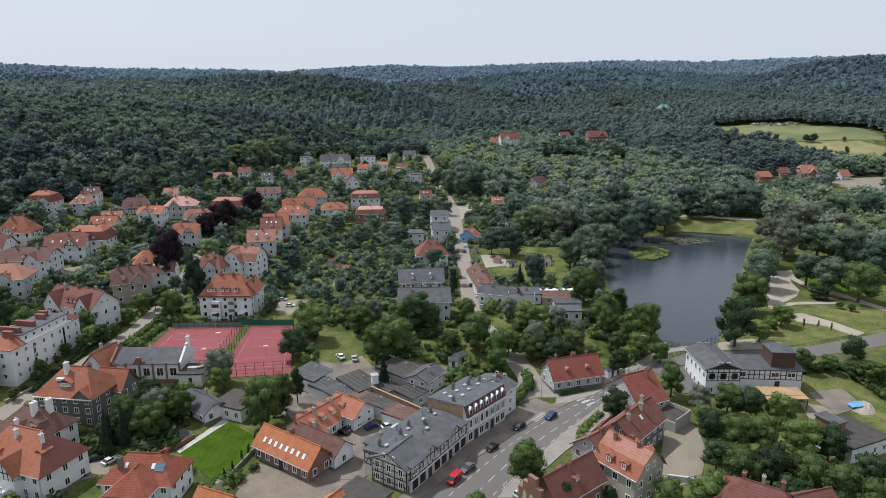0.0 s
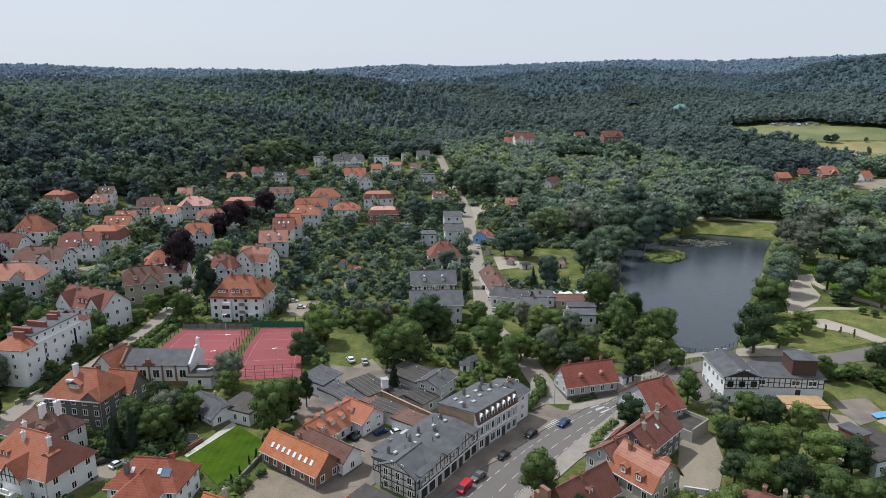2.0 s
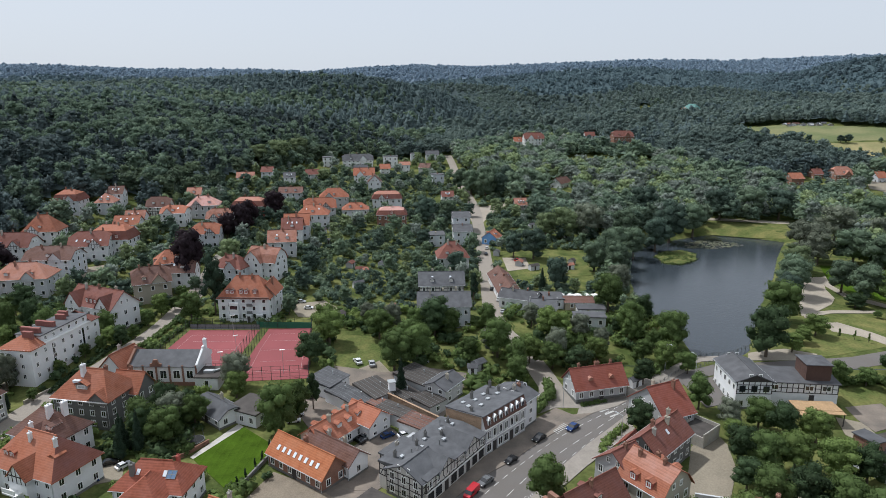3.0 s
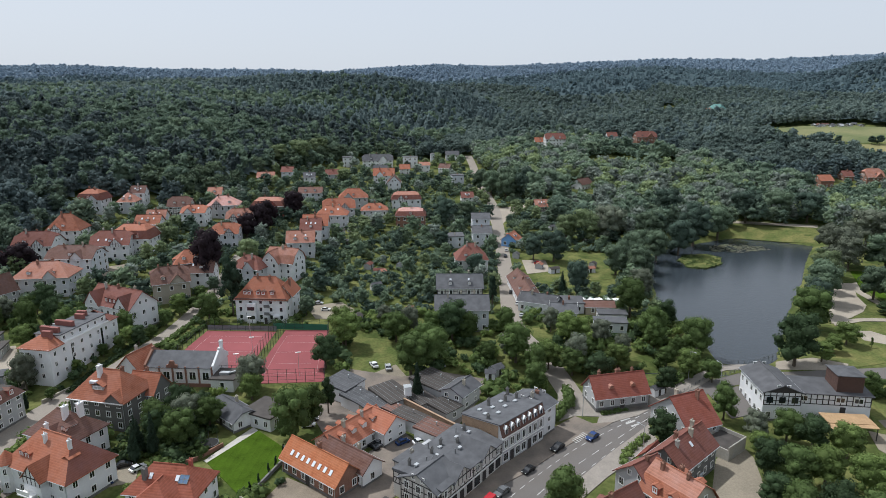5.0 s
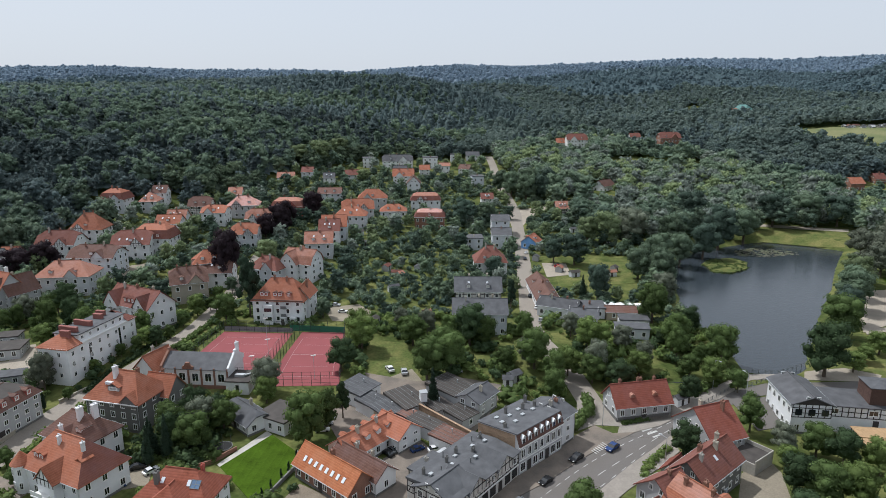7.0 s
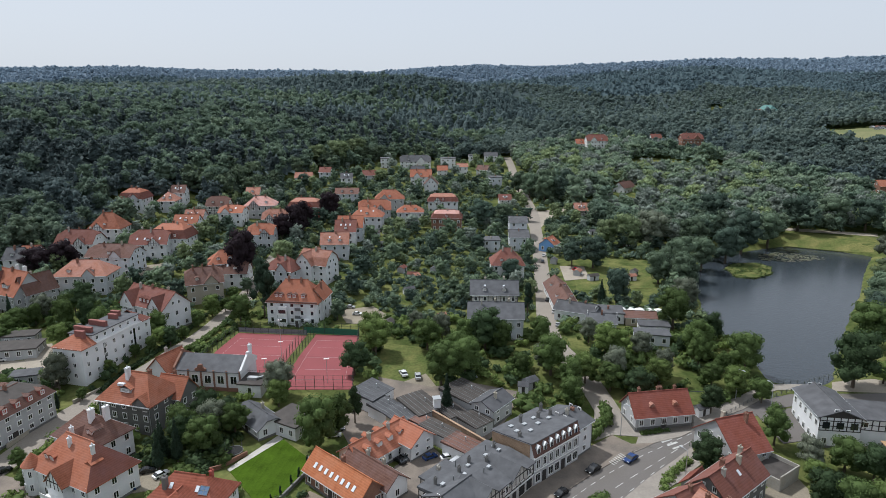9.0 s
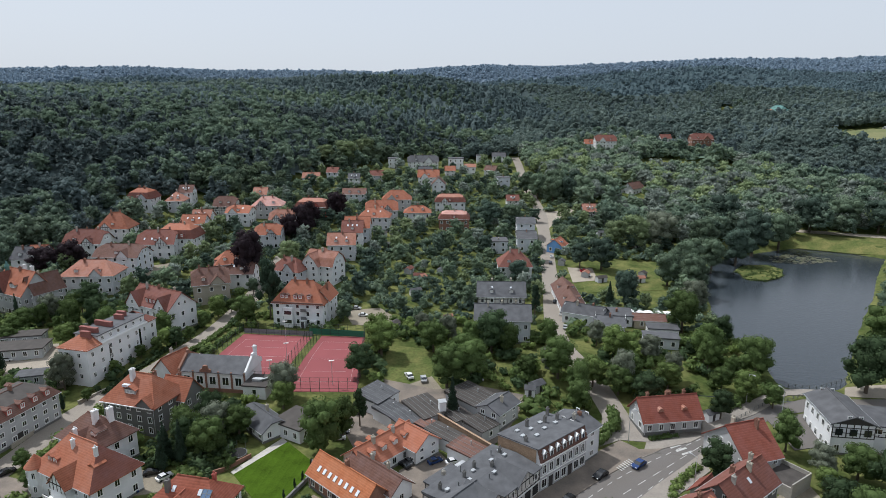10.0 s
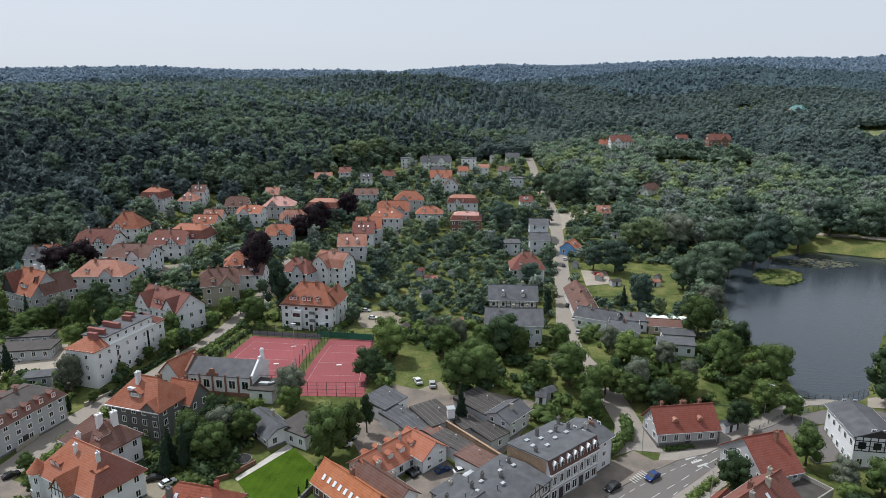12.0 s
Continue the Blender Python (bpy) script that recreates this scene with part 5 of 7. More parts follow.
part("duct", Geo().box(-1.5, -1, 3.45, 1.0, 0.2, 4.1).tube((1, -.4, 3.8), (2.2, .8, 3.8), .3), ZINC, annex, "silver ventilation duct")

# ---- apartment house on the avenue ----
ap = stand("apartment_house", -115.6, 162.7, 84, "three-storey white apartment house with red chimney stacks", "apartment house")
FOOT.append((-115.6, 162.7, 84, 27, 10))
CHIMNEY_RED = mat("red_chimney_brick", (0.24, 0.1, 0.085), 0.9, grain=0.3, scale=4, bump=0.3)
AL, AW = 26.0, 9.2
part("wall", Geo().box(-AL / 2, -AW / 2, -2.5, AL / 2, AW / 2, 9.1), WALL["white"], ap)
part("attic", Geo().box(-AL / 2 + 5, -AW / 2 + .9, 9.12, AL / 2 - 3.5, AW / 2 - .9, 11.2), WALL["white"], ap)
part("attic_roof", Geo().box(-AL / 2 + 4.7, -AW / 2 + .6, 11.2, AL / 2 - 3.2, AW / 2 - .6, 11.45), ROOF["grey"], ap)
for s, inner in ((-1, 5.0), (1, 3.5)):
    e, i = s * (AL / 2 + .4), s * (AL / 2 - inner)
    part("roof", Geo().shell([(e, -AW / 2 - .4, 9.15), (e, AW / 2 + .4, 9.15), (i, AW / 2 + .4, 9.15), (i, -AW / 2 - .4, 9.15), (i, 0, 12.3)], [(0, 1, 4), (1, 2, 4), (3, 0, 4)], 0.2), ROOF["orange" if s < 0 else "red"], ap, "hipped red tiled end roof")
part("cornice", Geo().box(-AL / 2 - .3, -AW / 2 - .3, 9.06, AL / 2 + .3, AW / 2 + .3, 9.22), TRIM, ap)
for cx, cy in ((-6.5, -1), (-6.2, 2), (-1.5, -1.2), (-1.2, 1.8), (4.2, 0.2), (6.8, 1.6), (-9.3, -1.2)):
    part("chimney", Geo().box(cx - .45, cy - 1.4, 10, cx + .45, cy + 1.4, 12.9).box(cx - .52, cy - 1.47, 12.7, cx + .52, cy + 1.47, 12.85), CHIMNEY_RED, ap, "broad red chimney stack")
for s in range(3):
    for i in range(8):
        window(ap, -AL / 2 + 1.7 + i * 3.23, -AW / 2, 1.0 + s * 2.9, 0, 0.9, 1.3)
    for i in range(2):
        window(ap, -AL / 2, (i - .5) * 3.8, 1.0 + s * 2.9, 270, 1.0, 1.3)
for i in range(6):
    window(ap, -6.5 + i * 2.9, -AW / 2 + .9, 9.6, 0, 0.9, 1.1)
for bx in (-5.2, 6.2):
    part("stair_glazing", Geo().box(bx - .35, -AW / 2 - .05, 3, bx + .35, -AW / 2 + .03, 8.2), GLASS, ap, "narrow stair window strip")
    part("door", Geo().box(bx - .8, -AW / 2 - .5, 0, bx + .8, -AW / 2 + .03, 2.4), BEAM, ap, "dark entrance porch")

# ---- sheds, workshops and yards behind the terrace ----
def shed(x, y, rot, L, W, h, roof, wall, rise=0.4, text="low flat-roofed shed"):
    ob = stand("shed", x, y, rot, text, "shed")
    FOOT.append((x, y, rot, L + .5, W + .5))
    part("wall", Geo().box(-L / 2, -W / 2, -1.5, L / 2, W / 2, h), WALL[wall], ob)
    part("roof", Geo().prism([(-W / 2 - .25, h), (-W / 2 - .25, h + .18), (W / 2 + .25, h + .18 + rise), (W / 2 + .25, h)], -L / 2 - .25, L / 2 + .25), ROOF[roof], ob)
    for i in range(max(1, int(L / 3))):
        window(ob, (i + .5) * L / max(1, int(L / 3)) - L / 2, -W / 2, 0.9, 0, 1.1, min(1.3, h - 1.3))
    if roof in ("felt", "slate", "brown"):
        for i in range(int(L / 1.3)):
            sx = -L / 2 + .6 + i * 1.3
            part("roof_batten", Geo().prism([(-W / 2 - .25, h + .17), (-W / 2 - .25, h + .22), (W / 2 + .25, h + .22 + rise), (W / 2 + .25, h + .17 + rise)], sx - .05, sx + .05), METAL, ob)
    part("roof_vent", Geo().tube((L * .2, 0, h), (L * .2, 0, h + rise / 2 + .9), .12).tube((L * .2, 0, h + rise / 2 + .85), (L * .2, 0, h + rise / 2 + 1.0), .2), ZINC, ob)
    return ob


shed(-34.6, 150.6, 63, 8.0, 7.0, 3.1, "slate", "white", 1.0, "white shed with a slate grey roof")
shed(-30.1, 145.1, 55, 5.4, 6.5, 2.8, "slate", "white", .5, "white lean-to with a grey roof")
shed(-25.8, 142.4, 46, 6.3, 6.8, 2.8, "slate", "buff", .4, "buff workshop with a grey roof")
shed(-21.8, 146.8, 43, 7.0, 9.7, 2.9, "felt", "grey", .5, "workshop with a patched black felt roof")
shed(-11.0, 153.1, 53, 8.0, 11.3, 2.9, "felt", "grey", .6, "long workshop with a black felt roof")
shed(-14.5, 146.0, 45, 5.0, 7.0, 2.4, "felt", "grey", .3, "low shed with a black felt roof")
house(-4.6, 147.8, 59, 8.0, 6.2, 4.6, 6.0, "gable", "slate", "grey", 2, 1, 0, near=True, label="small derelict grey house with a slate roof", doors=False)
shed(-8.0, 142.0, 50, 5.5, 6.0, 2.8, "felt", "grey", .5, "ruined shed with a sagging black roof")
shed(-19.6, 139.5, 58, 3.6, 5.4, 3.0, "brown", "white", .3, "white shed with a maroon roof")
shed(-15.6, 136.6, 56, 4.2, 8.6, 3.0, "felt", "white", .3, "white store with a black felt roof")
shed(-9.9, 131.4, 58, 5.2, 7.2, 3.0, "brown", "white", .3, "white workshop with a maroon roof")
shed(-5.6, 127.6, 58, 4.6, 4.4, 2.8, "felt", "grey", .3, "low store with a black felt roof")
shed(-10.3, 122.9, 55, 5.6, 4.4, 2.7, "pale", "white", .1, "pale flat-roofed store in the courtyard")
tagged(part("brick_wall", Geo().box(-11.0, -.2, -1, 11.0, .2, 3.6).box(-11.0, -.26, 3.6, 11.0, .26, 3.75), WALL["yellowbrick"], None, "", pose(-10.0, 136.4, 0.1, 0, 0, -41)), "long yellow brick boundary wall", "wall")
stack = stand("chimney_stack", -17.6, 145.6, 20, "white square chimney stack among sheds", "chimney")
part("shaft", Geo().box(-.8, -.8, -1, .8, .8, 5.4), WALL["white"], stack)
part("cap", Geo().box(-.95, -.95, 5.4, .95, .95, 5.6), ZINC, stack)
house(-146.0, 163.0, 20, 15.0, 7.5, 2.8, 3.0, "flat", "felt", "grey", 1, 0, 0, near=True, label="long low garage block with a dark felt roof", doors=False)
house(-151.0, 170.0, 20, 12.0, 5.0, 2.8, 3.0, "flat", "felt", "grey", 1, 0, 0, near=True, label="low garage block with a dark felt roof", doors=False)
house(-130.0, 149.5, 25, 6.5, 4.5, 2.6, 2.8, "flat", "grey", "grey", 1, 0, 0, near=True, label="small grey garage with a flat roof", doors=False)
garage = house(88.6, 121.4, 23, 12.0, 9.8, 3.6, 3.9, "flat", "felt", "greyblue", 1, 0, 0, near=True, label="pale flat-roofed garage with a black roof", doors=False)
part("roof_cabin", Geo().box(-4.5, 0.2, 3.9, -1.2, 4.8, 6.2), WALL["brick"], garage, "brown roof cabin")
part("cabin_roof", Geo().box(-4.8, -.1, 6.2, -.9, 5.1, 6.45), ROOF["slate"], garage)
house(20.0, 213.0, -20, 13.0, 8.0, 4.0, 6.0, "gable", "slate", "white", 1, 2, 0, label="white workshop with a grey gabled roof", doors=False)
house(27.0, 203.0, -8, 9.0, 9.0, 4.6, 6.0, "gable", "grey", "greyblue", 2, 1, 0, label="pale plastered workshop with a grey roof", doors=False)
house(30.0, 214.0, 0, 10.0, 8.0, 3.4, 3.6, "flat", "slate", "white", 1, 1, 0, doors=False, label="flat-roofed white workshop with dark felt")
house(40.2, 212.0, 0, 9.6, 6.0, 3.0, 4.2, "gable", "brown", "buff", 1, 0, 0, doors=False, label="long low buff hall with a brown roof")
house(43.0, 203.5, 0, 9.0, 5.0, 3.0, 3.2, "flat", "slate", "white", 1, 0, 0, doors=False, label="white flat-roofed garage row")
house(41.0, 195.5, -3, 10.0, 5.0, 3.2, 3.4, "flat", "grey", "greyblue", 1, 0, 0, doors=False, label="pale grey flat-roofed workshop by the gardens")
CANVAS = mat("white_canvas", (0.8, 0.8, 0.78), 0.8, grain=0.05, blotch=0.05)
for i in range(5):
    um = stand("umbrella", 35.5 + i * 3.0, 218.5, 0, "white open garden umbrella", "umbrella", "garden umbrellas")
    part("canopy", Geo().shell([(-1.5, -1.5, 2.3), (1.5, -1.5, 2.3), (1.5, 1.5, 2.3), (-1.5, 1.5, 2.3), (0, 0, 3.1)], [(0, 1, 4), (1, 2, 4), (2, 3, 4), (3, 0, 4)], 0.05), CANVAS, um)
    part("pole", Geo().tube((0, 0, -.3), (0, 0, 3.0), 0.05), METAL, um)

# ---- court fences and lights ----
def fence(line, height, gap, material, name="fence", text="tall wire fence on steel posts", wires=4):
    """Posts along a line with rails and wires between."""
    (ax, ay), (bx, by) = line
    length = math.hypot(bx - ax, by - ay)
    ob = stand(name, ax, ay, math.degrees(math.atan2(by - ay, bx - ax)), text, "fence")
    za, zb = ground_z(ax, ay), ground_z(bx, by)
    n = max(1, round(length / gap))
    slope = (zb - za) / length
    post = Geo().box(-.05, -.05, -.6, .05, .05, height).mesh("post", material)
    for i in range(n + 1):
        s = i * length / n
        part("post", post, None, ob, m=pose(s, 0, slope * s))
    rail = Geo().box(0, -.02, -.025, length, .02, .025).mesh("rail", material)
    for k in range(wires):
        part("rail", rail, None, ob, m=pose(0, 0, height * (1 - k / wires) - .05) @ Matrix.Rotation(-math.atan(slope), 4, "Y"))
    return ob


DARK = mat("dark_green_steel", (0.035, 0.05, 0.04), 0.6, 0.3, grain=0.1, bump=0.02)
for a, b in zip(COURT_R, COURT_R[1:] + COURT_R[:1]):
    fence((a, b), 4.0, 2.6, DARK)
ring = COURT_L
for a, b in zip(ring, ring[1:] + ring[:1]):
    fence((a, b), 4.0, 2.6, DARK)
NET = mat("green_netting", (0.03, 0.14, 0.085), 0.8, grain=0.15, blotch=0.2)
n0, n1 = COURT_R[3], COURT_R[2]
tagged(part("windscreen", Geo().box(-9, -.02, 0.2, 9, .02, 2.2), NET, None, "", pose((n0[0] + n1[0]) / 2 - 2, n0[1] + 0.4, ground_z(*n0), 0, 0, 0)), "green windscreen netting behind the court", "netting")
m0, m1 = Vector(COURT_L[0]), Vector(COURT_L[1])
tagged(part("windscreen", Geo().box(0, -.02, 0.2, (m1 - m0).length, .02, 1.8), mat("grey_netting", (0.17, 0.19, 0.2), 0.9, grain=0.15, blotch=0.25), None, "", pose(m0.x, m0.y + .4, ground_z(*m0), 0, 0, math.degrees(math.atan2(m1.y - m0.y, m1.x - m0.x)))), "grey windscreen netting behind the ball court", "netting")
for lx, ly in [(-48.9, 158.3), (-64.7, 166.3), (-65.3, 156.5), (-71.2, 181.3)]:
    lamp = stand("court_lamp", lx, ly, 20, "tall grey court floodlight", "lamp", "court floodlights")
    part("mast", Geo().tube((0, 0, -.5), (0, 0, 7), .06, .05), ZINC, lamp)
    part("head", Geo().box(-.7, -.15, 6.9, .7, .2, 7.05), TRIM, lamp)


FADED = mat("worn_white_line", (0.42, 0.3, 0.3), 0.9, grain=0.3, scale=4, bump=0.0, blotch=0.3, blotch_scale=0.7)


def court_lines(poly):
    """White lines set in from the court's edge."""
    c = [Vector(p) for p in poly]
    a, b, d, e = c[0], c[1], c[3] if len(c) == 4 else c[-1], c[2]
    def at(u, v):
        return (a * (1 - u) + b * u) * (1 - v) + (d * (1 - u) + e * u) * v
    for (u0, v0), (u1, v1) in (((.12, .14), (.88, .14)), ((.12, .86), (.88, .86)), ((.12, .14), (.12, .86)), ((.88, .14), (.88, .86)), ((.12, .5), (.88, .5)), ((.22, .3), (.78, .3)), ((.22, .7), (.78, .7))):
        p, q = at(u0, v0), at(u1, v1)
        draped("court_line", ribbon([tuple(p), tuple(q)], 0.07), FADED, 0.1, drop=0.01, label="thin white painted court line", category="marking")


court_lines(COURT_R)
court_lines([COURT_L[3], COURT_L[2], COURT_L[1], COURT_L[0]])

# ---- road paint ----
def dashes(line, n, length, width=0.14):
    pts = [Vector(p) for p in smooth_line(line, 12)]
    total = [0.0]
    for p, q in zip(pts, pts[1:]):
        total.append(total[-1] + (q - p).length)

    def at(s):
        i = max(k for k in range(len(total)) if total[k] <= s or k == 0)
        i = min(i, len(pts) - 2)
        return pts[i] + (pts[i + 1] - pts[i]) * ((s - total[i]) / (total[i + 1] - total[i]))
    for i in range(n):
        s = (i + .25) * total[-1] / n
        p, q = at(s), at(min(s + length, total[-1] - 0.01))
        ob = draped("road_marking", ribbon([tuple(p), tuple(q)], width), PAINT, 0.075, drop=0.01)
        ob.parent = road
        del ob["kind"]


dashes([(0.6, 103.6), (10, 116.3), (19.6, 127.8), (27.5, 135.6), (35, 141.9), (49.5, 152.8)], 22, 1.6)
dashes([(5.5, 103.6), (13.7, 115.3), (22.4, 125.3), (30.5, 133.7), (39.5, 142.9), (52.9, 153.9)], 14, 2.6)
dashes([(9, 103.5), (17.3, 115.3), (25.6, 125.3), (33.5, 134.8)], 10, 1.6)
for i in range(7):
    p = Vector([(21.2, 133.3)][0]) + Vector((0.62, 0.78)) * i * 0.75
    ob = draped("road_marking", ribbon([tuple(p), tuple(p + Vector((1.0, -1.3)))], 0.24), PAINT, 0.19 if i < 9 else 0.08, drop=0.01)
    ob.parent = road
    del ob["kind"]
for i in range(4):
    p = Vector([(32.8, 143.4)][0]) + Vector((0.85, -0.85)) * i * 1.2
    ob = draped("road_marking", ribbon([tuple(p), tuple(p + Vector((2.4, 1.5)))], 0.5), PAINT, 0.08, drop=0.01)
    ob.parent = road
    del ob["kind"]

for i in range(7):
    k = i / 6
    p, q = Vector((11.5, 106.6)).lerp(Vector((13.9, 109.9)), k), Vector((12.3, 104.0)).lerp(Vector((15.6, 104.4)), k)
    ob = draped("road_marking", ribbon([tuple(p), tuple(q)], 0.16), PAINT, 0.08, drop=0.01)
    ob.parent = road
    del ob["kind"]

# ---- cars ----
RUBBER = mat("rubber", (0.02, 0.02, 0.02), 0.9, grain=0.1)
CAR_PAINT = {k: mat("car_" + k, c, 0.25, 0.2, grain=0.02, blotch=0.03, bump=0.0, spec=0.6) for k, c in dict(
    black=(0.015, 0.016, 0.018), blue=(0.02, 0.05, 0.16), silver=(0.45, 0.46, 0.47), white=(0.72, 0.72, 0.72), red=(0.45, 0.02, 0.03), grey=(0.14, 0.145, 0.15)).items()}
CARS = {}


def car(x, y, rot, colour, van=False, z=None):
    key = (colour, van)
    m = pose(x, y, (ground_z(x, y) if z is None else z) + 0.1, 0, 0, rot) @ Matrix.Scale(0.82 if van else 0.88, 4)
    if key in CARS:
        return copy_thing(CARS[key], m)
    ob = new("van" if van else "car")
    tagged(ob, f"{colour} {'delivery van' if van else 'passenger car'} standing on its wheels", "van" if van else "car", "cars")
    if van:
        side = [(-2.4, .3), (2.3, .3), (2.4, .9), (1.7, 1.1), (1.2, 1.95), (-2.3, 2.0), (-2.4, .9)]
        glass = [(1.72, 1.12), (1.3, 1.85), (.2, 1.85), (.2, 1.12)]
    else:
        side = [(-2.1, .28), (2.05, .28), (2.12, .6), (1.95, .78), (1.0, .92), (-1.75, .95), (-2.12, .85)]
        glass = [(1.0, .92), (.35, 1.4), (-1.1, 1.42), (-1.75, .95)]
    w = 0.88
    part("body", Geo().prism(side, -w, w, axis=1), CAR_PAINT[colour], ob)
    if van:
        part("windscreen", Geo().prism(glass, -w - .01, w + .01, axis=1), GLASS, ob)
    else:
        part("cabin_glass", Geo().prism(glass, -w + .08, w - .08, axis=1), GLASS, ob)
        part("roof_panel", Geo().prism([(.3, 1.41), (.25, 1.46), (-1.0, 1.47), (-1.1, 1.42)], -w + .12, w - .12, axis=1), CAR_PAINT[colour], ob)
    for wx in (-1.3, 1.3):
        for wy in (-w + .08, w - .08):
            part("wheel", Geo().tube((wx, wy - .12, .32), (wx, wy + .12, .32), .32, n=10), RUBBER, ob)
    for wy in (-.6, .6):
        part("headlight", Geo().box(2.0, wy - .18, .6, 2.12, wy + .18, .74), TRIM, ob)
    CARS[key] = ob
    ob.matrix_basis = m
    return ob


ROAD_CARS = [(17.5, 129.4), (25.8, 134.4), (10.6, 120.5), (5, 112.7)]
for (cx, cy), c in zip(ROAD_CARS, ("black", "blue", "black", "grey")):
    car(cx, cy, 229, c)
vx, vy = [(2.2, 108.9)][0]
car(vx, vy, 238, "red", True)
for (cx, cy), r, c in zip([(-29.6, 164.7), (-25.4, 163.7), (-40, 140.8), (-39.8, 138), (-39.8, 135.2), (-38.1, 146.8), (-37.3, 147.9), (-22.9, 127.1), (-22.3, 128.6), (-16.7, 129.4)], (120, 105, 15, 15, 15, 60, 60, 140, 140, 40), ("white", "silver", "silver", "grey", "white", "black", "black", "black", "grey", "blue")):
    car(cx, cy, r, c)
for (cx, cy), r, c in zip([(-73.9, 109.9), (-73.7, 116.6), (-70.2, 115.6), (-129.5, 148.4), (-156.6, 237.3), (-155, 239.4), (-154.3, 231.9), (-146.6, 159.2), (-58.3, 213), (-54.1, 206.8), (-65.3, 207.5), (-103.3, 112.4)], (40, 30, 60, 0, 20, 20, 10, 10, 0, 5, 60, 60), ("blue", "black", "white", "black", "grey", "silver", "white", "white", "silver", "white", "black", "black")):
    car(cx, cy, r, c)
for (cx, cy), r, c in zip([(10.8, 292.3), (14.4, 235.8), (10.8, 230.6), (12.8, 218.2), (13.5, 205.9), (24.2, 271.3), (24.6, 265), (10.1, 282), (13.3, 222.9)], (85, 80, 85, 80, 85, 0, 5, 90, 80), ("white", "grey", "black", "white", "silver", "red", "white", "black", "white")):
    car(cx, cy, r, c)
for (cx, cy), r, c in zip([(-11.1, 165), (14.8, 104.4), (-12.9, 129.8)], (20, 45, 30), ("silver", "silver", "white")):
    car(cx, cy, r, c)

# ---- bridge rail, lamps ----
for line in ([(61.6, 162.5), (74.9, 170.3)], [(49.9, 153.9), (61.7, 164.2)], [(47.3, 158.8), (60.7, 168.6)], [(68.8, 172.6), (75.4, 172.2)], [(75.4, 172.2), (86.6, 179)]):
    fence(tuple(line[:2]), 1.1, 1.8, METAL, "railing", "grey steel bridge railing", 3)


def street_lamp(x, y, rot, h=8.0):
    ob = stand("street_lamp", x, y, rot, "slim grey steel street lamp", "street lamp", "street lamps")
    part("mast", Geo().tube((0, 0, -.5), (0, 0, h), .09, .05), ZINC, ob)
    part("arm", Geo().tube((0, 0, h), (1.3, 0, h + .25), .045), ZINC, ob)
    part("lantern", Geo().box(1.1, -.14, h + .18, 1.8, .14, h + .32), ZINC, ob)


for (lx, ly), r in zip([(35, 126.5), (25, 143.7), (61.4, 156.3), (55.5, 162.6)], (140, -40, 120, -60)):
    street_lamp(lx, ly, r)

# ---- more of the foreground ----
tw = stand("terrace_block", 53.6, 131.6, 42, "weathered pale walled roof terrace behind the houses", "building")
FOOT.append((52.8, 131.5, 30, 8, 7))
part("wall", Geo().box(-3.6, -3.0, -1, 3.6, 3.0, 2.6), WALL["weathered"], tw)
part("terrace_floor", Geo().box(-3.3, -2.7, 2.6, 3.3, 2.7, 2.65), ROOF["felt"], tw)
part("parapet", Geo().plate([-3.6, 3.6], [2.6, 3.4], lambda i, k: False, -3.0, -2.8), WALL["weathered"], tw)
part("parapet", Geo().plate([-3.6, 3.6], [2.6, 3.4], lambda i, k: False, 2.8, 3.0), WALL["weathered"], tw)
part("parapet", Geo().plate([-2.8, 2.8], [2.6, 3.4], lambda i, k: False, -.1, .1), WALL["weathered"], tw, "", pose(3.5, 0, 0, 0, 0, 90))
house(-14.8, 100.0, -34, 8.3, 6.2, 3.5, 3.7, "flat", "felt", "brick", 1, 0, 0, near=True, label="low brick outbuilding with a black flat roof", doors=False)
house(-20.8, 97.0, 56, 6.0, 4.6, 3.0, 4.8, "gable", "newred", "white", 1, 0, 0, near=True, doors=False)
sg = stand("stepped_gable", 15.9, 96.2, 38, "brick stepped gable with blind arches", "gable")
part("gable", Geo().prism([(-3.2, 0), (-3.2, 6.4), (-2.2, 6.4), (-2.2, 8.0), (-1.0, 8.0), (-1.0, 9.6), (1.0, 9.6), (1.0, 8.0), (2.2, 8.0), (2.2, 6.4), (3.2, 6.4), (3.2, 0)], -.4, .4), WALL["brick"], sg)
for ay in (-1.6, 0, 1.6):
    part("blind_arch", Geo().prism([(ay - .45, 3.2), (ay - .45, 5.6), (ay, 6.3), (ay + .45, 5.6), (ay + .45, 3.2)], -.46, -.38), WALL["buff"], sg, "pale recessed blind arch")


def low_wall(line, h, material, text, w=0.3):
    for (ax, ay), (bx, by) in zip(line, line[1:]):
        n = math.hypot(bx - ax, by - ay)
        ob = tagged(part("garden_wall", Geo().box(0, -w / 2, -1, n, w / 2, h).box(0, -w / 2 - .05, h, n, w / 2 + .05, h + .1), material, None, "", pose(ax, ay, ground_z(ax, ay), 0, 0, math.degrees(math.atan2(by - ay, bx - ax)))), text, "wall")


low_wall([(-42.5, 125.5), (-41, 120.3), (-43.4, 109.4), (-44.1, 106.8)], 0.8, WALL["dark"], "low grey garden wall beside the lawn")
low_wall([(-56.2, 125.5), (-59.5, 119.7), (-63.5, 116.5)], 0.9, WALL["brick"], "low brick garden wall between the gardens", 0.2)
low_wall([(44.9, 109.3), (51.1, 107.8)], 1.2, WALL["cream"], "pale yard wall")
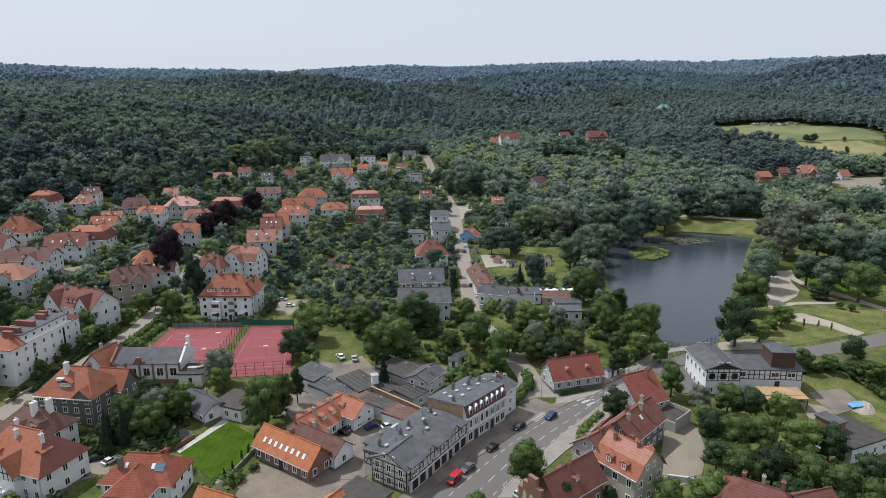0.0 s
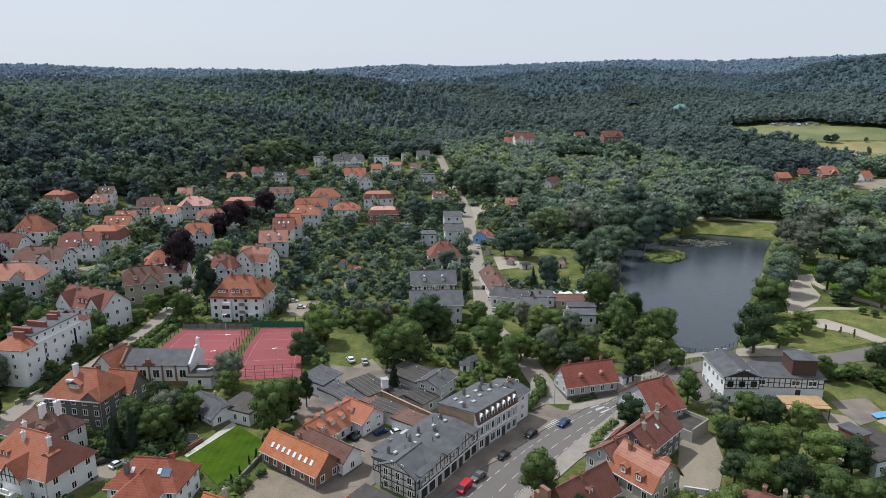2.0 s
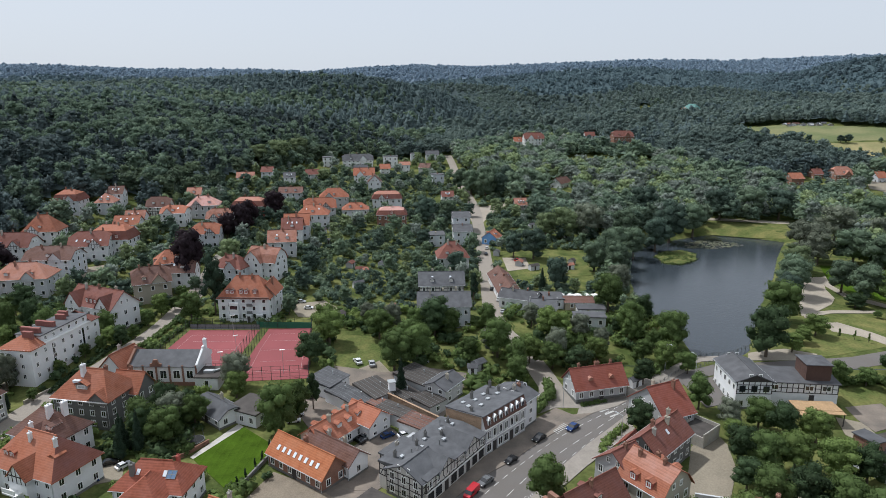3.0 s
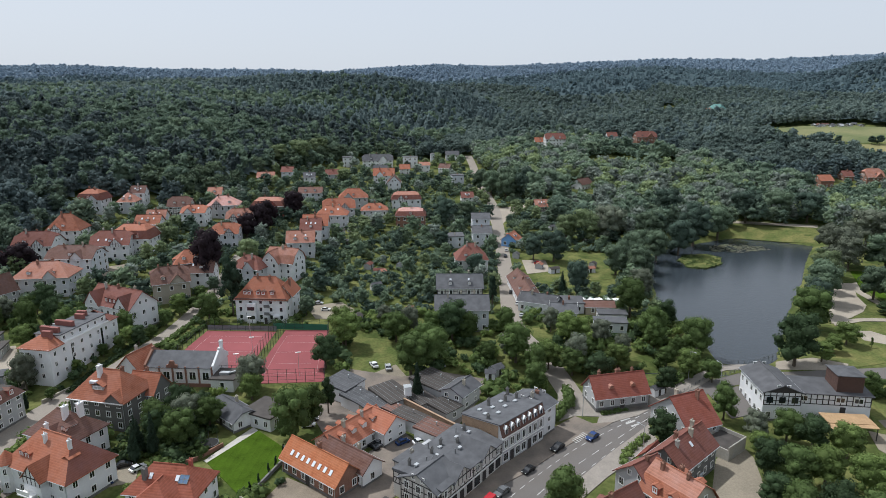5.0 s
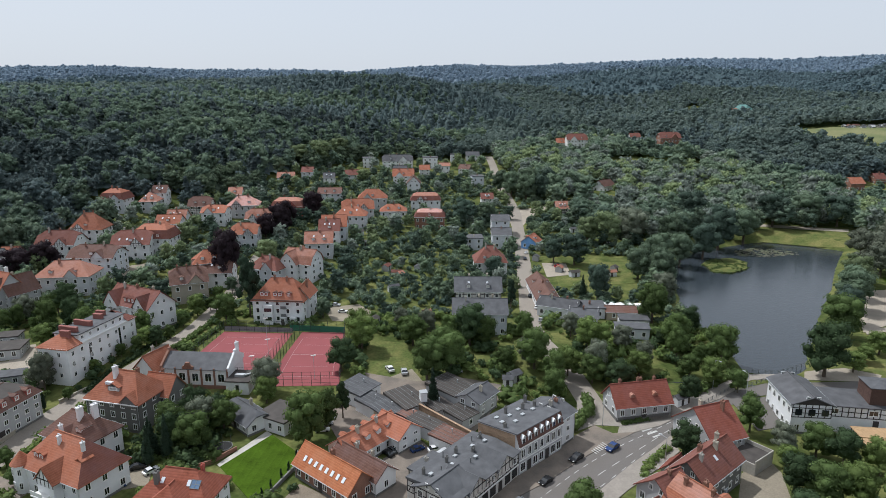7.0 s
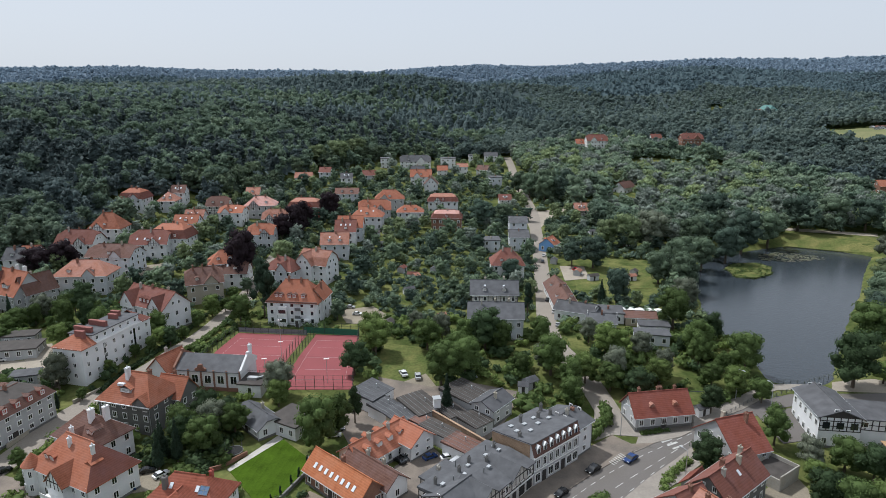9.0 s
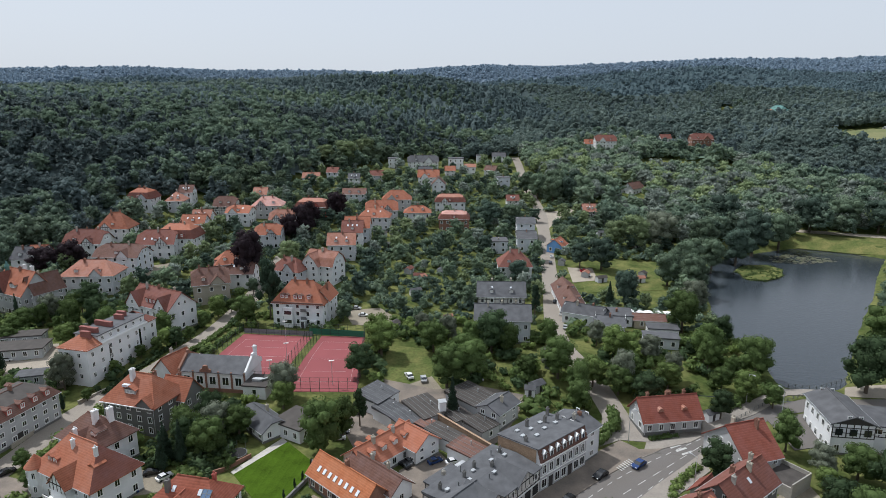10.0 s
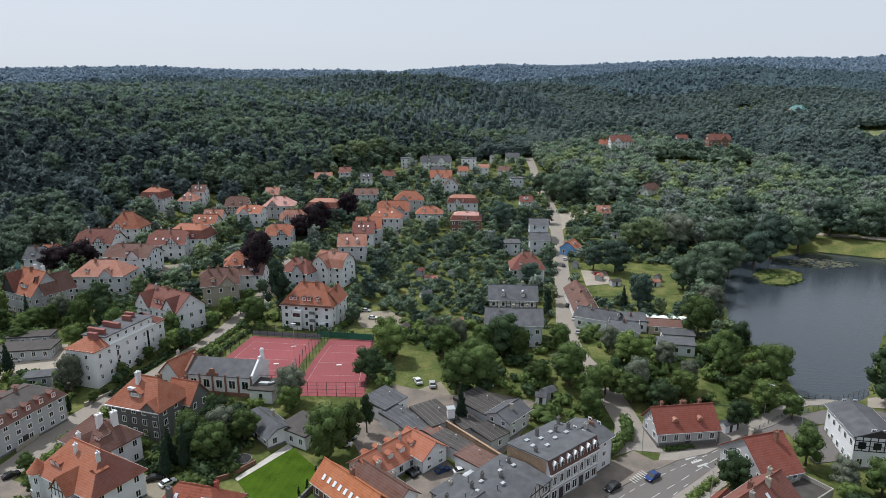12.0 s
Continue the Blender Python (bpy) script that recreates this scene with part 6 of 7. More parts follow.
low_wall([(49.7, 128.5), (44.8, 119.5)], 1.5, WALL["cream"], "pale yard wall")
low_wall([(-146.4, 181), (-135.4, 187.9)], 1.2, WALL["grey"], "low grey garden wall")


def garden_shed(x, y, rot, L=3.0, W=2.4, roof="slate", wall="white"):
    ob = stand("garden_shed", x, y, rot, f"small {NICE_WALL[wall]} garden shed with a {NICE_ROOF[roof]} roof", "shed", "garden sheds")
    FOOT.append((x, y, rot, L, W))
    part("wall", Geo().prism([(-W / 2, -.6), (-W / 2, 2.0), (0, 2.7), (W / 2, 2.0), (W / 2, -.6)], -L / 2, L / 2), WALL[wall], ob)
    part("roof", Geo().shell([(-L / 2 - .2, -W / 2 - .2, 1.95), (L / 2 + .2, -W / 2 - .2, 1.95), (L / 2 + .2, 0, 2.85), (-L / 2 - .2, 0, 2.85), (-L / 2 - .2, W / 2 + .2, 1.95), (L / 2 + .2, W / 2 + .2, 1.95)], [(0, 1, 2, 3), (3, 2, 5, 4)], .08), ROOF[roof], ob)
    part("door", Geo().box(-.4, -W / 2 - .03, 0, .4, -W / 2 + .02, 1.8), BEAM, ob)


for i, (gx0, gy0) in enumerate([(2.8, 160.1), (4.5, 162.7), (-42.9, 249.9), (-41.2, 248.5), (-71.9, 307.8), (-67.9, 313.5), (-65.4, 290.4), (41.4, 254.3), (44.8, 260.5), (47.2, 267.6), (36.6, 337.4), (52, 323.9), (51.3, 313.8), (24.1, 265), (29.8, 258.8), (14.9, 281), (45.2, 154.8), (-48.7, 257.5), (-24.7, 205.9), (-41, 197.5), (-40.8, 231.3), (-35.5, 259)]):
    garden_shed(gx0, gy0, (i * 47) % 90, 2.6 + (i % 3) * .8, 2.2 + (i % 2) * .6, ("slate", "grey", "red", "pink", "felt")[i % 5], ("white", "grey", "cream", "timber")[i % 4] if i % 4 < 3 else "grey")
TARP = mat("blue_tarpaulin", (0.12, 0.3, 0.5), 0.5, grain=0.1, blotch=0.2, bump=0.4)
RUBBLE = mat("rubble", (0.34, 0.3, 0.24), 0.95, grain=0.4, scale=3, bump=0.6, blotch=0.3, blotch_scale=0.6)
hx0, hy0 = [(103.4, 138.2)][0]
heap = stand("rubble_heap", hx0, hy0, 10, "heap of rubble under a blue tarpaulin", "heap")
rr = np.random.default_rng(3)
g = Geo().tube((0, 0, -.4), (.3, .2, 1.5), 1.0, .35, 16)
g.v = [(v[0] * 3.6 + rr.normal(0, .15), v[1] * 3.0 + rr.normal(0, .12), v[2] + rr.normal(0, .12)) for v in g.v]
part("rubble", g, RUBBLE, heap)
part("tarpaulin", Geo().shell([(-2.9, .2, .75), (-.8, -.5, 1.25), (1.6, -.3, 1.1), (3.1, .4, .7), (2.8, 2.6, .5), (.6, 2.9, .8), (-2.4, 2.5, .6), (.1, 1.2, 1.62)], [(0, 1, 7), (1, 2, 7), (2, 3, 7), (3, 4, 7), (4, 5, 7), (5, 6, 7), (6, 0, 7)], .05), TARP, heap, "crumpled blue tarpaulin")
tx, ty = [(-59.3, 125.6)][0]
tramp = stand("trampoline", tx, ty, 0, "round black garden trampoline with netting posts", "trampoline")
part("mat", Geo().tube((0, 0, .8), (0, 0, .86), 1.8, n=20), RUBBER, tramp)
part("frame", Geo().tube((0, 0, .72), (0, 0, .8), 2.0, n=20), METAL, tramp)
for k in range(6):
    a = k * math.tau / 6
    part("post", Geo().tube((2 * math.cos(a), 2 * math.sin(a), -.2), (2 * math.cos(a), 2 * math.sin(a), 2.6), .04), METAL, tramp)
for line in ([(-103.7, 144.3), (-101.6, 154.5)], [(-93.3, 163.7), (-92.1, 180.4)], [(-110.1, 141.3), (-107.6, 149.7)], [(-110, 120.7), (-110.5, 134.3)]):
    low_wall(line, 0.9, WALL["stone"], "low stone garden wall along the avenue", 0.35)

# ---- front of the villa by the courts: balconies and entrance ----
vb = stand("balcony_tower", -71.8, 194.5, 0, "white balcony bay on the villa by the courts", "balcony")
part("bay", Geo().box(-5.2, -.9, -1.5, -2.2, .52, 6.6), WALL["white"], vb)
for z in (0.9, 3.9):
    part("balcony_opening", Geo().box(-4.9, -.95, z, -2.5, -.85, z + 1.7), GLASS, vb, "dark glazed balcony opening")
    part("rail", Geo().box(-5.25, -1.0, z - .1, -2.15, -.88, z + .5), TRIM, vb)
for x in (1.2, 4.6):
    part("porch", Geo().box(x - .8, -1.0, -1, x + .8, .52, 2.4).box(x - 1.0, -1.2, 2.4, x + 1.0, .5, 2.6), WALL["white"], vb, "white entrance porch")
    part("door", Geo().box(x - .5, -1.06, 0, x + .5, -.98, 2.1), BEAM, vb)

# ---- trees and woods ----
def ico(n):
    bm = bmesh.new()
    bmesh.ops.create_icosphere(bm, subdivisions=n, radius=1.0)
    v, f = np.array([p.co for p in bm.verts]), np.array([[q.index for q in t.verts] for t in bm.faces])
    bm.free()
    return v, f


ICO1 = ico(1)
OCTA = np.array([[1, 0, 0], [0, 1, 0], [-1, 0, 0], [0, -1, 0], [0, 0, 1], [0, 0, -1.]]), np.array([[0, 1, 4], [1, 2, 4], [2, 3, 4], [3, 0, 4], [1, 0, 5], [2, 1, 5], [3, 2, 5], [0, 3, 5]])
nrng = np.random.default_rng(11)


def lobes_of(kind, r):
    """Centres and radii of a crown's lobes, for a tree 1 high."""
    if kind == "round":
        n = 16
        a = np.arange(n) * 2.4 + r.uniform(-.5, .5, n)
        z = np.linspace(0.26, 0.82, n) + r.uniform(-.05, .05, n)
        w = 0.28 * np.sqrt(np.clip(1 - ((z - 0.5) / 0.44) ** 2, 0.05, 1)) * r.uniform(0.65, 1.08, n)
        c = np.stack([np.cos(a) * w, np.sin(a) * w, z], 1)
        q = r.permutation(n)
        return np.vstack([c[q], [[0, 0, 0.4], [0, 0, 0.58], [0, 0, 0.76]]]), np.append(r.uniform(0.1, 0.17, n), [0.26, 0.29, 0.2])
    if kind == "tall":
        n = 12
        a, z = r.uniform(0, math.tau, n), r.uniform(0.25, 0.88, n)
        w = 0.15 * (1.1 - z) * r.uniform(0.5, 1.2, n) * 1.6
        return np.vstack([np.stack([np.cos(a) * w, np.sin(a) * w, z], 1), [[0, 0, 0.5], [0, 0, 0.75]]]), np.append(r.uniform(0.08, 0.13, n), [0.16, 0.12])
    if kind == "pinetree":
        n = 13
        a, z = np.arange(n) * 2.4 + r.uniform(-.4, .4, n), np.linspace(0.34, 0.93, n)
        w = 0.34 * np.sqrt(np.clip(1 - ((z - 0.58) / 0.42) ** 2, 0.05, 1)) * r.uniform(0.5, 1.05, n)
        return np.vstack([np.stack([np.cos(a) * w, np.sin(a) * w, z], 1), [[0, 0, 0.55], [0, 0, 0.74]]]), np.append(r.uniform(0.1, 0.17, n), [0.2, 0.2])
    if kind == "cone":
        z = np.linspace(0.16, 0.95, 12)
        a = np.arange(12) * 2.4
        w = 0.07 * (1 - z)
        return np.stack([np.cos(a) * w, np.sin(a) * w, z], 1), 0.21 * (1.02 - z) + 0.02
    n = 7  # bush
    a = r.uniform(0, math.tau, n)
    w = r.uniform(0.1, 0.45, n)
    return np.stack([np.cos(a) * w, np.sin(a) * w, r.uniform(0.25, 0.65, n)], 1), r.uniform(0.28, 0.42, n)


def crown_arrays(kind, seed, leaves, size, core=ICO1, core_k=0.88, most=99, upper=False):
    """Vertices and quads (triangles doubled at the last corner) of one crown: lobes with leaf sprays all over them."""
    r = np.random.default_rng(seed)
    c, rad = lobes_of(kind, r)
    c, rad = c[-most:], rad[-most:]
    vs, fs, k = [], [], 0
    for p, q in zip(c, rad):
        v = core[0] * (1 + r.normal(0, 0.1, (len(core[0]), 1))) * q * core_k * [1, 1, 0.85] + p
        vs.append(v)
        fs.append(np.concatenate([core[1], core[1][:, 2:]], 1) + k)
        k += len(v)
    per = r.choice(len(c), leaves, p=rad ** 1.6 / (rad ** 1.6).sum())
    n = r.normal(size=(leaves, 3))
    n[:, 2] = np.where(r.random(leaves) < 0.7, np.abs(n[:, 2]), n[:, 2])
    if upper:
        n[:, 2] = np.abs(n[:, 2]) - 0.3
    n /= np.linalg.norm(n, axis=1, keepdims=True)
    p = c[per] + n * rad[per, None] * r.uniform(0.84, 1.08, (leaves, 1)) * [1, 1, 0.88]
    n = n + r.normal(0, 0.4, (leaves, 3))
    n /= np.linalg.norm(n, axis=1, keepdims=True)
    u = np.cross(n, r.normal(size=(leaves, 3)))
    u /= np.linalg.norm(u, axis=1, keepdims=True)
    w = np.cross(n, u)
    s = size * r.uniform(0.6, 1.4, (leaves, 1))
    q = np.stack([p - u * s, p - w * s * 0.7 + n * s * 0.25, p + u * s, p + w * s * 0.7 - n * s * 0.1], 1).reshape(-1, 3)
    vs.append(q)
    fs.append(np.arange(leaves * 4).reshape(-1, 4) + k)
    return np.vstack(vs), np.vstack(fs)


def array_mesh(name, v, f, material):
    """A mesh from arrays of vertices and quads, where a doubled last corner means a triangle."""
    tri = f[:, 2] == f[:, 3]
    counts = np.where(tri, 3, 4)
    keep = np.ones(f.shape, bool)
    keep[tri, 3] = False
    loops = f[keep]
    me = bpy.data.meshes.new(name)
    me.vertices.add(len(v))
    me.vertices.foreach_set("co", v.astype(np.float32).ravel())
    me.loops.add(len(loops))
    me.loops.foreach_set("vertex_index", loops.astype(np.int32))
    me.polygons.add(len(f))
    me.polygons.foreach_set("loop_start", np.concatenate([[0], np.cumsum(counts)[:-1]]).astype(np.int32))
    me.materials.append(material)
    me.update(calc_edges=True)
    return me


def stuff(name, protos, x, y, height, material, label, category, width=None, sink=0.0):
    """Many crowns in one mesh, each one of the prototypes, turned and scaled."""
    vs, fs, k = [], [], 0
    z = terrain(x, y)
    pick = nrng.integers(0, len(protos), len(x))
    ang = nrng.uniform(0, math.tau, len(x))
    wid = height * nrng.uniform(0.85, 1.2, len(x)) if width is None else width
    for j, (pv, pf) in enumerate(protos):
        i = np.nonzero(pick == j)[0]
        if not len(i):
            continue
        ca, sa = np.cos(ang[i])[:, None], np.sin(ang[i])[:, None]
        X = (pv[None, :, 0] * ca - pv[None, :, 1] * sa) * wid[i][:, None] + x[i][:, None]
        Y = (pv[None, :, 0] * sa + pv[None, :, 1] * ca) * wid[i][:, None] + y[i][:, None]
        Z = pv[None, :, 2] * height[i][:, None] + (z[i] - sink)[:, None]
        vs.append(np.stack([X, Y, Z], -1).reshape(-1, 3))
        fs.append((pf[None] + (np.arange(len(i)) * len(pv))[:, None, None]).reshape(-1, 4) + k)
        k += len(i) * len(pv)
    return tagged(new(name, array_mesh(name, np.vstack(vs), np.vstack(fs), material)), label, category, kind="stuff")


def trunk_geo(kind, r):
    g = Geo().tube((0, 0, -0.06), (0, 0, 0.3), 0.032, 0.022, 7).tube((0, 0, 0.3), (0.01, 0, 0.75 if kind != "cone" else 0.93), 0.022, 0.006, 6)
    if kind != "cone":
        for i in range(6):
            a, z = r.uniform(0, math.tau), r.uniform(0.22, 0.5)
            g.tube((0, 0, z), (math.cos(a) * 0.22, math.sin(a) * 0.22, z + r.uniform(0.14, 0.3)), 0.012, 0.004, 5)
    return g


TREE = {}
TREE_TEXT = dict(mid="leafy green broadleaf tree with an uneven crown", dark="dark green dense broadleaf tree", light="bright yellow-green broadleaf tree", silver="silvery grey-green willow with drooping foliage",
                 copper="dark purple copper beech tree", pine="dark green conifer with a pointed crown")


def tree(x, y, height, width, colour="mid", kind="round", variant=0, fine=True, group=""):
    """A tree of its own: trunk with limbs, and a crown of leaf sprays."""
    key = (colour, kind, variant % 4, fine)
    turn = (x * 37 + y * 91) % 360
    m = pose(x, y, ground_z(x, y), 0, 0, turn)
    if key not in TREE:
        ob = new("tree")
        tagged(ob, TREE_TEXT[colour], "tree", group)
        r = random.Random(variant)
        part("trunk", trunk_geo(kind, r), BARK, ob)
        arrays = crown_arrays(kind, 31 * (variant % 4) + len(colour), 2700 if fine else 1800, 0.018 if fine else 0.021, ICO1, 0.82, 99, True)
        # trees further off swap to leaf tones with haze mixed in
        leaf_key = dict(pine="yew") if fine else dict(pine="yew", mid="elm", dark="oak", light="birch")
        part("crown", array_mesh("crown", *arrays, LEAF[leaf_key.get(colour, colour)]), None, ob)
        TREE[key] = ob
        ob.matrix_basis = m
    else:
        ob = copy_thing(TREE[key], m)
    ob.scale = (width / 0.94, width / 0.94, height)
    return ob


AVOID = [POND, JUNCTION, COURT_R, COURT_L, LAWN_P, MAIN_ROAD, ribbon(STREET, 9), ribbon(AVENUE, 8), PAVE, COURT_AREA, [(-85, 123.3), (-72.7, 123.9), (-70, 143.6), (-51.7, 148.7), (-42.9, 126), (-54.4, 114), (-73.4, 107.6)], [(-53.6, 153.6), (-40.4, 159.6), (-35.6, 142.9), (-38.2, 126.8), (-45.3, 132)], [(-101.2, 115.8), (-80, 123.3), (-69.5, 108.3), (-93.9, 104)], [(18, 289.1), (63.9, 293.1), (55, 238.7), (14.9, 235.8)]] + [p for p, m, t in PATCHES]


def clear(x, y, gap=1.5, roads=True, front=0):
    """Which points are free of houses, roads, yards and water."""
    x, y = np.asarray(x, float), np.asarray(y, float)
    ok = np.ones(x.shape, bool)
    for hx, hy, rot, L, W in FOOT:
        c, s = math.cos(radians(rot)), math.sin(radians(rot))
        u, v = (x - hx) * c + (y - hy) * s, -(x - hx) * s + (y - hy) * c
        ok &= (np.abs(u) > L / 2 + gap) | (np.abs(v) > W / 2 + gap)
        if front:
            r = math.hypot(hx, hy)
            a, s2 = ((x - hx) * hx + (y - hy) * hy) / r, ((x - hx) * hy - (y - hy) * hx) / r
            ok &= ~((np.abs(s2) < L / 2) & (a < 0) & (a > -W / 2 - front * (1 + hy / 260)))
    if roads:
        for poly in AVOID:
            ok &= ~inside(poly, x, y)
    return ok


def scatter(x0, x1, y0, y1, step, seed):
    r = np.random.default_rng(seed)
    X, Y = np.meshgrid(np.arange(x0, x1, step), np.arange(y0, y1, step))
    return (X + r.uniform(-.5, .5, X.shape) * step).ravel(), (Y + r.uniform(-.5, .5, Y.shape) * step).ravel(), r


tree(-42.1, 130.4, 13.7, 11.0, "mid", "round", 0, True)
tree(-39.0, 135.9, 11.4, 8.1, "mid", "round", 1, True)
tree(-57.5, 146.1, 7.8, 7.8, "light", "round", 2, True)
tree(-72.9, 128.3, 10.2, 9.3, "mid", "round", 3, True)
tree(-65.7, 124.5, 10.0, 9.1, "mid", "round", 4, True)
tree(-66.9, 137.9, 7.2, 7.2, "dark", "round", 5, True)
tree(-107.5, 232.8, 23.1, 15.4, "copper", "round", 6, False)
tree(-108.2, 292.8, 18.3, 13.1, "copper", "round", 7, False)
tree(-143.0, 474.5, 20.8, 26.0, "light", "round", 8, False)
tree(-153.4, 458.9, 16.2, 20.2, "light", "round", 9, False)
tree(-136.3, 506.8, 17.7, 22.2, "light", "round", 10, False)
tree(-84.2, 199.8, 20.5, 10.0, "pine", "pinetree", 11, True)
tree(-8.7, 183.0, 14.0, 12.7, "dark", "round", 12, True)
tree(10.0, 169.1, 13.0, 11.9, "mid", "round", 13, True)
tree(-41.3, 178.2, 12.9, 11.7, "light", "round", 14, True)
tree(-12.7, 164.3, 13.4, 12.2, "mid", "round", 15, True)
tree(-18.8, 161.1, 13.2, 12.0, "mid", "round", 16, True)
tree(-25.6, 181.0, 10.5, 10.5, "mid", "round", 17, True)
tree(-15.5, 147.8, 10.9, 6.4, "pine", "cone", 18, True)
tree(14.4, 155.2, 8.3, 8.3, "mid", "round", 19, True)
tree(18.8, 165.9, 9.1, 9.1, "light", "round", 20, True)
tree(29.4, 182.8, 9.2, 9.2, "light", "round", 21, True)
tree(24.9, 162.9, 8.6, 9.6, "mid", "round", 22, True)
tree(31.4, 159.1, 9.0, 10.0, "dark", "round", 23, True)
tree(37.7, 166.8, 8.2, 9.1, "light", "round", 24, True)
tree(49.8, 207.6, 15.1, 13.1, "mid", "round", 25, True)
tree(51.2, 184.6, 13.0, 11.8, "mid", "round", 26, True)
tree(61.8, 176.6, 13.2, 11.0, "mid", "round", 27, True)
tree(55.6, 164.1, 9.0, 9.0, "light", "round", 28, True)
tree(51.1, 168.0, 7.2, 7.2, "mid", "round", 29, True)
tree(58.2, 144.4, 10.1, 7.7, "mid", "round", 30, True)
tree(61.2, 161.4, 7.0, 6.3, "mid", "round", 31, True)
tree(47.6, 155.3, 8.1, 7.4, "dark", "round", 32, True)
tree(15.9, 105.8, 11.5, 10.0, "mid", "round", 33, True)
tree(40.6, 132.3, 8.9, 8.5, "dark", "round", 34, True)
tree(86.6, 171.4, 16.5, 15.0, "dark", "round", 35, True)
tree(104.9, 200.4, 15.4, 15.4, "mid", "round", 36, True)
tree(121.8, 226.5, 16.4, 16.4, "mid", "round", 37, False)
tree(135.3, 252.0, 14.6, 16.2, "light", "round", 38, False)
tree(155.0, 276.3, 19.4, 17.6, "silver", "round", 39, False)
tree(160.7, 298.1, 15.3, 13.9, "silver", "round", 40, False)
tree(154.1, 270.1, 15.3, 15.3, "silver", "round", 41, False)
tree(95.6, 174.7, 6.5, 8.2, "light", "round", 42, True)
tree(109.3, 187.8, 7.6, 9.5, "light", "round", 43, True)
tree(116.2, 162.4, 8.3, 8.3, "dark", "round", 45, True)
tree(98.4, 156.9, 7.4, 7.4, "mid", "round", 46, True)
tree(105.6, 156.4, 5.6, 6.2, "mid", "round", 47, True)
tree(112.6, 150.3, 7.0, 7.7, "mid", "round", 48, True)
tree(110.3, 153.4, 5.5, 6.1, "mid", "round", 49, True)
tree(115.8, 149.5, 6.4, 7.1, "mid", "round", 50, True)
tree(149.7, 211.5, 16.4, 18.2, "mid", "round", 51, True)
tree(144.5, 221.1, 15.2, 16.9, "mid", "round", 52, False)
tree(142.0, 231.2, 14.1, 14.1, "mid", "round", 53, False)
tree(175.4, 238.8, 18.3, 20.3, "dark", "round", 54, False)
tree(172.1, 255.1, 19.5, 21.6, "mid", "round", 55, False)
tree(168.1, 268.4, 18.2, 20.2, "mid", "round", 56, False)
tree(193.6, 293.0, 17.3, 19.2, "silver", "round", 57, False)
tree(210.0, 292.9, 17.3, 19.2, "light", "round", 58, False)
tree(183.5, 309.6, 20.8, 23.1, "silver", "round", 59, False)
tree(212.2, 328.1, 21.9, 24.4, "mid", "round", 60, False)
tree(228.9, 328.1, 21.9, 24.4, "dark", "round", 61, False)
tree(105.8, 319.5, 22.5, 21.4, "dark", "round", 62, False)
tree(101.7, 353.2, 22.2, 22.2, "dark", "round", 63, False)
tree(123.2, 334.8, 19.9, 19.9, "mid", "round", 64, False)
tree(80.4, 312.4, 17.5, 17.5, "mid", "round", 65, False)
tree(65.2, 270.9, 17.3, 17.3, "mid", "round", 66, False)
tree(54.9, 257.2, 14.6, 14.6, "mid", "round", 67, False)
tree(62.4, 317.6, 19.2, 21.3, "silver", "round", 68, False)
tree(49.7, 311.7, 17.8, 19.8, "light", "round", 69, False)
tree(41.1, 312.0, 15.2, 15.2, "light", "round", 70, False)
tree(31.3, 275.3, 15.5, 15.5, "dark", "round", 71, False)
tree(22.4, 276.8, 12.6, 11.5, "dark", "round", 72, False)
tree(35.2, 230.1, 14.8, 11.4, "dark", "round", 73, False)
tree(29.6, 228.5, 9.8, 6.1, "pine", "cone", 74, False)
tree(146.6, 359.1, 20.3, 22.6, "dark", "round", 75, False)
tree(166.1, 365.5, 19.5, 21.6, "mid", "round", 76, False)
tree(181.5, 362.2, 19.3, 21.5, "dark", "round", 77, False)
tree(62.4, 250.0, 15.6, 14.2, "mid", "round", 78, False)
tree(58.3, 228.5, 12.4, 11.3, "silver", "round", 79, False)
tree(78.8, 285.9, 16.5, 15.0, "mid", "round", 80, False)
tree(92.9, 300.2, 18.5, 16.8, "dark", "round", 81, False)
tree(-3.6, 434.0, 17.0, 15.0, "mid", "round", 82, False)
tree(4.0, 424.0, 19.0, 17.0, "mid", "round", 83, False)
tree(13.5, 412.5, 20.0, 17.0, "mid", "round", 0, False)
tree(23.0, 414.0, 19.0, 17.0, "dark", "round", 1, False)
tree(33.0, 417.0, 18.0, 16.0, "mid", "round", 2, False)
tree(15.2, 433.0, 20.0, 17.0, "mid", "round", 3, False)
tree(28.4, 435.4, 19.0, 16.0, "dark", "round", 1, False)
tree(3.6, 211.4, 13.1, 7.3, "pine", "tall", 84, True)
tree(-3.3, 252.3, 10.5, 10.5, "dark", "round", 85, False)
tree(-23.0, 344.4, 16.6, 16.6, "dark", "round", 86, False)
tree(-9.5, 352.0, 14.4, 14.4, "mid", "round", 87, False)
tree(-19.9, 294.2, 9.9, 9.9, "dark", "round", 88, False)
tree(47.6, 96.9, 10.1, 10.1, "light", "round", 89, True)
tree(41.3, 98.9, 7.7, 7.0, "light", "round", 90, True)
tree(20.7, 98.9, 7.7, 7.0, "dark", "round", 91, True)
tree(6.2, 97.5, 5.8, 5.3, "mid", "round", 92, True)
tree(58.6, 121.5, 9.7, 8.9, "dark", "round", 93, True)
tree(62.5, 136.9, 7.8, 7.1, "silver", "round", 94, True)
tree(68.8, 135.9, 8.7, 8.7, "mid", "round", 95, True)
tree(61.0, 131.6, 5.2, 5.6, "light", "round", 96, True)
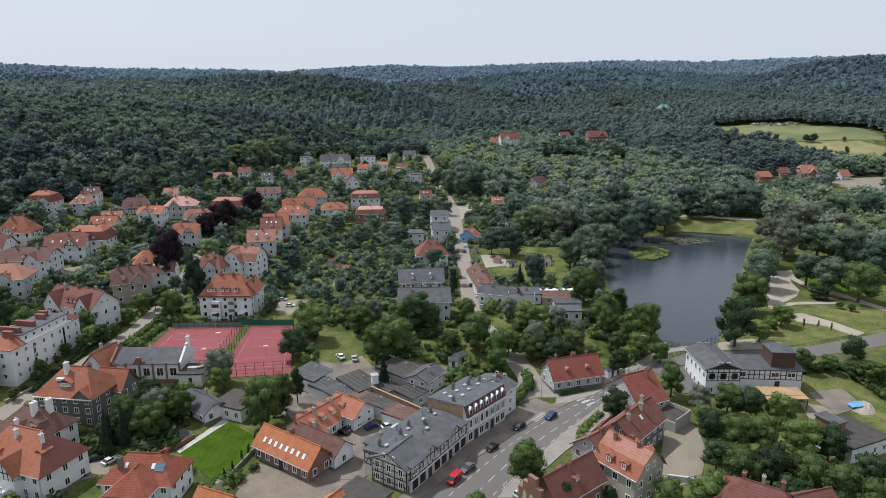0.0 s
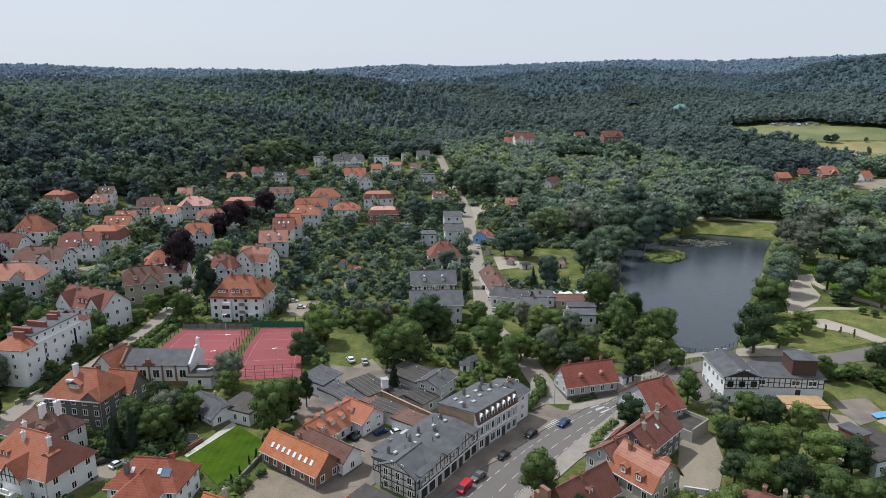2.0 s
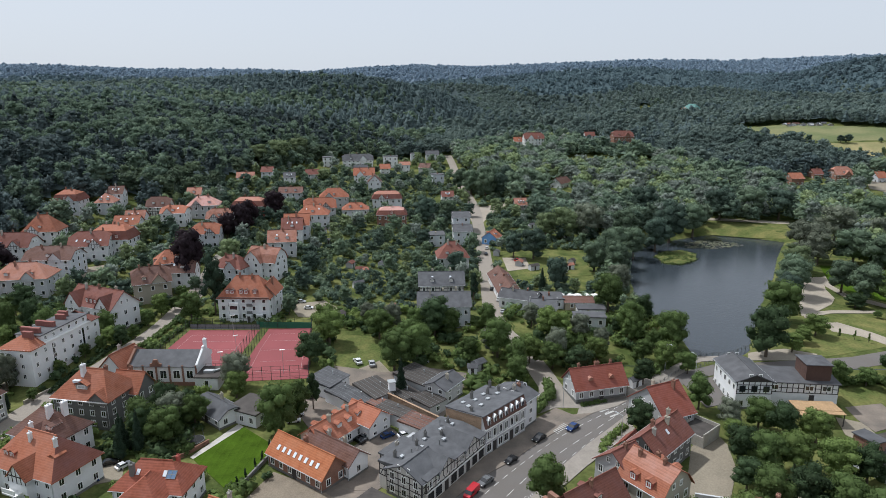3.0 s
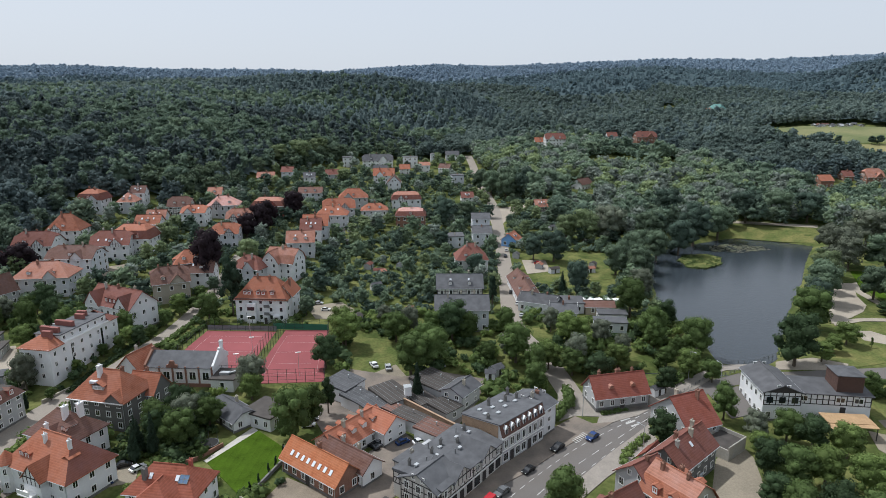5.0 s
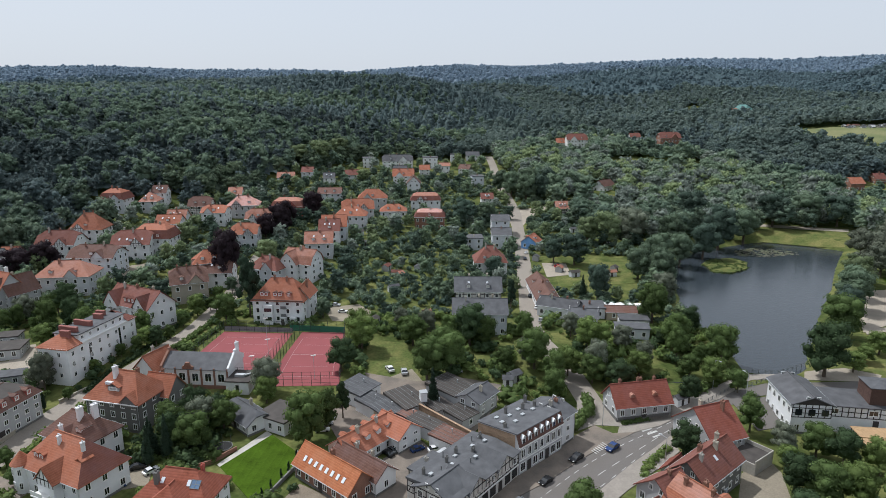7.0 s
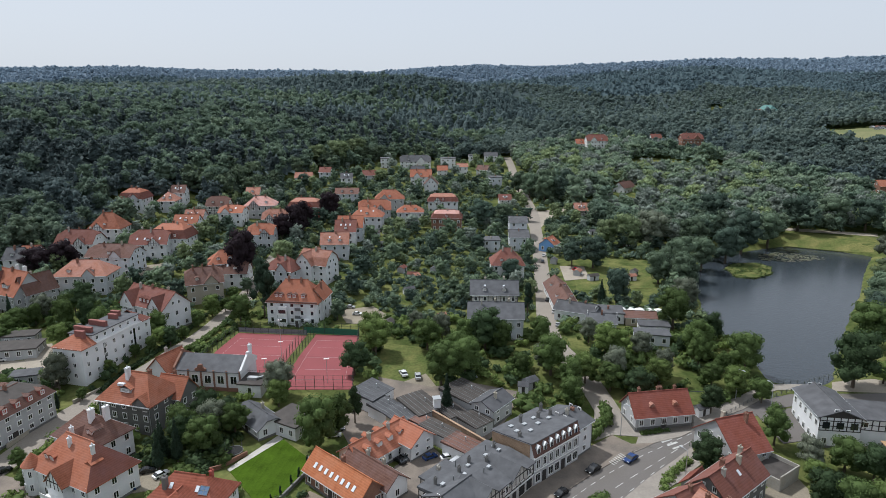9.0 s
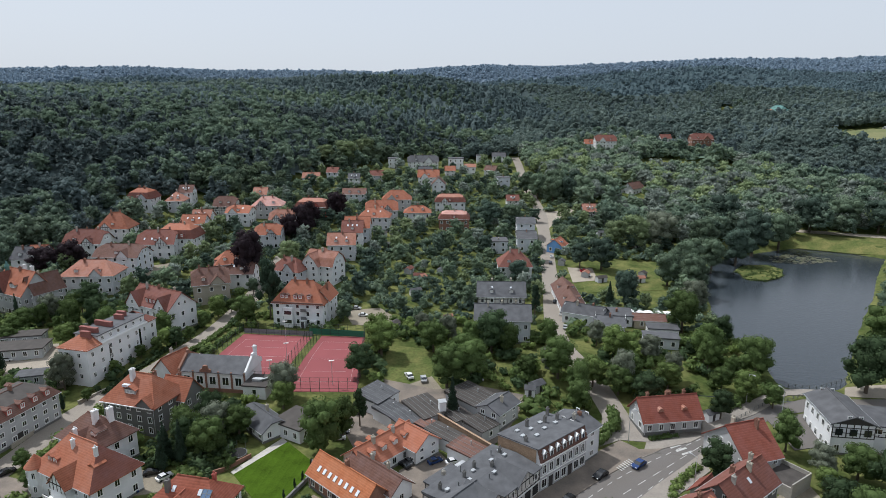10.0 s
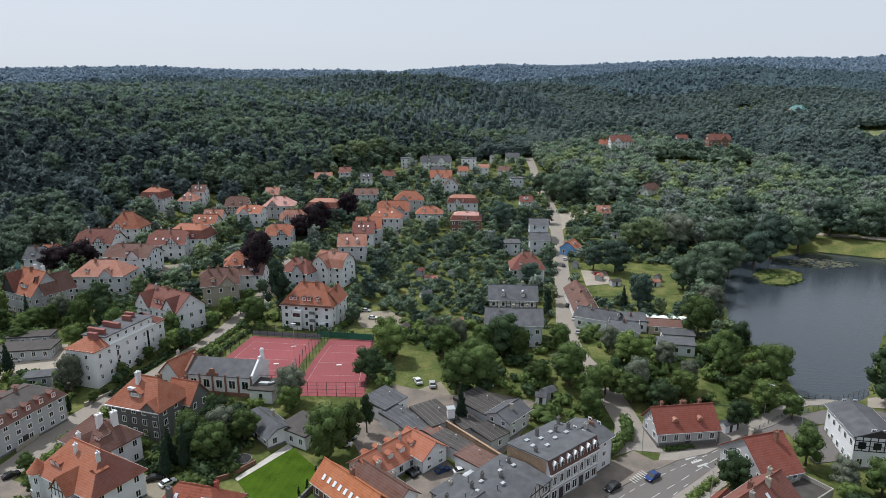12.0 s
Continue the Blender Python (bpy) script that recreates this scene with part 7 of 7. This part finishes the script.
tree(72.7, 132.6, 9.1, 9.1, "dark", "round", 97, True)
tree(68.5, 119.1, 9.7, 9.7, "light", "round", 98, True)
tree(62.4, 119.1, 9.7, 9.7, "mid", "round", 99, True)
tree(78.6, 130.0, 8.9, 8.9, "light", "round", 100, True)
tree(75.4, 116.5, 10.0, 10.0, "light", "round", 101, True)
tree(64.0, 106.1, 10.1, 10.1, "dark", "round", 102, True)
tree(57.5, 106.1, 10.1, 10.1, "mid", "round", 103, True)
tree(55.9, 112.2, 7.8, 7.8, "dark", "round", 104, True)
tree(69.6, 104.3, 9.9, 9.9, "mid", "round", 105, True)
tree(80.7, 115.3, 8.9, 8.9, "dark", "round", 106, True)
tree(73.9, 101.0, 9.6, 9.6, "mid", "round", 107, True)
tree(82.3, 105.4, 8.7, 8.7, "dark", "round", 108, True)
tree(77.8, 97.9, 8.2, 8.2, "mid", "round", 109, True)
tree(63.8, 99.4, 7.5, 7.5, "dark", "round", 110, True)
tree(35.6, 103.5, 4.7, 3.9, "mid", "round", 111, True)
tree(31.4, 101.9, 4.1, 3.4, "dark", "round", 112, True)
tree(-94.2, 108.8, 4.9, 4.9, "mid", "round", 113, True)
tree(-101.6, 114.6, 4.6, 4.2, "mid", "round", 114, True)
tree(-122.8, 149.2, 5.3, 6.6, "mid", "round", 115, True)
tree(-135.8, 169.3, 7.9, 8.8, "light", "round", 116, True)
tree(-111.7, 183.8, 8.6, 7.8, "light", "round", 117, True)
tree(-150.1, 198.5, 11.0, 11.0, "dark", "round", 118, True)
tree(-192.7, 228.6, 14.0, 15.6, "copper", "round", 119, False)
tree(-187.2, 236.2, 14.1, 14.1, "copper", "round", 120, False)
tree(-158.0, 178.8, 8.5, 9.4, "mid", "round", 121, True)
tree(-154.9, 168.7, 6.2, 6.9, "mid", "round", 122, True)
tree(-142.7, 152.4, 9.6, 6.8, "pine", "cone", 123, True)
tree(-102.8, 199.1, 8.4, 8.4, "light", "round", 124, True)
tree(-102.5, 189.3, 6.1, 5.1, "mid", "round", 125, True)
tree(-101.3, 179.0, 5.0, 4.1, "mid", "round", 126, True)
tree(-100.4, 203.9, 5.6, 4.7, "mid", "round", 127, True)
tree(-102.6, 214.5, 5.9, 4.9, "mid", "round", 128, True)
tree(-100.7, 221.9, 7.0, 5.9, "mid", "round", 129, False)
tree(-103.9, 174.1, 4.9, 4.1, "mid", "round", 130, True)
tree(-106.1, 169.1, 5.5, 4.6, "mid", "round", 131, True)
tree(-108.8, 165.5, 4.7, 3.9, "mid", "round", 132, True)
tree(-108.8, 143.0, 3.8, 3.4, "mid", "round", 133, True)
tree(-99.5, 254.3, 12.3, 12.3, "light", "round", 134, False)
tree(-71.4, 126.1, 9.0, 7.8, "dark", "round", 135, True)
tree(-63.2, 126.1, 4.1, 3.1, "mid", "round", 136, True)
tree(-73.6, 118.9, 5.2, 3.3, "pine", "cone", 137, True)
tree(-73.0, 121.2, 8.6, 6.1, "pine", "cone", 138, True)
tree(-65.5, 126.2, 6.7, 6.1, "light", "round", 139, True)
tree(-68.5, 125.1, 5.3, 5.3, "mid", "round", 140, True)
tree(-110.7, 156.5, 4.3, 4.3, "light", "round", 141, True)
tree(-81.9, 104.7, 5.6, 4.3, "pine", "cone", 142, True)
tree(-91.6, 139.8, 5.6, 5.6, "mid", "round", 143, True)
tree(-105.2, 172.7, 6.7, 6.7, "light", "round", 144, True)
tree(-108.2, 301.8, 17.0, 14.0, "copper", "round", 1, False)
tree(-112.4, 285.5, 14.5, 13.0, "copper", "round", 2, False)
tree(-102.7, 327.2, 18.0, 15.0, "copper", "round", 3, False)
tree(-71.8, 117.6, 9.8, 5.0, "pine", "cone", 2, True)
tree(-69.4, 120.6, 11.0, 5.2, "pine", "cone", 3, True)
tree(-74.6, 122.8, 8.6, 4.4, "pine", "cone", 1, True)
tree(-67.6, 131.8, 9.8, 9.0, "silver", "round", 3, True)
tree(-62.6, 133.0, 8.8, 8.4, "mid", "round", 1, True)
tree(-70.2, 134.4, 10.4, 8.8, "dark", "round", 2, True)
tree(-36.6, 141.4, 11.5, 6.2, "dark", "tall", 2, True)
tree(321.3, 523.0, 15.0, 9.5, "light", "tall", 1, False)
tree(337.3, 519.0, 15.5, 9.5, "light", "tall", 2, False)
tree(112.6, 213.4, 13.5, 12.5, "dark", "round", 4, False)
tree(128.2, 240.6, 14.0, 13.0, "mid", "round", 5, False)
tree(141.0, 259.6, 14.0, 13.5, "silver", "round", 6, False)
tree(115.5, 186.1, 3.4, 1.9, "mid", "tall", 1, True, "young park trees")
tree(119.6, 185.1, 3.2, 1.7, "mid", "tall", 2, True, "young park trees")
tree(122.2, 182.7, 3.4, 1.8, "light", "tall", 3, True, "young park trees")
tree(138.6, 204.6, 3.0, 3.4, "mid", "round", 1, True)
tree(141.1, 201.8, 2.8, 3.6, "dark", "round", 2, True)
tree(102.3, 182.0, 5.6, 7.2, "light", "round", 1, True)
tree(137.3, 214.7, 5.4, 9.0, "dark", "round", 3, True)
tree(305.8, 606.2, 9.0, 9.5, "dark", "round", 1, False)
tree(312.2, 600.9, 8.5, 9.0, "mid", "round", 2, False)
tree(317.3, 595.3, 7.0, 7.5, "dark", "round", 3, False)
tree(340.8, 585.0, 8.0, 8.5, "dark", "round", 0, False)
tree(347.0, 584.3, 9.0, 9.0, "dark", "round", 1, False)
tree(374.8, 583.0, 5.0, 5.0, "mid", "round", 2, False)
tree(-39.9, 175.6, 11.5, 11.5, "light", "round", 145, True)
tree(-42.8, 163.1, 10.1, 10.1, "dark", "round", 146, True)

# gardens: trees one by one near by, the rest of the village's greenery as stuff
def hill_side(x, y):
    return (x + 185) * -0.95 + (y - 320) * 0.32


VILLAGE = [(-38, 92), (-135, 92), (-240, 180), (-240, 330), (-150, 540), (0, 560), (40, 420), (75, 330), (62, 230), (70, 185), (50, 168), (28, 160), (10, 150), (-38, 150)]
sx, sy, sr = scatter(-235, 60, 96, 560, 8.4, 5)
ok = inside(VILLAGE, sx, sy) & clear(sx, sy, 2.2, True, 3) & (hill_side(sx, sy) < 6) & ((sy > 113) | (sx < -112)) & (sr.random(len(sx)) < 0.72)
sx, sy = sx[ok], sy[ok]
order = np.argsort(sy)
sx, sy = sx[order], sy[order]
for i, (x, y) in enumerate(zip(sx[:112], sy[:112])):
    c = sr.choice(["mid", "mid", "dark", "light", "mid", "silver"])
    kind = "cone" if sr.random() < 0.1 else "round"
    hgt = sr.uniform(5.5, 11.5)
    tree(x, y, hgt, hgt * sr.uniform(0.65, 0.95) * (0.6 if kind == "cone" else 1), "pine" if kind == "cone" else c, kind, i, y < 200, "garden trees")
LIGHT = [crown_arrays("round", s, 240, 0.042, OCTA, 0.8, 16, True) for s in range(6)]
BUSH = [crown_arrays("bush", s, 60, 0.13, OCTA, 0.85, 4, True) for s in range(5)]
x, y, pick = sx[112:], sy[112:], sr.random(len(sx) - 112)
# these garden trees all take leaf tones with haze mixed in
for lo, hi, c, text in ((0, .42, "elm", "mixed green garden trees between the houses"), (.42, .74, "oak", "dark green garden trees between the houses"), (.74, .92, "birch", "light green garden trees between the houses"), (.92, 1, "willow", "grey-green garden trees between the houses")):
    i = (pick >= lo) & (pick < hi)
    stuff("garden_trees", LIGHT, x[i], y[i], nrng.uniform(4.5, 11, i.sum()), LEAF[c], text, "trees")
bx, by, br = scatter(-235, 120, 92, 470, 3.3, 8)
ok = inside(VILLAGE, bx, by) & clear(bx, by, 0.8) & (br.random(len(bx)) < np.where((bx > 5) | (by < 185), 0.66, 0.6)) & (hill_side(bx, by) < 6)
bx, by = bx[ok], by[ok]
k = br.random(len(bx))
# beyond y 205 the bushes take hazier leaf tones
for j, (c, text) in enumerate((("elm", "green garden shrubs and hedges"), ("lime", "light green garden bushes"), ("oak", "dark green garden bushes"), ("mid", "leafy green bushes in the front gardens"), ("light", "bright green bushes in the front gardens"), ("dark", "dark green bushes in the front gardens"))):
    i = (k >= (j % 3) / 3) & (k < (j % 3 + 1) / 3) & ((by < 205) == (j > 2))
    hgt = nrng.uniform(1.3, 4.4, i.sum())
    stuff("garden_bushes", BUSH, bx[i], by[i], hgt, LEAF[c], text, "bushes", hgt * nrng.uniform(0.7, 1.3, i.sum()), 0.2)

# dense dark shrubs in the shady garden between the villas
ux, uy, ur = scatter(-82, -55, 110, 146, 2.0, 15)
ok = inside([(-79, 119.5), (-66.5, 117.5), (-65, 113.5), (-61, 117.5), (-58.5, 122), (-62.5, 129), (-58, 133), (-62, 140), (-70, 143), (-74, 130), (-79, 126)], ux, uy) & clear(ux, uy, .8, False)
ok &= np.hypot(ux + 59.3, uy - 125.6) > 3.2
ux, uy = ux[ok], uy[ok]
half = ur.random(len(ux)) < .5
for which, c, text in ((half, "dark", "dark green shrubs under the garden trees"), (~half, "mid", "green shrubs under the garden trees")):
    hgt = ur.uniform(1.2, 3.6, which.sum())
    stuff("garden_shrubs", BUSH, ux[which], uy[which], hgt, LEAF[c], text, "bushes", hgt * .9 + .6, 0.2)

# woods: hill and valley, by distance
WOOD_NEAR = [(20, 440), (45, 330), (80, 318), (130, 350), (185, 355), (190, 300), (165, 262), (200, 240), (420, 380), (520, 560), (-20, 560)]


def wooded(x, y):
    d = hill_side(x, y)
    w = (d > 0) & (y > 200) | (y > 545) & (x > -160) | inside(WOOD_NEAR, x, y)
    r = np.hypot(x, y)
    for p, m, t in PATCHES:
        for far in ((0, 12, 24, 36) if m in (MEADOW, GREENMEADOW, GRAVEL, PATHWAY) else (0, 10, 22)):
            w &= ~inside(p, x * (1 + far / r), y * (1 + far / r))
    w &= ~inside(ribbon(STREET, 12), x, y)
    for far in (0, 12, 24, 36):
        w &= ~inside(JUNCTION, x * (1 + far / r), y * (1 + far / r))
    return w & ~inside(POND, x, y)


def spire_arrays(seed, sides, tiers, leaves, size):
    """One pointed conifer crown, 1 high: ragged skirts over one another, with sprays at their rims."""
    r = np.random.default_rng(seed)
    vs, fs, k = [], [], 0
    for t in range(tiers):
        z0, z1 = 0.3 + 0.6 * t / tiers, 0.3 + 0.7 * (t + 1.25) / tiers
        a = np.arange(sides) * math.tau / sides + r.uniform(0, 1) + r.uniform(-.25, .25, sides)
        w = 0.25 * (1 - 0.78 * t / tiers) * r.uniform(0.65, 1.2, sides)
        vs.append(np.vstack([np.stack([np.cos(a) * w, np.sin(a) * w, z0 + r.uniform(-.05, .05, sides)], 1), [[r.normal(0, .015), r.normal(0, .015), min(z1, 1.0)]]]))
        i = np.arange(sides)
        fs.append(np.stack([i, (i + 1) % sides, np.full(sides, sides), np.full(sides, sides)], 1) + k)
        k += sides + 1
    z = r.uniform(0.3, 0.95, leaves)
    a, w = r.uniform(0, math.tau, leaves), 0.25 * (1.08 - z) / 0.75 * r.uniform(.6, 1.15, leaves)
    p = np.stack([np.cos(a) * w, np.sin(a) * w, z], 1)
    u = np.stack([np.cos(a), np.sin(a), r.uniform(-.6, .2, leaves)], 1) * size * r.uniform(.7, 1.5, (leaves, 1))
    q = np.stack([-np.sin(a), np.cos(a), r.uniform(-.4, .4, leaves)], 1) * size * r.uniform(.4, .9, (leaves, 1))
    vs.append(np.stack([p - u, p - q, p + u, p + q], 1).reshape(-1, 3))
    fs.append(np.arange(leaves * 4).reshape(-1, 4) + k)
    return np.vstack(vs), np.vstack(fs)


def noise_field(x, y):
    """A patchy number from 0 to 1 over the land."""
    s = 0.5 + 0.25 * np.sin(x * 0.021 + 1.7 * np.sin(y * 0.013)) + 0.25 * np.sin(y * 0.027 + 2.1 * np.sin(x * 0.017))
    return np.clip(0.45 * s + 0.55 * nrng.random(len(x)), 0, 0.9999)


def mound(x, y, cx, cy, sx, sy):
    return np.exp(-((x - cx) / sx) ** 2 - ((y - cy) / sy) ** 2)


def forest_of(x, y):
    """Which forest grows there, by hill and distance: 0 slope, 1 slope's broadleaf edge, 2 valley, 3 pine knoll, 4
    woods further off, 5 dark hill, 6 outer ridge, 7 furthest ridge; the haze tint deepens outward.
    """
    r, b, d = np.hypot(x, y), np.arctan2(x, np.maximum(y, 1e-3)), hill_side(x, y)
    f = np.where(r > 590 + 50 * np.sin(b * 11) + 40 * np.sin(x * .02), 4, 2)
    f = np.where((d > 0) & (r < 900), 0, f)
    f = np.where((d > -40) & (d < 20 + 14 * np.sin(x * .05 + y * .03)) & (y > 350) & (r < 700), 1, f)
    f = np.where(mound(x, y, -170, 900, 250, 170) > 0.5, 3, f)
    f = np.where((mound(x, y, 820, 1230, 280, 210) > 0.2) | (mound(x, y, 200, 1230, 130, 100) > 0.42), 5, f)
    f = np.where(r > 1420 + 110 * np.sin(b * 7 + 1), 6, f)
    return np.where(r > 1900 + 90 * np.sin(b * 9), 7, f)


# leaf mix per zone; outer zones use tones with more haze in them
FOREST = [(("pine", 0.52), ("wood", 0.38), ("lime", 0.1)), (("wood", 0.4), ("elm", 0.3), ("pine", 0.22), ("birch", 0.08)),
          (("beech", 0.34), ("lime", 0.24), ("willow", 0.17), ("birch", 0.25)), (("hazypine", 0.75), ("beech", 0.25)),
          (("hazypine", 0.28), ("hazyupland", 0.6), ("beech", 0.12)), (("hazyfirs", 0.8), ("hazyupland", 0.2)), (("hazyfirs", 0.4), ("hazyridge", 0.6)), (("hazyfar", 1.0),)]
CONIFER = ("pine", "hazypine", "hazyfirs")


def camera_lane(x, y):
    """Which points lie between the far houses and the camera, where trees are kept low."""
    low = np.zeros(x.shape, bool)
    for hx, hy, rot, L, W in FOOT:
        if hx > 25 and hy > 375:
            r = math.hypot(hx, hy)
            a, s = ((x - hx) * hx + (y - hy) * hy) / r, ((x - hx) * hy - (y - hy) * hx) / r
            low |= (np.abs(s) < L / 2 + 3) & (a < 0) & (a > -110)
    return low


def woods(lo, hi, step, rounds, spires, size, seed, name, text):
    x, y, r = scatter(-hi, hi, 120, hi, step, seed)
    d, b = np.hypot(x, y), np.arctan2(x, y)
    ok = (d >= lo) & (d < hi) & (b > -0.86) & (b < 0.68) & wooded(x, y) & clear(x, y, 4, False, 8)
    x, y = x[ok], y[ok]
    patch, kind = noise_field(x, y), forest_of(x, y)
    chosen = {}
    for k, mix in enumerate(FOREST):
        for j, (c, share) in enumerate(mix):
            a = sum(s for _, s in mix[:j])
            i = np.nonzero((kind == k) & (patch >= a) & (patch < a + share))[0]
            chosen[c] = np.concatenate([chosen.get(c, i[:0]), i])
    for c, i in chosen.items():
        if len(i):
            # trees are lowered where they would hide far houses from the camera
            hgt = nrng.uniform(*size, len(i)) * np.where(nrng.random(len(i)) < 0.12, 1.22, 1.0) * np.where(camera_lane(x[i], y[i]), 0.56, 1.0)
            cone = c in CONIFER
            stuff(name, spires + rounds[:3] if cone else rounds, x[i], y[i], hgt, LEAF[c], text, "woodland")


NEAR_R, NEAR_C = [crown_arrays("round", 40 + s, 400, 0.034, OCTA, 0.8, 19, True) for s in range(5)], [spire_arrays(s, 9, 7, 110, 0.06) for s in range(4)]
MID_R, MID_C = [crown_arrays("round", 50 + s, 180, 0.048, OCTA, 0.8, 14, True) for s in range(5)], [spire_arrays(9 + s, 8, 6, 50, 0.075) for s in range(4)]
FAR_R, FAR_C = [crown_arrays("round", 60 + s, 20, 0.1, OCTA, 0.95, 4, True) for s in range(6)], [spire_arrays(20 + s, 6, 3, 12, 0.1) for s in range(4)]
EDGE_R, EDGE_C = [crown_arrays("round", 80 + s, 6, 0.14, OCTA, 1.1, 2, True) for s in range(5)], [spire_arrays(30 + s, 5, 3, 4, 0.12) for s in range(4)]
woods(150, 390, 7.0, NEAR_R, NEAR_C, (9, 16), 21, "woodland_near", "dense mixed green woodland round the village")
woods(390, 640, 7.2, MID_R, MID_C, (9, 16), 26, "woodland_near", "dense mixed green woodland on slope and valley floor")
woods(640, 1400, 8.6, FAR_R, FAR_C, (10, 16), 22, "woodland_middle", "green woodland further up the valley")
woods(1400, 1850, 10.5, EDGE_R, EDGE_C, (12, 17), 23, "woodland_far", "distant forest on the hills with haze in its colour")
woods(1850, 2600, 14.5, EDGE_R, EDGE_C, (15, 20), 24, "woodland_far", "forest on the furthest hills, blued by haze in its colour")

# reeds on the islet
ix, iy, ir = scatter(86, 114, 270, 305, 1.6, 31)
ok = inside(ISLET, ix, iy)
rx, ry = ix[ok], iy[ok]
stuff("reeds", BUSH, rx, ry, nrng.uniform(1.0, 1.9, len(rx)), LEAF["mid"], "green reeds and low willow on the islet", "reeds", nrng.uniform(1.6, 2.6, len(rx)), 0.9)

# lily pads that float off the reedy islet
LILY = [(112.3, 318.2), (126.1, 326.5), (138, 322.6), (144.6, 316.1), (126, 307), (112.7, 309.2)]
lx, ly, lr = scatter(108, 150, 302, 330, 1.15, 37)
ok = inside(LILY, lx, ly) & (lr.random(len(lx)) < 0.7 + 0.3 * np.sin(lx * .7) * np.sin(ly * .5))
lx, ly = lx[ok], ly[ok]
la, lw = np.arange(7) * math.tau / 7, lr.uniform(.45, .95, len(lx))
disc = np.stack([np.cos(la), np.sin(la)], 1)
rim = np.concatenate([np.stack([lx, ly], 1)[:, None] + disc[None] * lw[:, None, None], np.full((len(lx), 7, 1), WATER + .03) + lr.uniform(0, .05, (len(lx), 1, 1))], 2)
base = (np.arange(len(lx)) * 7)[:, None]
fan = np.concatenate([base + np.array([[0, 1, 2, 3]]), base + np.array([[0, 3, 4, 5]]), base + np.array([[0, 5, 6, 6]])])
PADS = mat("lily_pads", (0.075, 0.07, 0.045), 0.5, grain=0.2, blotch=0.4, blotch_scale=0.3, island=0.4, bump=0.1, colour2=(0.1, 0.11, 0.06))
tagged(new("lily_pads", array_mesh("lily_pads", rim.reshape(-1, 3), fan, PADS)), "brownish green lily pads floating on the pond", "water plants", kind="stuff")

# a leafy sheet added under the crowns to lighten their dark gaps; it stands higher further off, where haze would soften
# the contrast
cb, cr = np.meshgrid(np.linspace(-0.87, 0.7, 270), np.concatenate([np.arange(300, 1200, 9.0), np.arange(1200, 2600, 22.0)]))
cx, cy = cr * np.sin(cb), cr * np.cos(cb)
cz = terrain(cx, cy) + np.clip((cr - 600) / 400, 0, 1) * 4.4 + np.clip((cr - 1300) / 300, 0, 1) * 2 + 2.8 + nrng.uniform(-1.3, 1.3, cx.shape)
keep = wooded(cx, cy) & clear(cx, cy, 5, False, 8)
ci = np.arange(cx.size).reshape(cx.shape)
quads = np.stack([ci[:-1, :-1], ci[:-1, 1:], ci[1:, 1:], ci[1:, :-1]], -1).reshape(-1, 4)
quads = quads[keep.ravel()[quads].all(1)]
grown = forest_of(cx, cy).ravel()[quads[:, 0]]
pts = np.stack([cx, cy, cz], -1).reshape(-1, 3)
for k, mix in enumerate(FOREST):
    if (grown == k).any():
        tagged(new("understorey", array_mesh("understorey", pts, quads[grown == k], LEAF[mix[0][0]])), "leafy sheet under the crowns, added to lighten dark gaps", "woodland", kind="stuff")


def hedge(line, height, width, colour, text):
    """A clipped or wild hedge along a line."""
    pts = [Vector(p) for p in smooth_line(line, 6)]
    out = []
    for p, q in zip(pts, pts[1:]):
        n = max(1, round((q - p).length / (width * 0.55)))
        out += [tuple(p + (q - p) * (k / n)) for k in range(n)]
    xs, ys = np.array(out).T
    n = len(xs)
    stuff("hedge", BUSH, xs + nrng.normal(0, .1, n), ys + nrng.normal(0, .1, n), np.full(n, height) * nrng.uniform(.85, 1.15, n), LEAF[colour], text, "hedge", np.full(n, width) * nrng.uniform(.9, 1.1, n), 0.2)


hedge([(-99.6, 156), (-96.8, 168.1), (-94.8, 183.6), (-95.7, 202.4), (-98.6, 215.6)], 2.0, 1.8, "mid", "green hedge along the avenue")
hedge([(-106.5, 147.1), (-106.5, 156.2), (-104.4, 168.7), (-104.2, 183.4), (-105.3, 200.9)], 1.6, 1.5, "dark", "dark green hedge along the avenue")
hedge([(29.9, 145), (36.2, 147.2)], 1.2, 1.5, "mid", "clipped green hedge before the house")
hedge([(17.8, 141.2), (22.3, 147.7), (22.2, 153.4)], 3.5, 2.6, "mid", "ivy and shrubs at the terrace end")
hedge([(-163.8, 254.3), (-155.6, 257)], 2.2, 2.0, "dark", "tall dark hedge by the car park")
hedge([(111.1, 157.7), (111.8, 150.3), (112.8, 143.5)], 3.0, 3.0, "mid", "shrubs beside the far yard")
hedge([(99.3, 156.2), (107.8, 158.6), (113.5, 157.7)], 2.5, 2.6, "mid", "shrubs beside the road")
hedge([(38, 135.6), (33.8, 130.3), (30, 124.6)], 1.6, 1.8, "light", "shrubs at the pavement's edge")
hedge([(-90.7, 169.6), (-90.7, 182.4), (-89.4, 189.8)], 2.0, 1.8, "mid", "hedge beside the courts")
hedge([(49.8, 159.4), (58.2, 165.9), (64.3, 172.1)], 2.2, 2.2, "mid", "shrubs beside the footway")
for hx, hy in [(-41.8, 123.1), (-41.9, 118.6), (-42.5, 115.8), (-43.2, 112.1), (-43.9, 109.4)]:
    tree(hx, hy, 2.8, 1.3, "pine", "tall", 1, True, "lawn cypresses")
